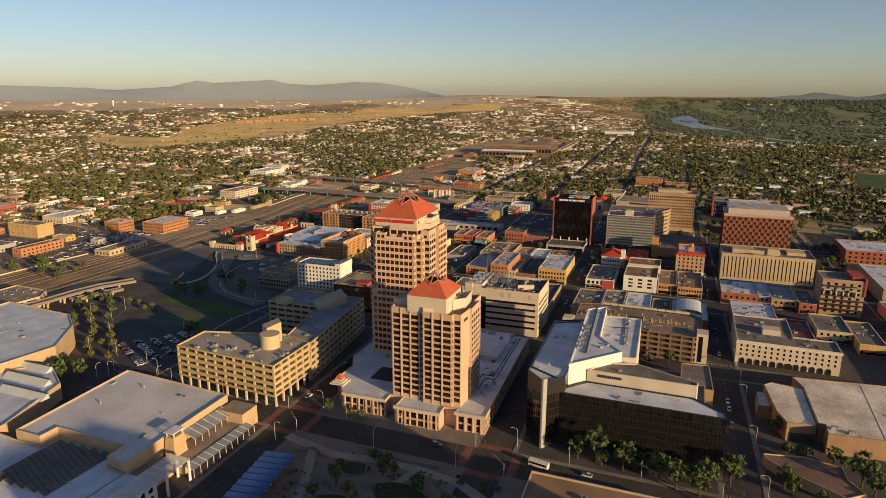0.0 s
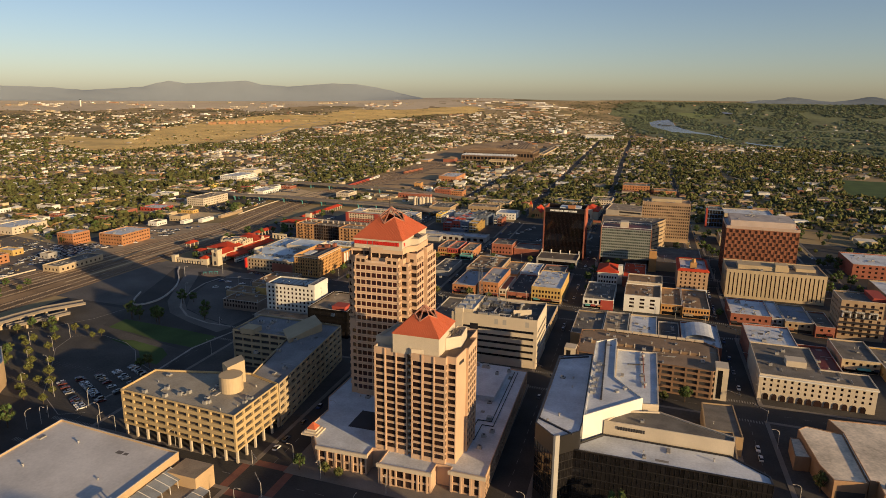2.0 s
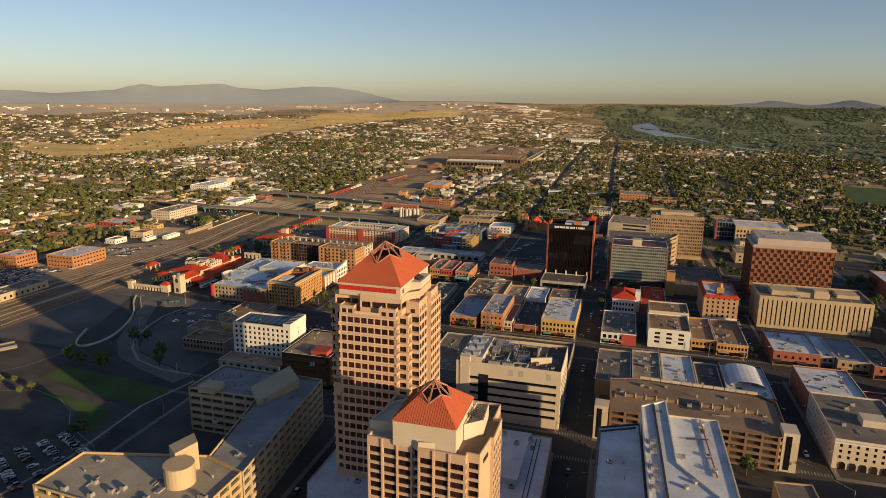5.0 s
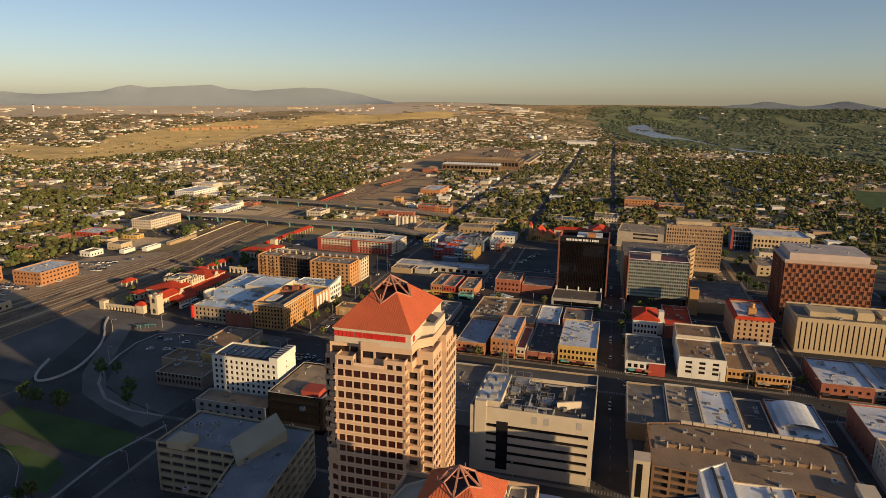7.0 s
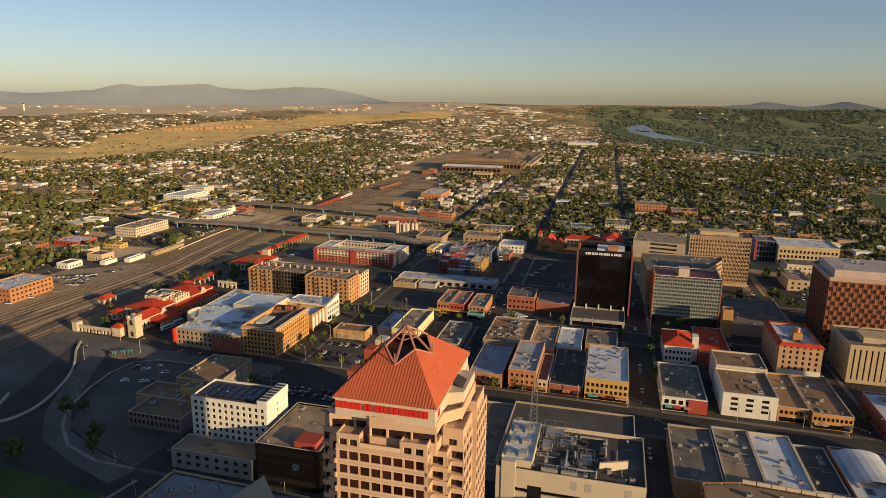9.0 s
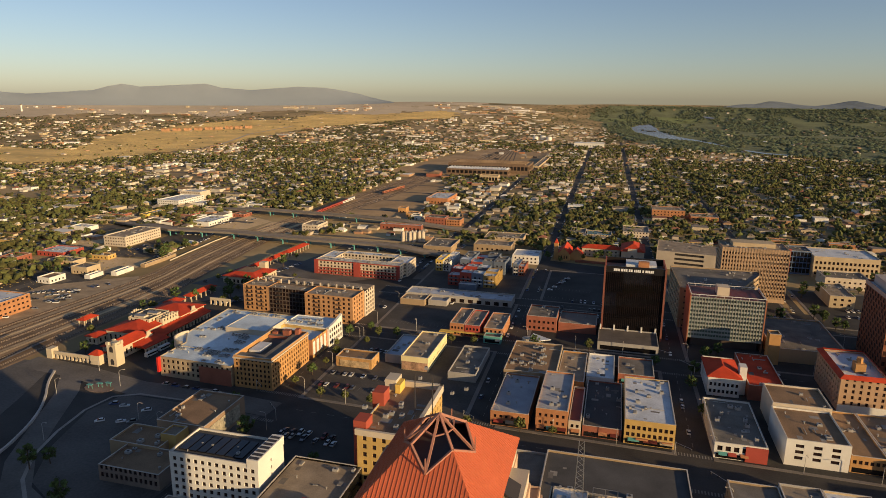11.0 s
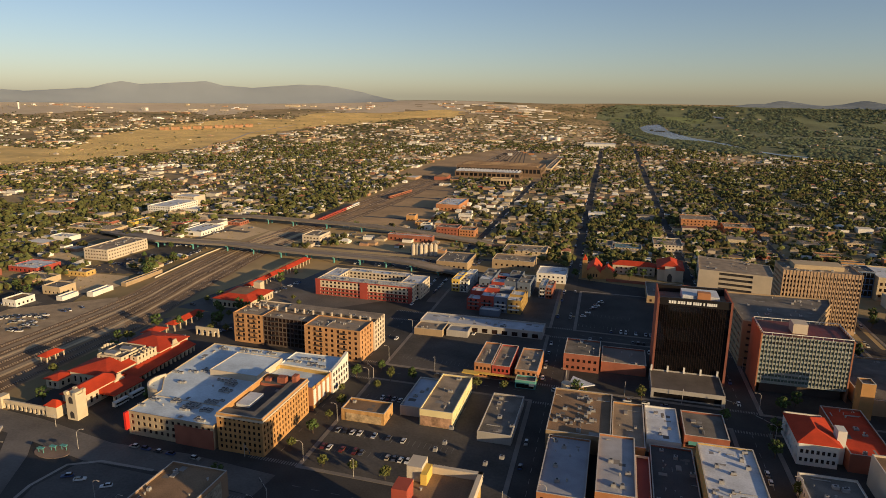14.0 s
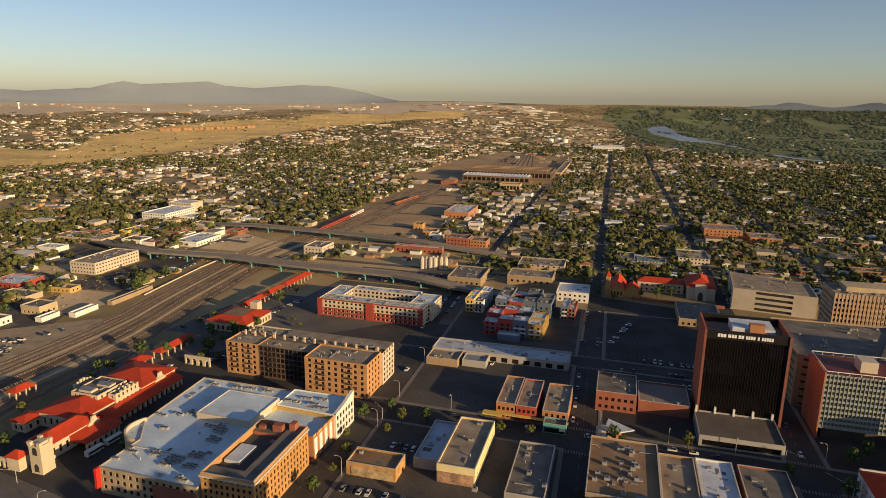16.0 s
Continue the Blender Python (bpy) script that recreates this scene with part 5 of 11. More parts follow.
# ---------------- downtown: blocks, north to south ----------------
def wells():
    e = thing("bank_building", -114, 408, 0, RZ, "cream bank building with dark horizontal window bands", "office building")
    q = rect(-26, 26, -15, 20)
    g, ps = Geo(), []
    for k in range(4):
        facade(g, ps, q[k], q[(k + 1) % 4], 0, 30.5, 1, 5, 48 if k % 2 == 0 else 31, 1.6, 5, 4.1, 0.6)
    parapet(g, q, 29, 30.5)
    part("wall", g, CREAM, e)
    r = Geo()
    r.poly([(x, y, 28.6) for x, y in q])
    part("roof", r, DARKROOF, e)
    roof_clutter(e, q, 28.6, 0.06, 1.2)
    add_panes(ps, e, BLACKGLASS, 40, "window_band")
    for x in (0.5, 5.5, 19):
        g = Geo()
        g.box(x, x + 2.2, -15.05, -14.7, 25.4, 28.6)
        part("vent_panel", g, GREYC, e)
    g = Geo()
    g.box(-24, -19, -15.3, -13, 0, 33)
    part("stair_tower", g, CREAM, e)
    g = Geo()
    g.box(-14.5, -9.5, -15.06, -14.9, 2, 24.5)
    part("glazed_slot", g, BLACKGLASS, e)
    g = Geo()
    g.prism([(10, -6), (20, -2), (20, -1), (10, -5)], 28.6, 32)
    part("sloping_wall", g, CREAM, e)
    for k in range(2):
        c = thing("cooling_unit", -121 + 7 * k, 396.5, 28.6, RZ, "long grey rooftop cooling unit", "cooling unit", "bank roof cooling units")
        g = Geo()
        g.box(-2.8, 2.8, -1.4, 1.4, 0, 2.2)
        part("casing", g, HVAC, c)
        for j in range(4):
            g = Geo()
            g.prism([(-2.1 + 1.4 * j + 0.5 * math.cos(t), 0.6 * math.sin(t)) for t in np.linspace(0, 5.5, 8)], 2.2, 2.5)
            part("fan_cowl", g, DARK, c)
    g = Geo()
    g.prism(rect(-25, -13.5, -11, 19), 28.5, 31.6, cap=False)
    inner = parapet(g, rect(-25, -13.5, -11, 19), 31.0, 31.6)
    ph = part("penthouse", g, CREAM, e, "pale roof penthouse")
    g = Geo()
    g.poly([(x, y, 31.0) for x, y in inner])
    part("penthouse_roof", g, WHITEROOF, ph)
    for k in range(6):
        g = Geo()
        x, y = -23.5 + 4.5 * (k % 2), -8 + 9 * (k // 2)
        g.box(x, x + 3.2, y, y + 2.4 + (k % 3), 31, 32.2 + 0.6 * (k % 2))
        part("air_handler", g, HVAC, ph)
    for k in range(4):                      # open steel frames round the cooling plant
        x0, x1, y0, y1, h = ((-12.5, -7, 2, 9, 4.6), (-6, 1, 7, 15, 3.6), (-12, -4, 11, 18, 5.2), (2, 8, -4, 3, 3.2))[k]
        g = Geo()
        for x in (x0, (x0 + x1) / 2, x1):
            for y in (y0, y1):
                g.beam((x, y, 28.6), (x, y, 28.6 + h), 0.11)
        for z in (h * 0.5, h):
            for a, b in zip(rect(x0, x1, y0, y1), rect(x0, x1, y0, y1)[1:] + rect(x0, x1, y0, y1)[:1]):
                g.beam((*a, 28.6 + z), (*b, 28.6 + z), 0.1)
        g.beam((x0, y0, 28.6), (x1, y0, 28.6 + h), 0.07)
        g.beam((x0, y1, 28.6), (x0, y0, 28.6 + h), 0.07)
        fr = part("steel_frame", g, STEEL, e, "open steel frame on the roof")
        g = Geo()
        g.box(x0 + 0.8, x1 - 0.8, y0 + 0.8, y1 - 0.8, 28.6, 28.6 + h * 0.45)
        part("cooling_tower", g, HVAC, fr)
    for pts in ([(-12, -8), (9, -8), (9, -12)], [(-2, 4), (-2, -7)], [(12, 2), (12, 16), (2, 16)]):
        g = Geo()
        for a, b in zip(pts, pts[1:]):
            g.beam((*a, 29.5), (*b, 29.5), 0.45, sides=6)
        part("duct_run", g, HVAC, e, "pale duct run")
    rnd = random.Random(3)
    for k in range(20):
        g = Geo()
        x, y = rnd.uniform(-12, 12), rnd.uniform(-9, 14)
        if k % 3:
            g.box(x, x + rnd.uniform(0.3, 2.5), y, y + rnd.uniform(0.3, 2.5), 28.6, 28.6 + rnd.uniform(0.4, 3.0))
        else:
            for j in range(3):
                g.beam((x + j, y, 28.6), (x + j + rnd.uniform(-1, 1), y + rnd.uniform(-2, 2), 28.6 + rnd.uniform(1.5, 4)), 0.09)
        part("roof_duct" if k % 3 else "antenna_frame", g, HVAC if k % 2 else DARK, e)
    m = thing("radio_mast", -131, 424, 28.6, 0, "grey lattice radio mast on the roof", "mast")
    g = Geo()
    for z in range(0, 22, 2):
        w = 1.5 - z * 0.03
        for sx_, sy_ in ((1, 1), (1, -1), (-1, -1), (-1, 1)):
            g.beam((w * sx_, w * sy_, z), ((w - 0.06) * sx_, (w - 0.06) * sy_, z + 2), 0.1)
            g.beam((w * sx_, w * sy_, z), (w * sy_, -w * sx_, z + 2), 0.07)
    part("lattice", g, STEEL, m)


wells()
block("shop_building", "low dark-roofed shop behind the bank", "shop", -148, -90, 430, 488, 9.5, TAN2, DARKROOF, W=(8, 2, 2.5, 2, 1, 4))
block("annex", "low grey annex beside the bank", "annex", -172, -148, 428, 486, 8, GREYC, GREYROOF)


def white_hotel():
    e = block("white_hotel", "white stucco hotel with a grid of small dark windows", "hotel", -284, -246, 412, 431, 27.5, WHITE, DARKROOF, N=(12, 8, 1.5, 1.7, 3, 3.0), W=(1, 8, 0.9, 1.2, 3, 3), E=(4, 8, 1.5, 1.7, 3, 3))
    g = Geo()
    g.box(14.5, 19.3, -9.6, 9.6, 26, 29.6)
    sh_ = part("stair_head", g, WHITE, e)
    for k in range(7):
        g = Geo()
        g.box(14.9, 18.8, -9.0 + 2.6 * k, -7.4 + 2.6 * k, 29.4, 29.7)
        part("louvre", g, DARK, sh_, "dark louvred roof opening")
    for k in range(7):
        g = Geo()
        g.box(-17 + 4 * k, -13.6 + 4 * k, -6, 6, 26.7, 27.2)
        part("solar_panel", g, BLACKGLASS, e)


white_hotel()
ob = block("office_block", "black glass low office block with tan roof", "office building", -243, -214, 398, 436, 19, BLACKGLASS, TANROOF, N=(1, 4, 26, 2.6, 2, 4.2), W=(1, 4, 34, 2.6, 2, 4.2), glass=BLACKGLASS)
g = Geo()
g.box(2.5, 12, -17, -8, 18, 21)
part("plant_house", g, RED, ob, "red rooftop plant house")
block("court_wing", "low concrete wing below the white hotel", "annex", -285, -245, 398, 411, 9, GREYC, TANROOF, N=(8, 2, 2, 1.8, 2, 3.6))
block("grey_office", "low grey-brown office block with narrow windows", "office building", -330, -300, 422, 440, 7.5, mat("taupe_panel", (0.25, 0.19, 0.15), 0.9), BROWNROOF, N=(12, 2, 1.4, 2.2, 2, 3.6))
au = block("auditorium", "brown windowless auditorium with a mural wall", "auditorium", -328, -302.5, 455.5, 489, 11.5, mat("brown_stucco", (0.29, 0.20, 0.13), 0.9), BROWNROOF)
g = Geo()
g.box(12.8, 13.0, -13, 12, 2, 9.5)
part("mural", g, mat("faded_mural", (0.30, 0.27, 0.20), 0.9, 0.6, 0.3, 1.2), au, "faded green and cream mural")
block("foyer", "low tan foyer in front of the auditorium", "annex", -340, -314, 439, 455, 8, TAN2, BROWNROOF)
block("foyer_tower", "small golden stucco roof tower", "annex", -318, -310, 446, 455, 11, YELLOWB, TANROOF)


STAIRRED = mat("dark_red_stucco", (0.36, 0.075, 0.045), 0.9, 0.15, 0.15, 3)


def yellow_hotel():
    e = block("brick_hotel", "yellow brick hotel with red stair towers", "hotel", -217, -195, 436, 481, 34.5, YELLOWB, BROWNROOF, W=(11, 9, 1.4, 1.9, 3.5, 3.4), N=(5, 9, 1.6, 1.9, 3.5, 3.4), E=(9, 9, 1.4, 1.9, 3.5, 3.4))
    for x0, x1, y0, y1, h, m in ((-13.3, -8, 15.5, 22.8, 39, CREAM), (-7.98, -5.8, 14, 21, 37.6, YELLOW), (-13.6, -8.5, 1, 8, 39.5, STAIRRED), (-13.2, -8, -20.5, -13.5, 37.5, STAIRRED)):
        g = Geo()
        g.box(x0, x1, y0, y1, 0 if x0 < 0 else 33, h)
        part("stair_tower", g, m, e)
    g = Geo()
    g.box(-6, 11.6, 21.6, 23.2, 33, 36.2)
    g.box(10.0, 11.6, -23, 23.2, 33, 36.2)
    g.box(-11.6, 11.6, -23.2, -22.0, 33, 35.4)
    part("cornice", g, CREAM, e)


yellow_hotel()


def brick_office():
    e = block("brick_office", "six-storey orange brick office block with cornice", "office building", -329, -305.6, 518.6, 563.4, 19, ORANGE, DARKROOF, N=(9, 6, 1.2, 1.7, 1.6, 2.9), W=(16, 6, 1.3, 1.8, 1.6, 2.9), par=3.2)
    g = Geo()
    g.box(-12.1, 12.1, -23.0, -22.3, 17.2, 18.0)
    g.box(11.6, 12.3, -23, 22.6, 17.2, 18.0)
    part("cornice", g, CREAM, e)
    for x0, x1, y0, y1, h in ((-10.9, 10.9, -21.6, -15.5, 18.1), (3.6, 10.9, -15.5, 21.6, 18.1), (-10.9, 3.6, 14.5, 21.6, 17.4)):
        g = Geo()
        g.prism(rect(x0, x1, y0, y1), 15.7, h, cap=False)
        w = part("roof_wing", g, BRICK, e)
        g = Geo()
        g.poly([(x, y, h) for x, y in rect(x0, x1, y0, y1)])
        part("wing_roof", g, GREYROOF, w)
    g = Geo()
    g.prism([(-10, -9), (-3, -9), (-3, 4), (-10, 4)], 15.7, 17.2, floor=True)
    part("roof_light", g, WHITEROOF, e)
    for x, y, w, h in ((0, 18, 4.5, 20.6), (6.5, 19.5, 2.6, 21.5), (-8, 18.5, 3, 19)):
        g = Geo()
        g.box(x - w / 2, x + w / 2, y - 1.8, y + 1.8, 17.3, h)
        part("roof_house", g, BRICK, e)


brick_office()


def theatre():
    e = thing("theatre_complex", -345, 565, 0, 0, "theatre complex with large stepped white roofs", "cinema")
    MEM = mat("pale_blue_membrane", (0.58, 0.66, 0.70), 0.6, 0.25, 0.07, 1.0)
    DUN = mat("dun_stucco", (0.36, 0.285, 0.19), 0.9)
    tiers = [([(-378, 517.8), (-330, 517.5), (-330, 566.2), (-340.8, 566.8), (-337.2, 606), (-392, 605), (-388.5, 556), (-378, 541)], 12.2, 0.6, DUN), (rect(-366.5, -337.3, 565.5, 591.5), 15.0, 0.35, CREAM),
             ([(-340.6, 566.4), (-305.8, 566), (-305.3, 587), (-337, 588)], 12.4, 1.8, YELLOWB), ([(-337, 588.2), (-305.4, 587.2), (-304.4, 607), (-337, 606)], 13.2, 0.6, WHITE)]
    for k, (q, h, par, m) in enumerate(tiers):
        q = [(x + 345, y - 565) for x, y in q]
        g, ps = Geo(), []
        for i in range(len(q)):
            a, b = q[i], q[(i + 1) % len(q)]
            if k == 0 and i == 0:
                facade(g, ps, a, b, 0, h, 14, 3, 1.6, 1.9, 2.2, 3.3, 0.3)
            else:
                facade(g, ps, a, b, 11 if k == 1 else 0, h, 0, 0, 0, 0, 0, 0)
        inner = parapet(g, q, h - par, h)
        part("wall", g, m, e)
        r = Geo()
        r.poly([(x, y, h - par) for x, y in inner])
        part("roof", r, MEM, e)
        if k in (0, 3):
            roof_clutter(e, inner, h - par, 0.006, 0.9)
        add_panes(ps, e, GLASS, 60)
    g = Geo()
    g.box(-33, 6, -29.4, -29.0, 11.3, 12.0)
    part("roof_kerb", g, CREAM, e, "low kerb across the white roof")
    # twin-fan cooling units in loose clusters
    g = Geo()
    g.box(-0.9, 0.9, -0.75, 0.75, 0.15, 1.1, 0)
    g.box(-0.7, 0.7, -0.6, 0.6, -0.02, 0.15, 1)
    for fx in (-0.42, 0.42):
        g.prism([(fx + 0.36 * math.cos(a), 0.36 * math.sin(a)) for a in np.linspace(0, 5.5, 8)], 1.1, 1.22, 1)
    unit_mesh = g.data("cooling_unit", HVAC, DARK)
    rnd = random.Random(41)
    for x, y, n in ((-385, 563, 3), (-377.5, 566, 3), (-371, 568.5, 4), (-373.4, 552.4, 2), (-348.5, 557.5, 6), (-346.5, 550, 6), (-355.5, 561, 3), (-349, 562.5, 2), (-362.6, 533, 5), (-353, 527.5, 8), (-350.8, 531.5, 6),
                    (-345.7, 537, 6), (-342.6, 529, 6), (-339.5, 520.5, 4), (-374, 531.5, 4), (-375, 525, 2), (-368, 600, 5), (-360, 601, 3), (-350, 601, 4), (-381, 599, 4), (-332, 593.5, 3), (-326.3, 599, 3), (-319.7, 594, 3), (-313, 591.5, 3), (-316, 600, 2)):
        z = 11.5 if y < 588 or x < -338 else 12.5
        for k in range(n):
            o = new("cooling_unit", unit_mesh)
            o.parent = e
            o.location = (x + 345 + (k % 3) * 2.1 - 2.1 + rnd.uniform(-0.4, 0.4), y - 565 + (k // 3) * 2.2 + rnd.uniform(-0.4, 0.4), z)
            o.rotation_euler = (0, 0, rnd.choice((0, 0, 1.57)))
            o.scale = (rnd.uniform(0.85, 1.1), rnd.uniform(0.85, 1.15), rnd.uniform(0.85, 1.15))
    g = Geo()
    ring = [(-34 + 11.3 * math.cos(t), -15.5 + 11.3 * math.sin(t)) for t in np.linspace(2.45, 4.75, 12)]
    inn = [(-34 + 10.5 * math.cos(t), -15.5 + 10.5 * math.sin(t)) for t in np.linspace(2.45, 4.75, 12)]
    for a, b, c, d in zip(ring, ring[1:], inn, inn[1:]):
        g.quad((*b, 0), (*a, 0), (*a, 13.4), (*b, 13.4))
        g.quad((*c, 0), (*d, 0), (*d, 13.4), (*c, 13.4))
        g.quad((*a, 13.4), (*c, 13.4), (*d, 13.4), (*b, 13.4))
    part("curved_wall", g, CREAM, e)
    g = Geo()
    g.poly([(*p, 11.5) for p in inn] + [(-33.2, -24.2, 11.5), (-43.3, -9.2, 11.5)][:1])
    part("corner_roof", g, MEM, e)
    for k in range(4):
        g = Geo()
        y = 2 + 5 * k
        g.box(39.5, 39.9, y + 0.3, y + 3.0, 2.5, 11.0)
        part("banner_panel", g, WHITE, e)
        g = Geo()
        g.box(39.4, 39.8, y + 3.2, y + 5.0, 0, 12.6)
        part("pilaster", g, RUST, e)
    g = Geo()
    g.box(30, 40.2, 0.7, 1.3, 0, 12.8)
    part("end_wall", g, RUST, e, "orange-red end wall")
    g, ps = Geo(), []
    q = rect(39.2, 40.9, 22, 42.4)
    facade(g, ps, q[1], q[2], 0, 13, 6, 3, 2.0, 2.4, 1.6, 3.9, 0.3)
    for k in (0, 2, 3):
        facade(g, ps, q[k], q[(k + 1) % 4], 0, 13, 0, 0, 0, 0, 0, 0)
    n = 8
    top = [(22 + 20.4 * k / n, 13.6 + 3.2 * (k / n) ** 1.8) for k in range(n + 1)]
    for (ya, za), (yb, zb) in zip(top, top[1:]):
        g.quad((40.9, ya, 13), (40.9, yb, 13), (40.9, yb, zb), (40.9, ya, za))
        g.quad((39.2, yb, 13), (39.2, ya, 13), (39.2, ya, za), (39.2, yb, zb))
        g.quad((39.2, ya, za), (40.9, ya, za), (40.9, yb, zb), (39.2, yb, zb))
    part("street_front", g, WHITE, e)
    add_panes(ps, e, GLASS)
    g = Geo()
    g.box(-33.6, -32.4, -49.4, -47.2, 3, 12)
    part("blade_sign", g, SIGNRED, e, "tall red blade sign")
    g = Geo()
    g.box(-6, 14.8, -48.0, -47.1, 0, 9.5)
    part("brick_front", g, BRICK, e)
    return e


theatre()
LOFTB = mat("tan_orange_brick", (0.47, 0.255, 0.115), 0.9, 0.15, 0.15, 6, bump=0.4)


def lofts():
    e = thing("loft_building", -353, 655, 0, 0, "tan brick loft apartments with a glazed middle", "apartment building")
    for x0, x1, y0, y1, h, m, N, W in ((-48, -26, -17, 0, 20.3, LOFTB, (5, 6, 1.8, 1.9, 1.4, 3.25), None), (8, 46, -24, -4, 20.5, LOFTB, (9, 6, 1.8, 1.9, 1.4, 3.25), (4, 6, 1.8, 1.9, 1.4, 3.25)),
                                       (-26, 8, -17, -4, 19.8, mat("dark_frame_wall", (0.10, 0.075, 0.06), 0.7), (12, 6, 2.3, 2.4, 1.2, 3.2), None), (-46, 47, -4, 14, 19.5, CREAM, None, (4, 6, 2.2, 2, 1.4, 3.2))):
        g, ps = Geo(), []
        q = rect(x0, x1, y0, y1)
        for k in range(4):
            w = (N, W, None, W)[k]
            facade(g, ps, q[k], q[(k + 1) % 4], 0, h, *(w if w else (0, 0, 0, 0, 0, 0)))
        inner = parapet(g, q, h - 0.8, h)
        wing = part("wing", g, m, e)
        r = Geo()
        r.poly([(x, y, h - 0.8) for x, y in inner])
        part("roof", r, TANROOF, wing)
        roof_clutter(wing, inner, h - 0.8, 0.05)
        add_panes(ps, wing, GLASS, 45)
        if N:
            for r_ in range(1, 6):
                for c in range(2):
                    xx = x0 + (x1 - x0) * (0.28 + 0.44 * c)
                    g = Geo()
                    g.box(xx - 2, xx + 2, y0 - 1.2, y0 + 0.02, 1.1 + 3.25 * r_, 1.3 + 3.25 * r_)
                    for kk in range(9):
                        g.box(xx - 2 + 0.48 * kk, xx - 1.93 + 0.48 * kk, y0 - 1.2, y0 - 1.1, 1.3 + 3.25 * r_, 2.3 + 3.25 * r_)
                    g.box(xx - 2, xx + 2, y0 - 1.22, y0 - 1.1, 2.25 + 3.25 * r_, 2.35 + 3.25 * r_)
                    part("balcony", g, DARK, wing)
    for k in range(14):
        g = Geo()
        x = -44 + 6.7 * k
        g.box(x, x + 0.9, -3.4, -2.5, 18.7, 22.6)
        part("chimney", g, CREAM, e)
    g = Geo()
    g.prism(rect(-20, 46.5, 2, 13.5), 19.5, 19.75)
    part("upper_roof", g, TANROOF, e)


lofts()


def red_apartments():
    e = thing("apartment_building", -357, 768, 0, 0, "red and cream four-storey apartment block round a court", "apartment building")
    for x0, x1, y0, y1 in ((-42, 41, -18, -4), (-42, -28, -4, 20), (27, 44, -4, 20), (-28, 27, 14, 24)):
        g, ps = Geo(), []
        q = rect(x0, x1, y0, y1)
        for k in range(4):
            ln = math.hypot(q[(k + 1) % 4][0] - q[k][0], q[(k + 1) % 4][1] - q[k][1])
            facade(g, ps, q[k], q[(k + 1) % 4], 0, 13.2, max(2, int(ln / 3.6)), 4, 1.9, 1.7, 1.0, 3.1)
        inner = parapet(g, q, 12.6, 13.2)
        w = part("wing", g, mat("cream_siding", (0.60, 0.50, 0.36), 0.9) if x0 == -42 and x1 > 0 else CREAM, e)
        r = Geo()
        r.poly([(x, y, 12.6) for x, y in inner])
        part("roof", r, WHITEROOF, w)
        roof_clutter(w, inner, 12.6, 0.08)
        add_panes(ps, w, GLASS, 20)
    for x0, x1, y in ((-42.6, -38.5, -18.5), (-3, 3.5, -18.8), (38.5, 41.6, -18.5)):
        g = Geo()
        g.box(x0, x1, y, -17.9, 0, 13.6)
        part("red_bay", g, RED, e, "red stucco bay")
    g = Geo()
    for z0, z1 in ((0.2, 1.0), (2.75, 4.05), (5.85, 6.6), (12.5, 13.5)):
        g.box(-42.4, 41.4, -18.25, -18.0, z0, z1)
    for k in range(24):
        g.box(-41 + 3.5 * k, -40.2 + 3.5 * k, -18.2, -18.0, 1.0, 5.85)
    part("red_band", g, RED, e)
    for k in range(40):
        x = -40 + (k % 20) * 4.1
        y = -15 + (k // 20) * 5
        g = Geo()
        g.box(x, x + 3.2, y, y + 1.0, 12.5, 13.4)
        part("roof_unit", g, HVAC, e)


red_apartments()


def cubes_apartments(cx, cy, w, d, seed, label, cols, dark=0.2):
    e = thing("apartment_building", cx, cy, 0, 0, label, "apartment building")
    rnd = random.Random(seed)
    slate = bpy.data.materials.get("slate_panel") or mat("slate_panel", (0.14, 0.14, 0.15), 0.8)
    nx, ny = max(2, int(w / 9)), max(2, int(d / 10))
    for i in range(nx):
        for j in range(ny):
            if 0 < i < nx - 1 and 0 < j < ny - 1:
                continue
            h = rnd.choice((9.5, 11, 12.4, 12.4))
            x0, y0 = -w / 2 + i * w / nx, -d / 2 + j * d / ny
            q = rect(x0, x0 + w / nx - 0.02, y0 + rnd.uniform(-0.6, 0.6), y0 + d / ny - 0.02)
            g, ps = Geo(), []
            for k in range(4):
                facade(g, ps, q[k], q[(k + 1) % 4], 0, h, 2, 3, 1.5, 1.7, 1.0, 3.1)
            inner = parapet(g, q, h - 0.5, h)
            p = part("unit", g, cols[i * len(cols) // nx], e)
            r = Geo()
            r.poly([(x, y, h - 0.5) for x, y in inner])
            part("roof", r, GREYROOF if rnd.random() < dark else WHITEROOF, p)
            add_panes(ps, p, GLASS, 4)
            for _ in range(2):
                g = Geo()
                ux, uy, us = x0 + rnd.uniform(1, w / nx - 2.6), y0 + rnd.uniform(1.2, d / ny - 2.6), rnd.uniform(0.9, 1.6)
                g.box(ux, ux + us, uy, uy + us, h - 0.5, h + rnd.uniform(0.3, 0.9))
                part("roof_unit", g, HVAC, p)
            g = Geo()
            for z in (3.4, 6.5):
                if z < h - 2:
                    g.box(x0 + 1.0, x0 + w / nx - 1.0, y0 - 1.3, y0 - 0.4, z, z + 0.9)
            part("balcony", g, WHITE if rnd.random() < 0.5 else slate, p)


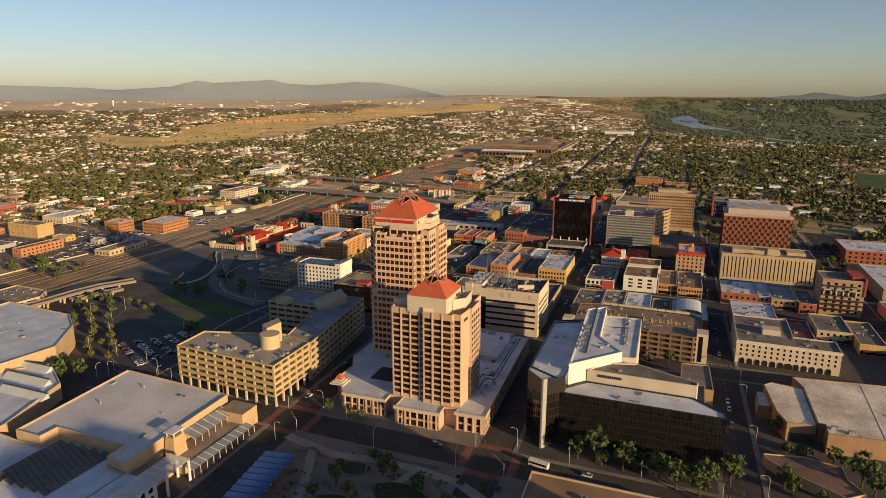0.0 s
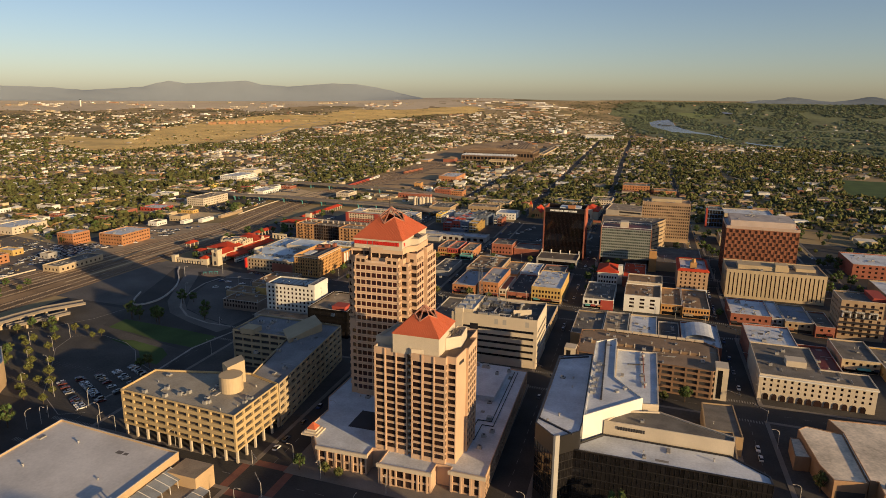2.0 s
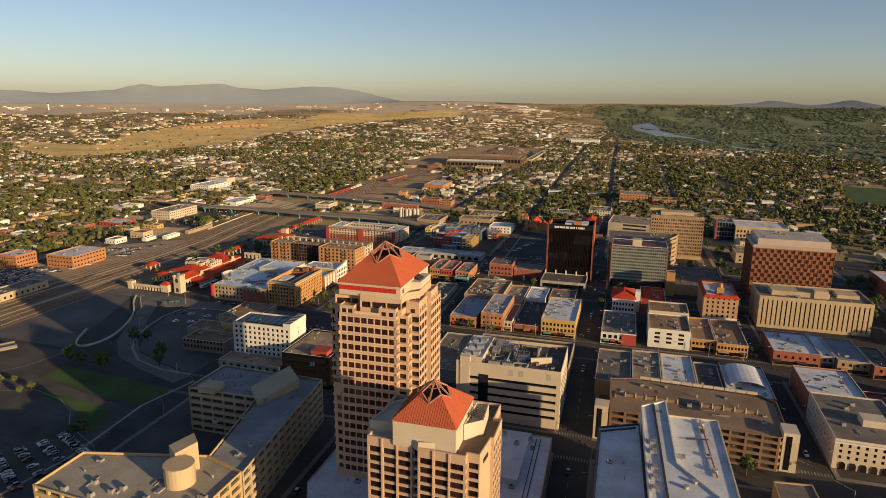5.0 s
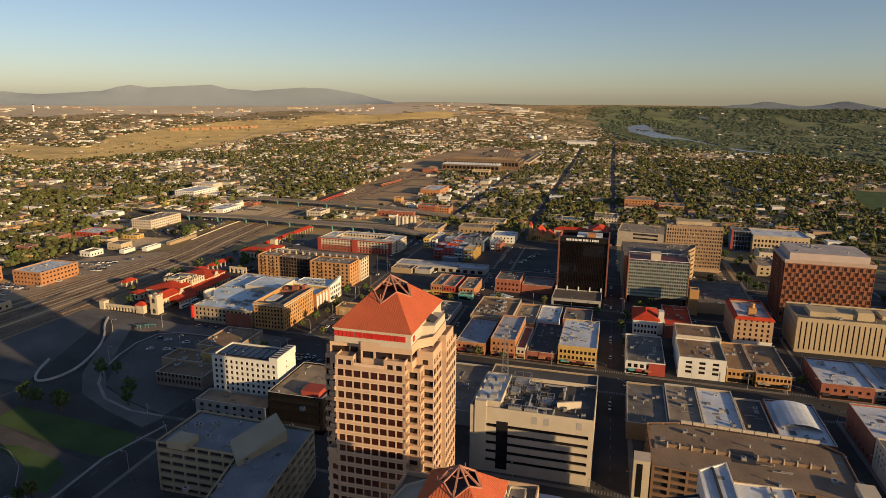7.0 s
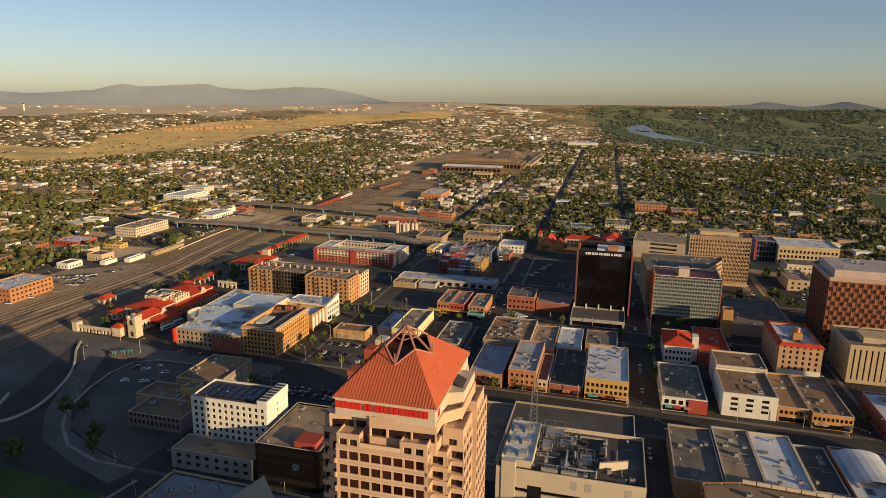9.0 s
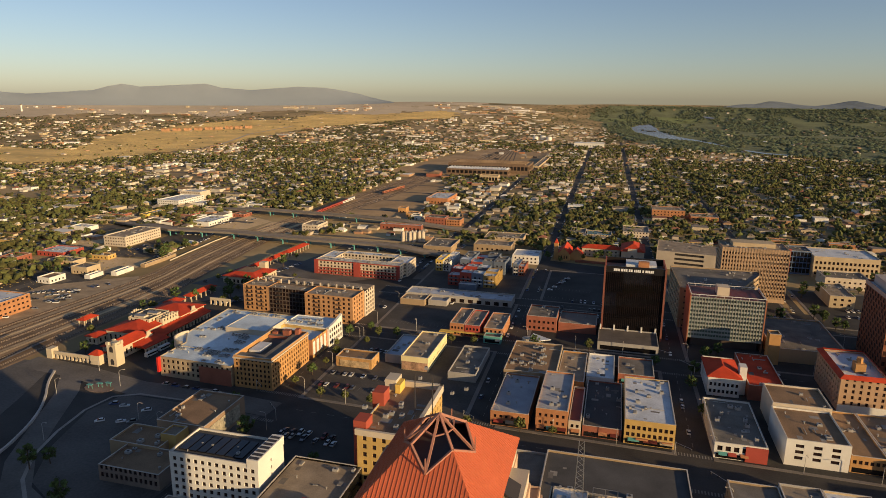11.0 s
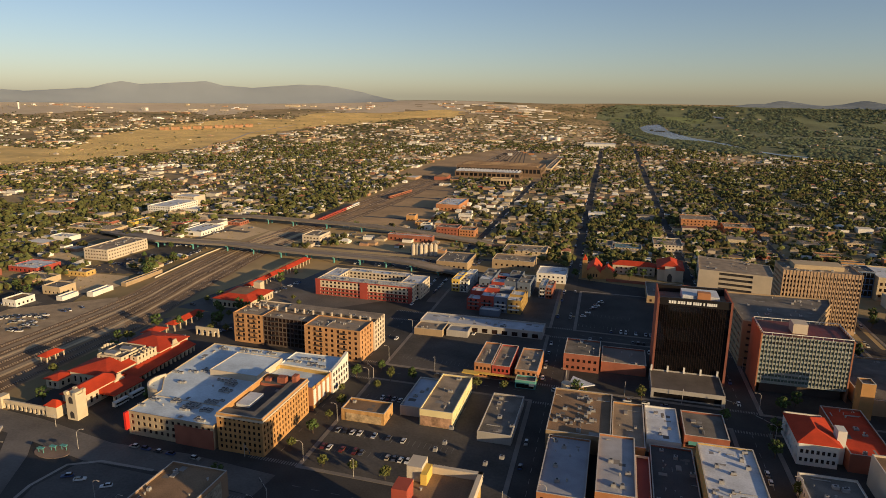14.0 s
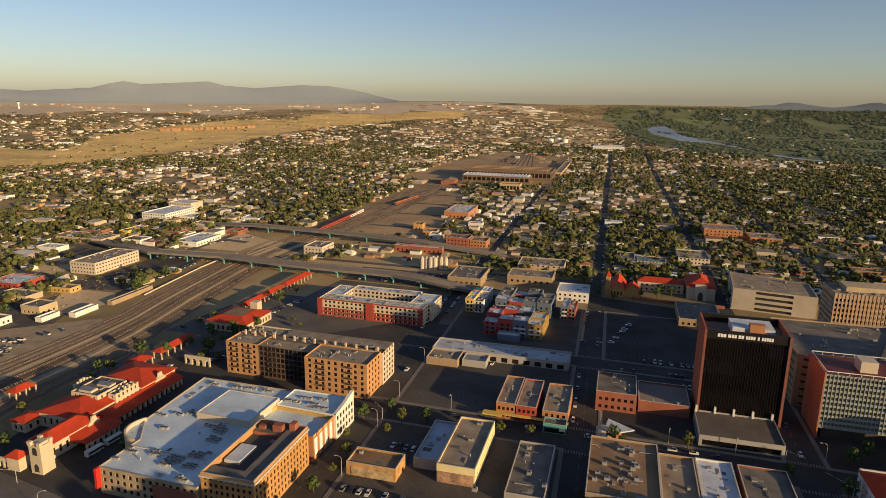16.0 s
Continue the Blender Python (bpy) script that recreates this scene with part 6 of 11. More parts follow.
SLATE_BLUE = mat("slate_blue_panel", (0.13, 0.16, 0.21), 0.8, 0.15, 0.12, 3)
OCHRE = mat("ochre_brown_stucco", (0.34, 0.22, 0.07), 0.85, 0.15, 0.12, 3)
cubes_apartments(-250, 768, 42, 33, 2, "red, white and ochre cube apartments round a court", [RED, RED, SLATE_BLUE, OCHRE, OCHRE])
cubes_apartments(-251, 815, 43, 36, 5, "slate blue cube apartments with dark roofs", [SLATE_BLUE, RED, SLATE_BLUE, SLATE_BLUE], 0.7)
cubes_apartments(-288.5, 812, 14, 36, 8, "orange and white cube apartment house", [YELLOW, WHITE])
cubes_apartments(-217, 810, 11, 22, 8, "grey and brown cube apartment house", [SLATE_BLUE, BRICK])
block("court_store", "low blue-grey store in the apartment court", "store", -258.5, -243.5, 741, 749, 5, SLATE_BLUE, WHITEROOF)

# ---------------- downtown: the bank slab and its neighbours ----------------
def bank_slab():
    e = thing("bank_tower", -116, 676, 0, RZ, "black glass bank tower with brick-red end walls", "skyscraper")
    x0, x1, y0, y1, h = -19, 19, -11, 16, 50.5
    g = Geo()
    g.box(x0, x1, y0, y1, 0, 46)
    part("glass_body", g, BLACKGLASS, e, "sheer black glass body")
    for k in range(29):
        g = Geo()
        x = x0 + 1.0 + k * (x1 - x0 - 2) / 28
        g.box(x - 0.1, x + 0.1, y0 - 0.2, y0 - 0.01, 5.5, 46)
        part("mullion", g, mat("dark_maroon_fin", (0.014, 0.006, 0.005), 0.6, spec=0.15) if k == 0 else bpy.data.materials["dark_maroon_fin"], e)
    for x, s in ((x0, -1), (x1, 1)):
        g = Geo()
        g.box(min(x, x + 0.9 * s), max(x, x + 0.9 * s), y0 - 0.5, y1 + 0.5, 0, h)
        part("end_wall", g, mat("brick_red_panel", (0.36, 0.10, 0.055), 0.8, 0.15), e, "brick-red end wall")
        g = Geo()
        g.box(min(x, x + 1.2 * s), max(x, x + 1.2 * s), y0 - 0.9, y0 - 0.5, 0, h)
        part("corner_fin", g, mat("dark_brick_fin", (0.22, 0.08, 0.055), 0.7), e)
    g = Geo()
    g.box(x0, x1, y0 - 0.4, y0 + 0.6, 46, h)
    g.box(x0, x1, y1 - 0.6, y1 + 0.4, 46, h)
    part("crown", g, mat("black_panel", (0.016, 0.014, 0.014), 0.4), e)
    x = -14
    for w in [1.5, 1.2, 1.6, 0.5, 1.8, 1.2, 1.3, 0.6, 1.3, 1.5, 0.6, 1.1, 1.1, 1.2, 1.2, 0.8, 1.1, 0.8, 1.1, 1.1, 1.1, 1.1, 1.1]:
        if w > 0.9:
            g = Geo()
            g.box(x, x + w * 0.8, y0 - 0.66, y0 - 0.41, 47.2, 48.9)
            part("sign_block", g, SIGNWHITE, e, "plain white sign block")
        x += w
    g = Geo()
    g.poly([(x0, y0, 46.2), (x1, y0, 46.2), (x1, y1, 46.2), (x0, y1, 46.2)])
    part("roof", g, GREYROOF, e)
    g = Geo()
    g.box(-6, 14, -3, 12, 46.2, 50.2)
    part("penthouse", g, WHITEROOF, e)
    g = Geo()
    g.box(2, 9, -4, 0, 46.2, 52.5)
    part("lift_house", g, RUST, e)
    p = thing("bank_hall", -117.5, 650.5, 0, RZ, "low white-edged banking hall at the foot of the black tower", "bank hall")
    g, ps = Geo(), []
    q = rect(-19, 19, -13, 14)
    for k in range(4):
        facade(g, ps, q[k], q[(k + 1) % 4], 0, 6.2, 1, 1, 35 if k % 2 == 0 else 22, 3.4, 0.4, 4, 1.6)
    parapet(g, q, 5.4, 6.2)
    # grey tone puts the shade on the white fascia into its colour
    part("wall", g, GREYC, p)
    r = Geo()
    r.poly([(x, y, 5.4) for x, y in q])
    part("roof", r, mat("taupe_roof", (0.12, 0.10, 0.085), 0.95, 0.3), p)
    add_panes(ps, p, BLACKGLASS)
    for k in range(5):
        g = Geo()
        g.box(-18 + 9 * k - 0.5, -18 + 9 * k + 0.5, 13, 14.2, 5.4, 9)
        part("pier", g, WHITE, p)


bank_slab()


def green_office():
    e = thing("glass_office", -57.2, 677, 0, RZ, "pale green glass office block with brick end walls", "office building")
    x0, x1, y0, y1, h = -22.5, 22.5, -13, 14, 36
    g, ps = Geo(), []
    q = rect(x0, x1, y0, y1)
    facade(g, ps, q[0], q[1], 6, 34.5, 26, 10, 1.5, 1.5, 7.6, 2.72, 0.25)
    facade(g, ps, q[2], q[3], 6, 34.5, 26, 10, 1.5, 1.5, 7.6, 2.72, 0.25)
    part("curtain_wall", g, mat("pale_green_spandrel", (0.31, 0.34, 0.29), 0.5, 0.1), e)
    add_panes(ps, e, GREENGLASS, 90)
    for x, s in ((x0, -1), (x1, 1)):
        g = Geo()
        g.box(min(x, x + 0.7 * s), max(x, x + 0.7 * s), y0 - 0.3, y1 + 0.3, 0, 35.2)
        part("end_wall", g, mat("orange_brick_panel", (0.36, 0.15, 0.08), 0.9, 0.15), e, "orange brick end wall")
    for k in range(27):
        g = Geo()
        x = x0 + k * (x1 - x0) / 26
        g.box(x - 0.09, x + 0.09, y0 - 0.22, y0 - 0.01, 6.5, 34.4)
        part("mullion", g, GREYC, e)
    g = Geo()
    g.box(x0 + 2, x1 - 2, y0 + 2, y1 - 2, 0, 6)
    part("ground_floor", g, mat("dark_ground_floor", (0.08, 0.06, 0.05), 0.5), e)
    g = Geo()
    g.poly([(x0, y0, 34.4), (x1, y0, 34.4), (x1, y1, 34.4), (x0, y1, 34.4)])
    part("roof", g, MAROON, e)
    g = Geo()
    for a, b in ((q[0], q[1]), (q[1], q[2]), (q[2], q[3]), (q[3], q[0])):
        g.beam((*a, 36), (*b, 36), 0.25)
        for t in np.linspace(0, 1, 10):
            g.beam((a[0] + (b[0] - a[0]) * t, a[1] + (b[1] - a[1]) * t, 34.3), (a[0] + (b[0] - a[0]) * t, a[1] + (b[1] - a[1]) * t, 36), 0.12)
    part("roof_rail", g, WHITE, e)
    g = Geo()
    g.box(-6, 1.5, -6, 3, 34.4, 40)
    part("lift_house", g, CREAM, e)


green_office()


def fin_tower():
    e = thing("county_tower", -23.5, 803, 0, RZ, "tan concrete office tower with tall vertical fins", "office building")
    x0, x1, y0, y1, h = -25, 25, -20, 8, 44
    g, ps = Geo(), []
    q = rect(x0, x1, y0, y1)
    for k in range(4):
        ln = math.hypot(q[(k + 1) % 4][0] - q[k][0], q[(k + 1) % 4][1] - q[k][1])
        facade(g, ps, q[k], q[(k + 1) % 4], 0, h, int(ln / 2.2), 11, 1.5, 1.9, 4.6, 3.4, 0.5)
    inner = parapet(g, q, h - 1, h)
    part("wall", g, mat("tan_fin_concrete", (0.45, 0.31, 0.19), 0.9, 0.14), e)
    r = Geo()
    r.poly([(x, y, h - 1) for x, y in inner])
    part("roof", r, TANROOF, e)
    roof_clutter(e, inner, h - 1, 0.03)
    add_panes(ps, e, GLASS, 80)
    for k in range(24):
        g = Geo()
        x = x0 + k * (x1 - x0) / 23
        g.box(x - 0.16, x + 0.16, y0 - 0.25, y0 - 0.01, 3, h)
        part("fin", g, bpy.data.materials["tan_fin_concrete"], e)
    g = Geo()
    g.box(-16, 16, -10, 5, h - 1, h + 2.2)
    part("penthouse", g, TAN, e)


fin_tower()


def checker_tower():
    e = thing("federal_building", 57.4, 671.8, 0, 0.3, "russet precast office tower with a checkered grid of recesses", "office building")
    x0, x1, y0, y1, h = -28.8, 28.8, -21.9, 21.9, 47.5
    g, ps = Geo(), []
    q = rect(x0, x1, y0, y1)
    for k in range(4):
        a, b = Vector(q[k]), Vector(q[(k + 1) % 4])
        ln = (b - a).length
        u = (b - a) / ln
        nrm = Vector((u.y, -u.x))
        cols, rows = int(ln / 2.4), 13
        for i in range(cols):
            for j in range(rows):
                z = 2 + j * 3.3
                p = a + u * ((i + 0.5) * ln / cols)
                if (i + j) % 2:
                    ps.append((p.x + nrm.x * 0.03, p.y + nrm.y * 0.03, z, math.atan2(u.y, u.x), ln / cols * 0.66, 2.7))
        facade(g, [], q[k], q[(k + 1) % 4], 0, h, cols, rows, ln / cols * 0.9, 3.0, 1.9, 3.3, 0.25)
        g.quad(*[(c.x - nrm.x * 0.25, c.y - nrm.y * 0.25, zz) for c, zz in ((a, 0), (b, 0), (b, h), (a, h))])
    inner = parapet(g, q, h - 1.2, h)
    part("wall", g, CHECK, e)
    add_panes(ps, e, mat("dark_recess", (0.045, 0.022, 0.018), 0.8, spec=0.1), 110, "recess_panel")
    r = Geo()
    r.poly([(x, y, h - 1.2) for x, y in inner])
    part("roof", r, WHITEROOF, e)
    g = Geo()
    g.box(-29.1, 29.1, -22.2, -21.8, h - 2.4, h + 0.1)
    g.box(-29.1, 29.1, 21.8, 22.2, h - 2.4, h + 0.1)
    g.box(-29.1, -28.7, -21.8, 21.8, h - 2.4, h + 0.1)
    g.box(28.7, 29.1, -21.8, 21.8, h - 2.4, h + 0.1)
    part("parapet_band", g, mat("pale_pink_band", (0.46, 0.34, 0.27), 0.8, 0.1), e)
    g = Geo()
    g.prism(rect(-25.6, 25.6, -18.6, 18.6), h - 1.2, h + 4.6)
    part("penthouse", g, mat("pale_pink_panel", (0.52, 0.42, 0.36), 0.8, 0.1), e)
    g = Geo()
    g.poly([(x, y, h + 4.62) for x, y in rect(-25.2, 25.2, -18.2, 18.2)])
    part("penthouse_roof", g, mat("pink_grey_roof", (0.42, 0.37, 0.34), 0.9, 0.25), e)
    roof_clutter(e, rect(-24, 24, -17, 17), h + 4.6, 0.012)


checker_tower()


def striped_building():
    e = thing("striped_office", 62.5, 606.5, 0, 1.2, "tan slab office with narrow vertical window strips", "office building")
    q = rect(-35.7, 35.7, -17.8, 17.8)
    g, ps = Geo(), []
    for k in range(4):
        ln = math.hypot(q[(k + 1) % 4][0] - q[k][0], q[(k + 1) % 4][1] - q[k][1])
        facade(g, ps, q[k], q[(k + 1) % 4], 0, 23.6, int(ln / 3.0), 1, 0.85, 18.6, 2.4, 3.3, 0.6)
    inner = parapet(g, q, 22.6, 23.6)
    part("wall", g, TAN, e)
    r = Geo()
    r.poly([(x, y, 22.6) for x, y in inner])
    part("roof", r, GREYROOF, e)
    roof_clutter(e, inner, 22.6, 0.02)
    add_panes(ps, e, GLASS, 100)
    for x0, x1, y0, y1, h in ((-27, 10, -10, 4, 26), (0, 9, -11, -2, 28), (16, 30, -5, 8, 25)):
        g = Geo()
        g.prism(rect(x0, x1, y0, y1), 22.6, h)
        part("penthouse", g, TAN, e)


striped_building()


def arch_hotel():
    e = thing("arcaded_hotel", 58.5, 424, 0, RZ - 1, "cream stucco hotel with an arcaded ground floor", "hotel")
    q = [(-27, -25), (27.5, -26), (27.5, -8), (5, -8), (5, 24), (-27, 24)]
    g, ps = Geo(), []
    for k in range(6):
        ln = math.hypot(q[(k + 1) % 6][0] - q[k][0], q[(k + 1) % 6][1] - q[k][1])
        facade(g, ps, q[k], q[(k + 1) % 6], 0, 14.5, int(ln / 3.3), 3, 1.15, 1.5, 5.2, 2.75, 0.3)
    inner = parapet(g, q, 13.7, 14.5)
    part("wall", g, CREAM, e)
    r = Geo()
    r.poly([(x, y, 13.7) for x, y in inner])
    part("roof", r, GREYROOF, e)
    roof_clutter(e, inner, 13.7, 0.03)
    add_panes(ps, e, GLASS, 80)
    for x in [-23 + 4.1 * k for k in range(12)]:
        g = Geo()
        y = -25.35 - (x + 27) * 1 / 54.5
        w = 1.25 if abs(x - 1.6) > 2 else 1.9
        g.poly([(x - w, y, 0.3), (x + w, y, 0.3), (x + w, y, 2.4), (x + w * 0.8, y, 3.2), (x + w * 0.35, y, 3.75), (x, y, 3.9), (x - w * 0.35, y, 3.75), (x - w * 0.8, y, 3.2), (x - w, y, 2.4)])
        part("arched_window", g, GLASS, e)
    g = Geo()
    g.box(-27.4, 28, -26.6, -24.6, 13.0, 13.6)
    part("cornice", g, WHITE, e)
    g = Geo()
    g.box(-12, -2, -8, 0, 13.7, 17)
    part("roof_house", g, CREAM, e)


arch_hotel()


def telephone_building():
    """The black glass office with its white folded roofs."""
    e = thing("telephone_offices", -30, 312, 0, 0, "black glass office complex with folded white roofs", "office building")
    o = (-30, 312)

    def mass(pts, z1, wall, name, glazed=(), z0=0.0, roof=WHITEROOF, tops=None):
        q = [(x - o[0], y - o[1]) for x, y in pts]
        g, ps = Geo(), []
        for k in range(len(q)):
            a, b = q[k], q[(k + 1) % len(q)]
            ln = math.hypot(b[0] - a[0], b[1] - a[1])
            if k in glazed:
                facade(g, ps, a, b, z0, z1, int(ln / 1.6), 6, 1.5, 3.3, 4.0, 3.65, 0.12)
            else:
                facade(g, ps, a, b, z0, z1, 0, 0, 0, 0, 0, 0)
        inner = parapet(g, q, z1 - 0.6, z1, 0.5)
        w = part(name, g, wall, e)
        r = Geo()
        r.poly([(x, y, z1 - 0.6) for x, y in inner])
        part("roof", r, roof, w, "white membrane roof")
        roof_clutter(w, inner, z1 - 0.6, 0.012)
        add_panes(ps, w, BLACKGLASS, 60)
        return w

    blackwall = mat("black_mullion_wall", (0.022, 0.02, 0.02), 0.35, 0.2, spec=0.5)
    mass([(-52, 268), (21, 268.5), (20.5, 274), (8, 284), (-38.5, 284)], 26, blackwall, "front_wing", (0, 1, 2, 4))
    mass([(-39, 284.5), (9, 284.5), (9.5, 288.5), (-18, 300), (-32, 296)], 31.5, CREAM, "signed_wing", roof=GREYROOF)
    mass([(-54.5, 261.5), (-46.5, 270), (-46.5, 277), (-51, 349), (-66.5, 341), (-64, 271)], 33, blackwall, "west_wing", (0, 1, 4, 5))
    # white wall given a grey colour that carries its shade
    g = Geo()
    g.prism([(a - o[0], b - o[1]) for a, b in ((-55.2, 261), (-54.4, 260.8), (-53.0, 262.3), (-53.8, 262.9))], 0, 34.0)
    part("white_fin", g, GREYC, e, "tall white end wall, greyed for its shade")
    mass([(-46.4, 277), (-25.2, 301), (-38, 318), (-41, 367), (-50.8, 359)], 36, WHITE, "wedge_wing")
    mass([(-25, 301.6), (-18.7, 303), (-21, 361.5), (-40.4, 360), (-38, 318.6)], 33, CREAM, "east_wing")
    mass([(2.5, 332), (18.5, 332), (16.5, 365), (2, 363)], 9.5, TAN2, "low_wing", roof=GREYROOF)
    mass([(-18, 300.5), (9.6, 289), (14, 300), (14, 331), (-18, 331)], 12, TAN2, "service_wing", roof=GREYROOF)
    g = bars(Geo(), -4, 28.6, [1.3, 1.0, 1.0, 1.0, 1.0, 1.0, 0.9, 1.1, 0.6, 1.0, 1.0], 1.3, -27.52)
    part("sign", g, DARK, e, "plain dark sign blocks")
    g = Geo()
    g.beam((-16.0, 50, 35.75), (-11.5, -18, 35.75), 0.45)
    part("roof_gutter", g, DARK, e, "long dark roof gutter")
    for k in range(5):
        y = -12 + 6.5 * k + (4 if k > 2 else 0)
        x = -15.4 - (y + 18) * 0.02
        q = part("plant_frame", Geo(), STEEL, e)
        g = Geo()
        for a in (-1.5, 1.5):
            for b in (-1.7, 1.7):
                g.beam((x + a, y + b, 35.4), (x + a, y + b, 37.0), 0.08)
            g.beam((x + a, y - 1.7, 37.0), (x + a, y + 1.7, 37.0), 0.08)
        for b in (-1.7, 0, 1.7):
            g.beam((x - 1.5, y + b, 37.0), (x + 1.5, y + b, 37.0), 0.08)
        q.data = g.data("plant_frame", STEEL)
        g = Geo()
        g.box(x - 1.1, x + 1.1, y - 1.3, y + 1.3, 35.4, 36.5)
        part("cooling_coil", g, HVAC, q)
    for pts in ([(5, 6), (2, 48)], [(-4, 30), (4, 32)]):
        g = Geo()
        g.beam((*pts[0], 32.9), (*pts[1], 32.9), 0.28)
        part("roof_pipe", g, BRICK if pts[0][0] > 0 else DARK, e)
    for x, y in ((4.6, 10), (2.4, 44), (-6, -8), (-3, -4)):
        g = Geo()
        g.prism([(x + 1.0 * math.cos(t), y + 1.0 * math.sin(t)) for t in np.linspace(0, 5.4, 8)], 32.4 if x > 0 else 35.4, 33.6 if x > 0 else 36.3)
        part("roof_fan", g, HVAC, e)
    g = Geo()
    for a, b in (((-33.5, -36.5), (-19, -45)), ((-33.5, -36.5), (-35.5, 26)), ((-35.5, 26), (-22.5, 33))):
        g.beam((*a, 32.7), (*b, 32.7), 0.4)
    part("edge_gutter", g, DARK, e, "dark gutter inside the roof edge")


telephone_building()

# ---------------- downtown: Central Avenue shops and hotels ----------------
ST = (6, 2, 1.3, 1.7, 1.2, 3.6)
block("supply_store", "flat brown-roofed store covered in rooftop units", "store", -185, -155.5, 567, 614, 9.5, TAN2, BROWNROOF, E=(8, 1, 2, 2, 5, 3))
block("shop_building", "rust-orange shop with a grey-blue roof", "shop", -182, -163, 519, 566, 8, RUST, mat("blue_grey_roof", (0.34, 0.35, 0.38), 0.9, 0.2), N=(6, 2, 1.3, 1.6, 0.8, 3.6))
block("shop_building", "orange three-storey shop with white-trimmed windows", "shop", -159.5, -144, 519.5, 566, 12.4, RUST, mat("grey_blue_roof", (0.38, 0.38, 0.39), 0.9, 0.2), N=(5, 3, 1.3, 1.6, 0.9, 3.7))
block("tavern", "narrow cream shopfront with a maroon roof", "shop", -143.5, -137.5, 520.5, 560, 7.6, CREAM, MAROON, N=(2, 2, 1.4, 1.7, 0.8, 3.3))
block("shop_row", "low dark-roofed shops with coloured awnings", "shop", -137, -118.5, 521, 575, 6, BRICK, DARKROOF, N=(6, 1, 1.8, 2.4, 0.6, 3))
block("shop_building", "low tan shop behind the avenue", "shop", -155, -140, 568, 612, 7, ORANGE, TANROOF)
block("shop_building", "grey-white roofed shops on the cross street", "shop", -139.5, -124, 578, 614, 6.5, WHITE, WHITEROOF, E=ST)
block("shop_building", "faded brick garage on the cross street", "shop", -122, -102, 588, 614, 6.5, BRICK, GREYROOF, N=(5, 1, 2, 2.2, 1, 3))
yb = block("theatre_hall", "yellow brick theatre with paired windows and a white roof", "theatre", -117.5, -94.5, 520.5, 571, 12.6, YELLOWB, WHITEROOF, N=(9, 2, 1.5, 2.0, 4.2, 3.6), W=(8, 1, 1, 1.4, 7, 3), par=0.7)
g = Geo()
g.box(-6, -0.5, -26.3, -25.2, 3.0, 3.8)
g.box(5.5, 10.5, -26.3, -25.2, 2.6, 3.4)
part("awning", g, RUST, yb, "orange street awning")
gr = block("shop_building", "grey-roofed corner shop with white and red storefront", "shop", -77.5, -55, 519.8, 567, 8, WHITE, GREYROOF, N=(6, 1, 2.2, 2.4, 4.0, 3), E=(14, 1, 1.6, 2, 4, 3))
g = Geo()
g.box(2, 11.3, -24.2, -23.6, 0, 7.5)
part("red_front", g, RED, gr, "red panelled storefront")
block("white_cube_building", "plain white stucco block with a brown roof", "office building", -47.5, -21.5, 523, 556, 13, WHITE, BROWNROOF, N=(3, 3, 3.4, 1.6, 3.4, 2.9))
block("roof_annex", "brown-roofed annex with a lit tan wall", "annex", -47.5, -21, 556.5, 580, 14.5, CREAM, BROWNROOF)
block("brick_row", "orange brick storefront row with cornice", "shop", -21, -6.5, 524.5, 569, 8.4, ORANGE, BROWNROOF, N=(6, 2, 1.5, 1.8, 1, 3.5))
block("brick_row", "long orange brick corner store with cornice", "shop", -6, 12.5, 522, 570, 8.2, ORANGE, BROWNROOF, N=(9, 2, 1.3, 1.8, 1, 3.5), E=(10, 1, 1.4, 1.8, 4, 3))


def hip(e, x0, x1, y0, y1, z, rise, over=0.8, name="roof", material=TILE, label=""):
    """A hipped tile roof with a thickness at its eaves."""
    x0, x1, y0, y1 = x0 - over, x1 + over, y0 - over, y1 + over
    w, d = x1 - x0, y1 - y0
    k = min(w, d) / 2
    r0, r1 = ((x0 + k, (y0 + y1) / 2), (x1 - k, (y0 + y1) / 2)) if w >= d else (((x0 + x1) / 2, y0 + k), ((x0 + x1) / 2, y1 - k))
    g = Geo()
    a, b, c, d_ = (x0, y0, z), (x1, y0, z), (x1, y1, z), (x0, y1, z)
    p, q = (*r0, z + rise), (*r1, z + rise)
    if w >= d:
        for f in ((a, b, q, p), (c, d_, p, q), (b, c, q), (d_, a, p)):
            g.poly(f)
    else:
        for f in ((b, c, q, p), (d_, a, p, q), (a, b, p), (c, d_, q)):
            g.poly(f)
    g.prism(rect(x0, x1, y0, y1), z - 0.3, z, cap=False, floor=True)
    return part(name, g, material, e, label)


rr = block("mission_house", "white stucco house with a red hipped tile roof", "house", -74, -57.5, 588, 618, 11.5, WHITE, GREYROOF, N=(7, 2, 1.3, 2.0, 2, 4), E=(7, 2, 1.2, 1.9, 2, 4))
hip(rr, -8.2, 8.2, -15, 12, 11.6, 3.6, 1.0)
g = Geo()
g.box(8.3, 12, -10, -4, 0, 16.5)
part("chimney_tower", g, WHITE, rr)
block("tile_wing", "long low wing with red tile roof and skylights", "annex", -53.5, -35, 588, 636, 9, BRICK, TILE)
tl = block("tile_hotel", "eight-storey buff brick hotel with a red tile cornice", "hotel", -10, 13.5, 588.5, 631, 18.8, mat("buff_brick", (0.43, 0.28, 0.17), 0.9, 0.15), WHITEROOF, N=(6, 5, 1.3, 1.9, 4.2, 3.3), E=(11, 6, 1.2, 1.7, 2, 3.2))
g = Geo()
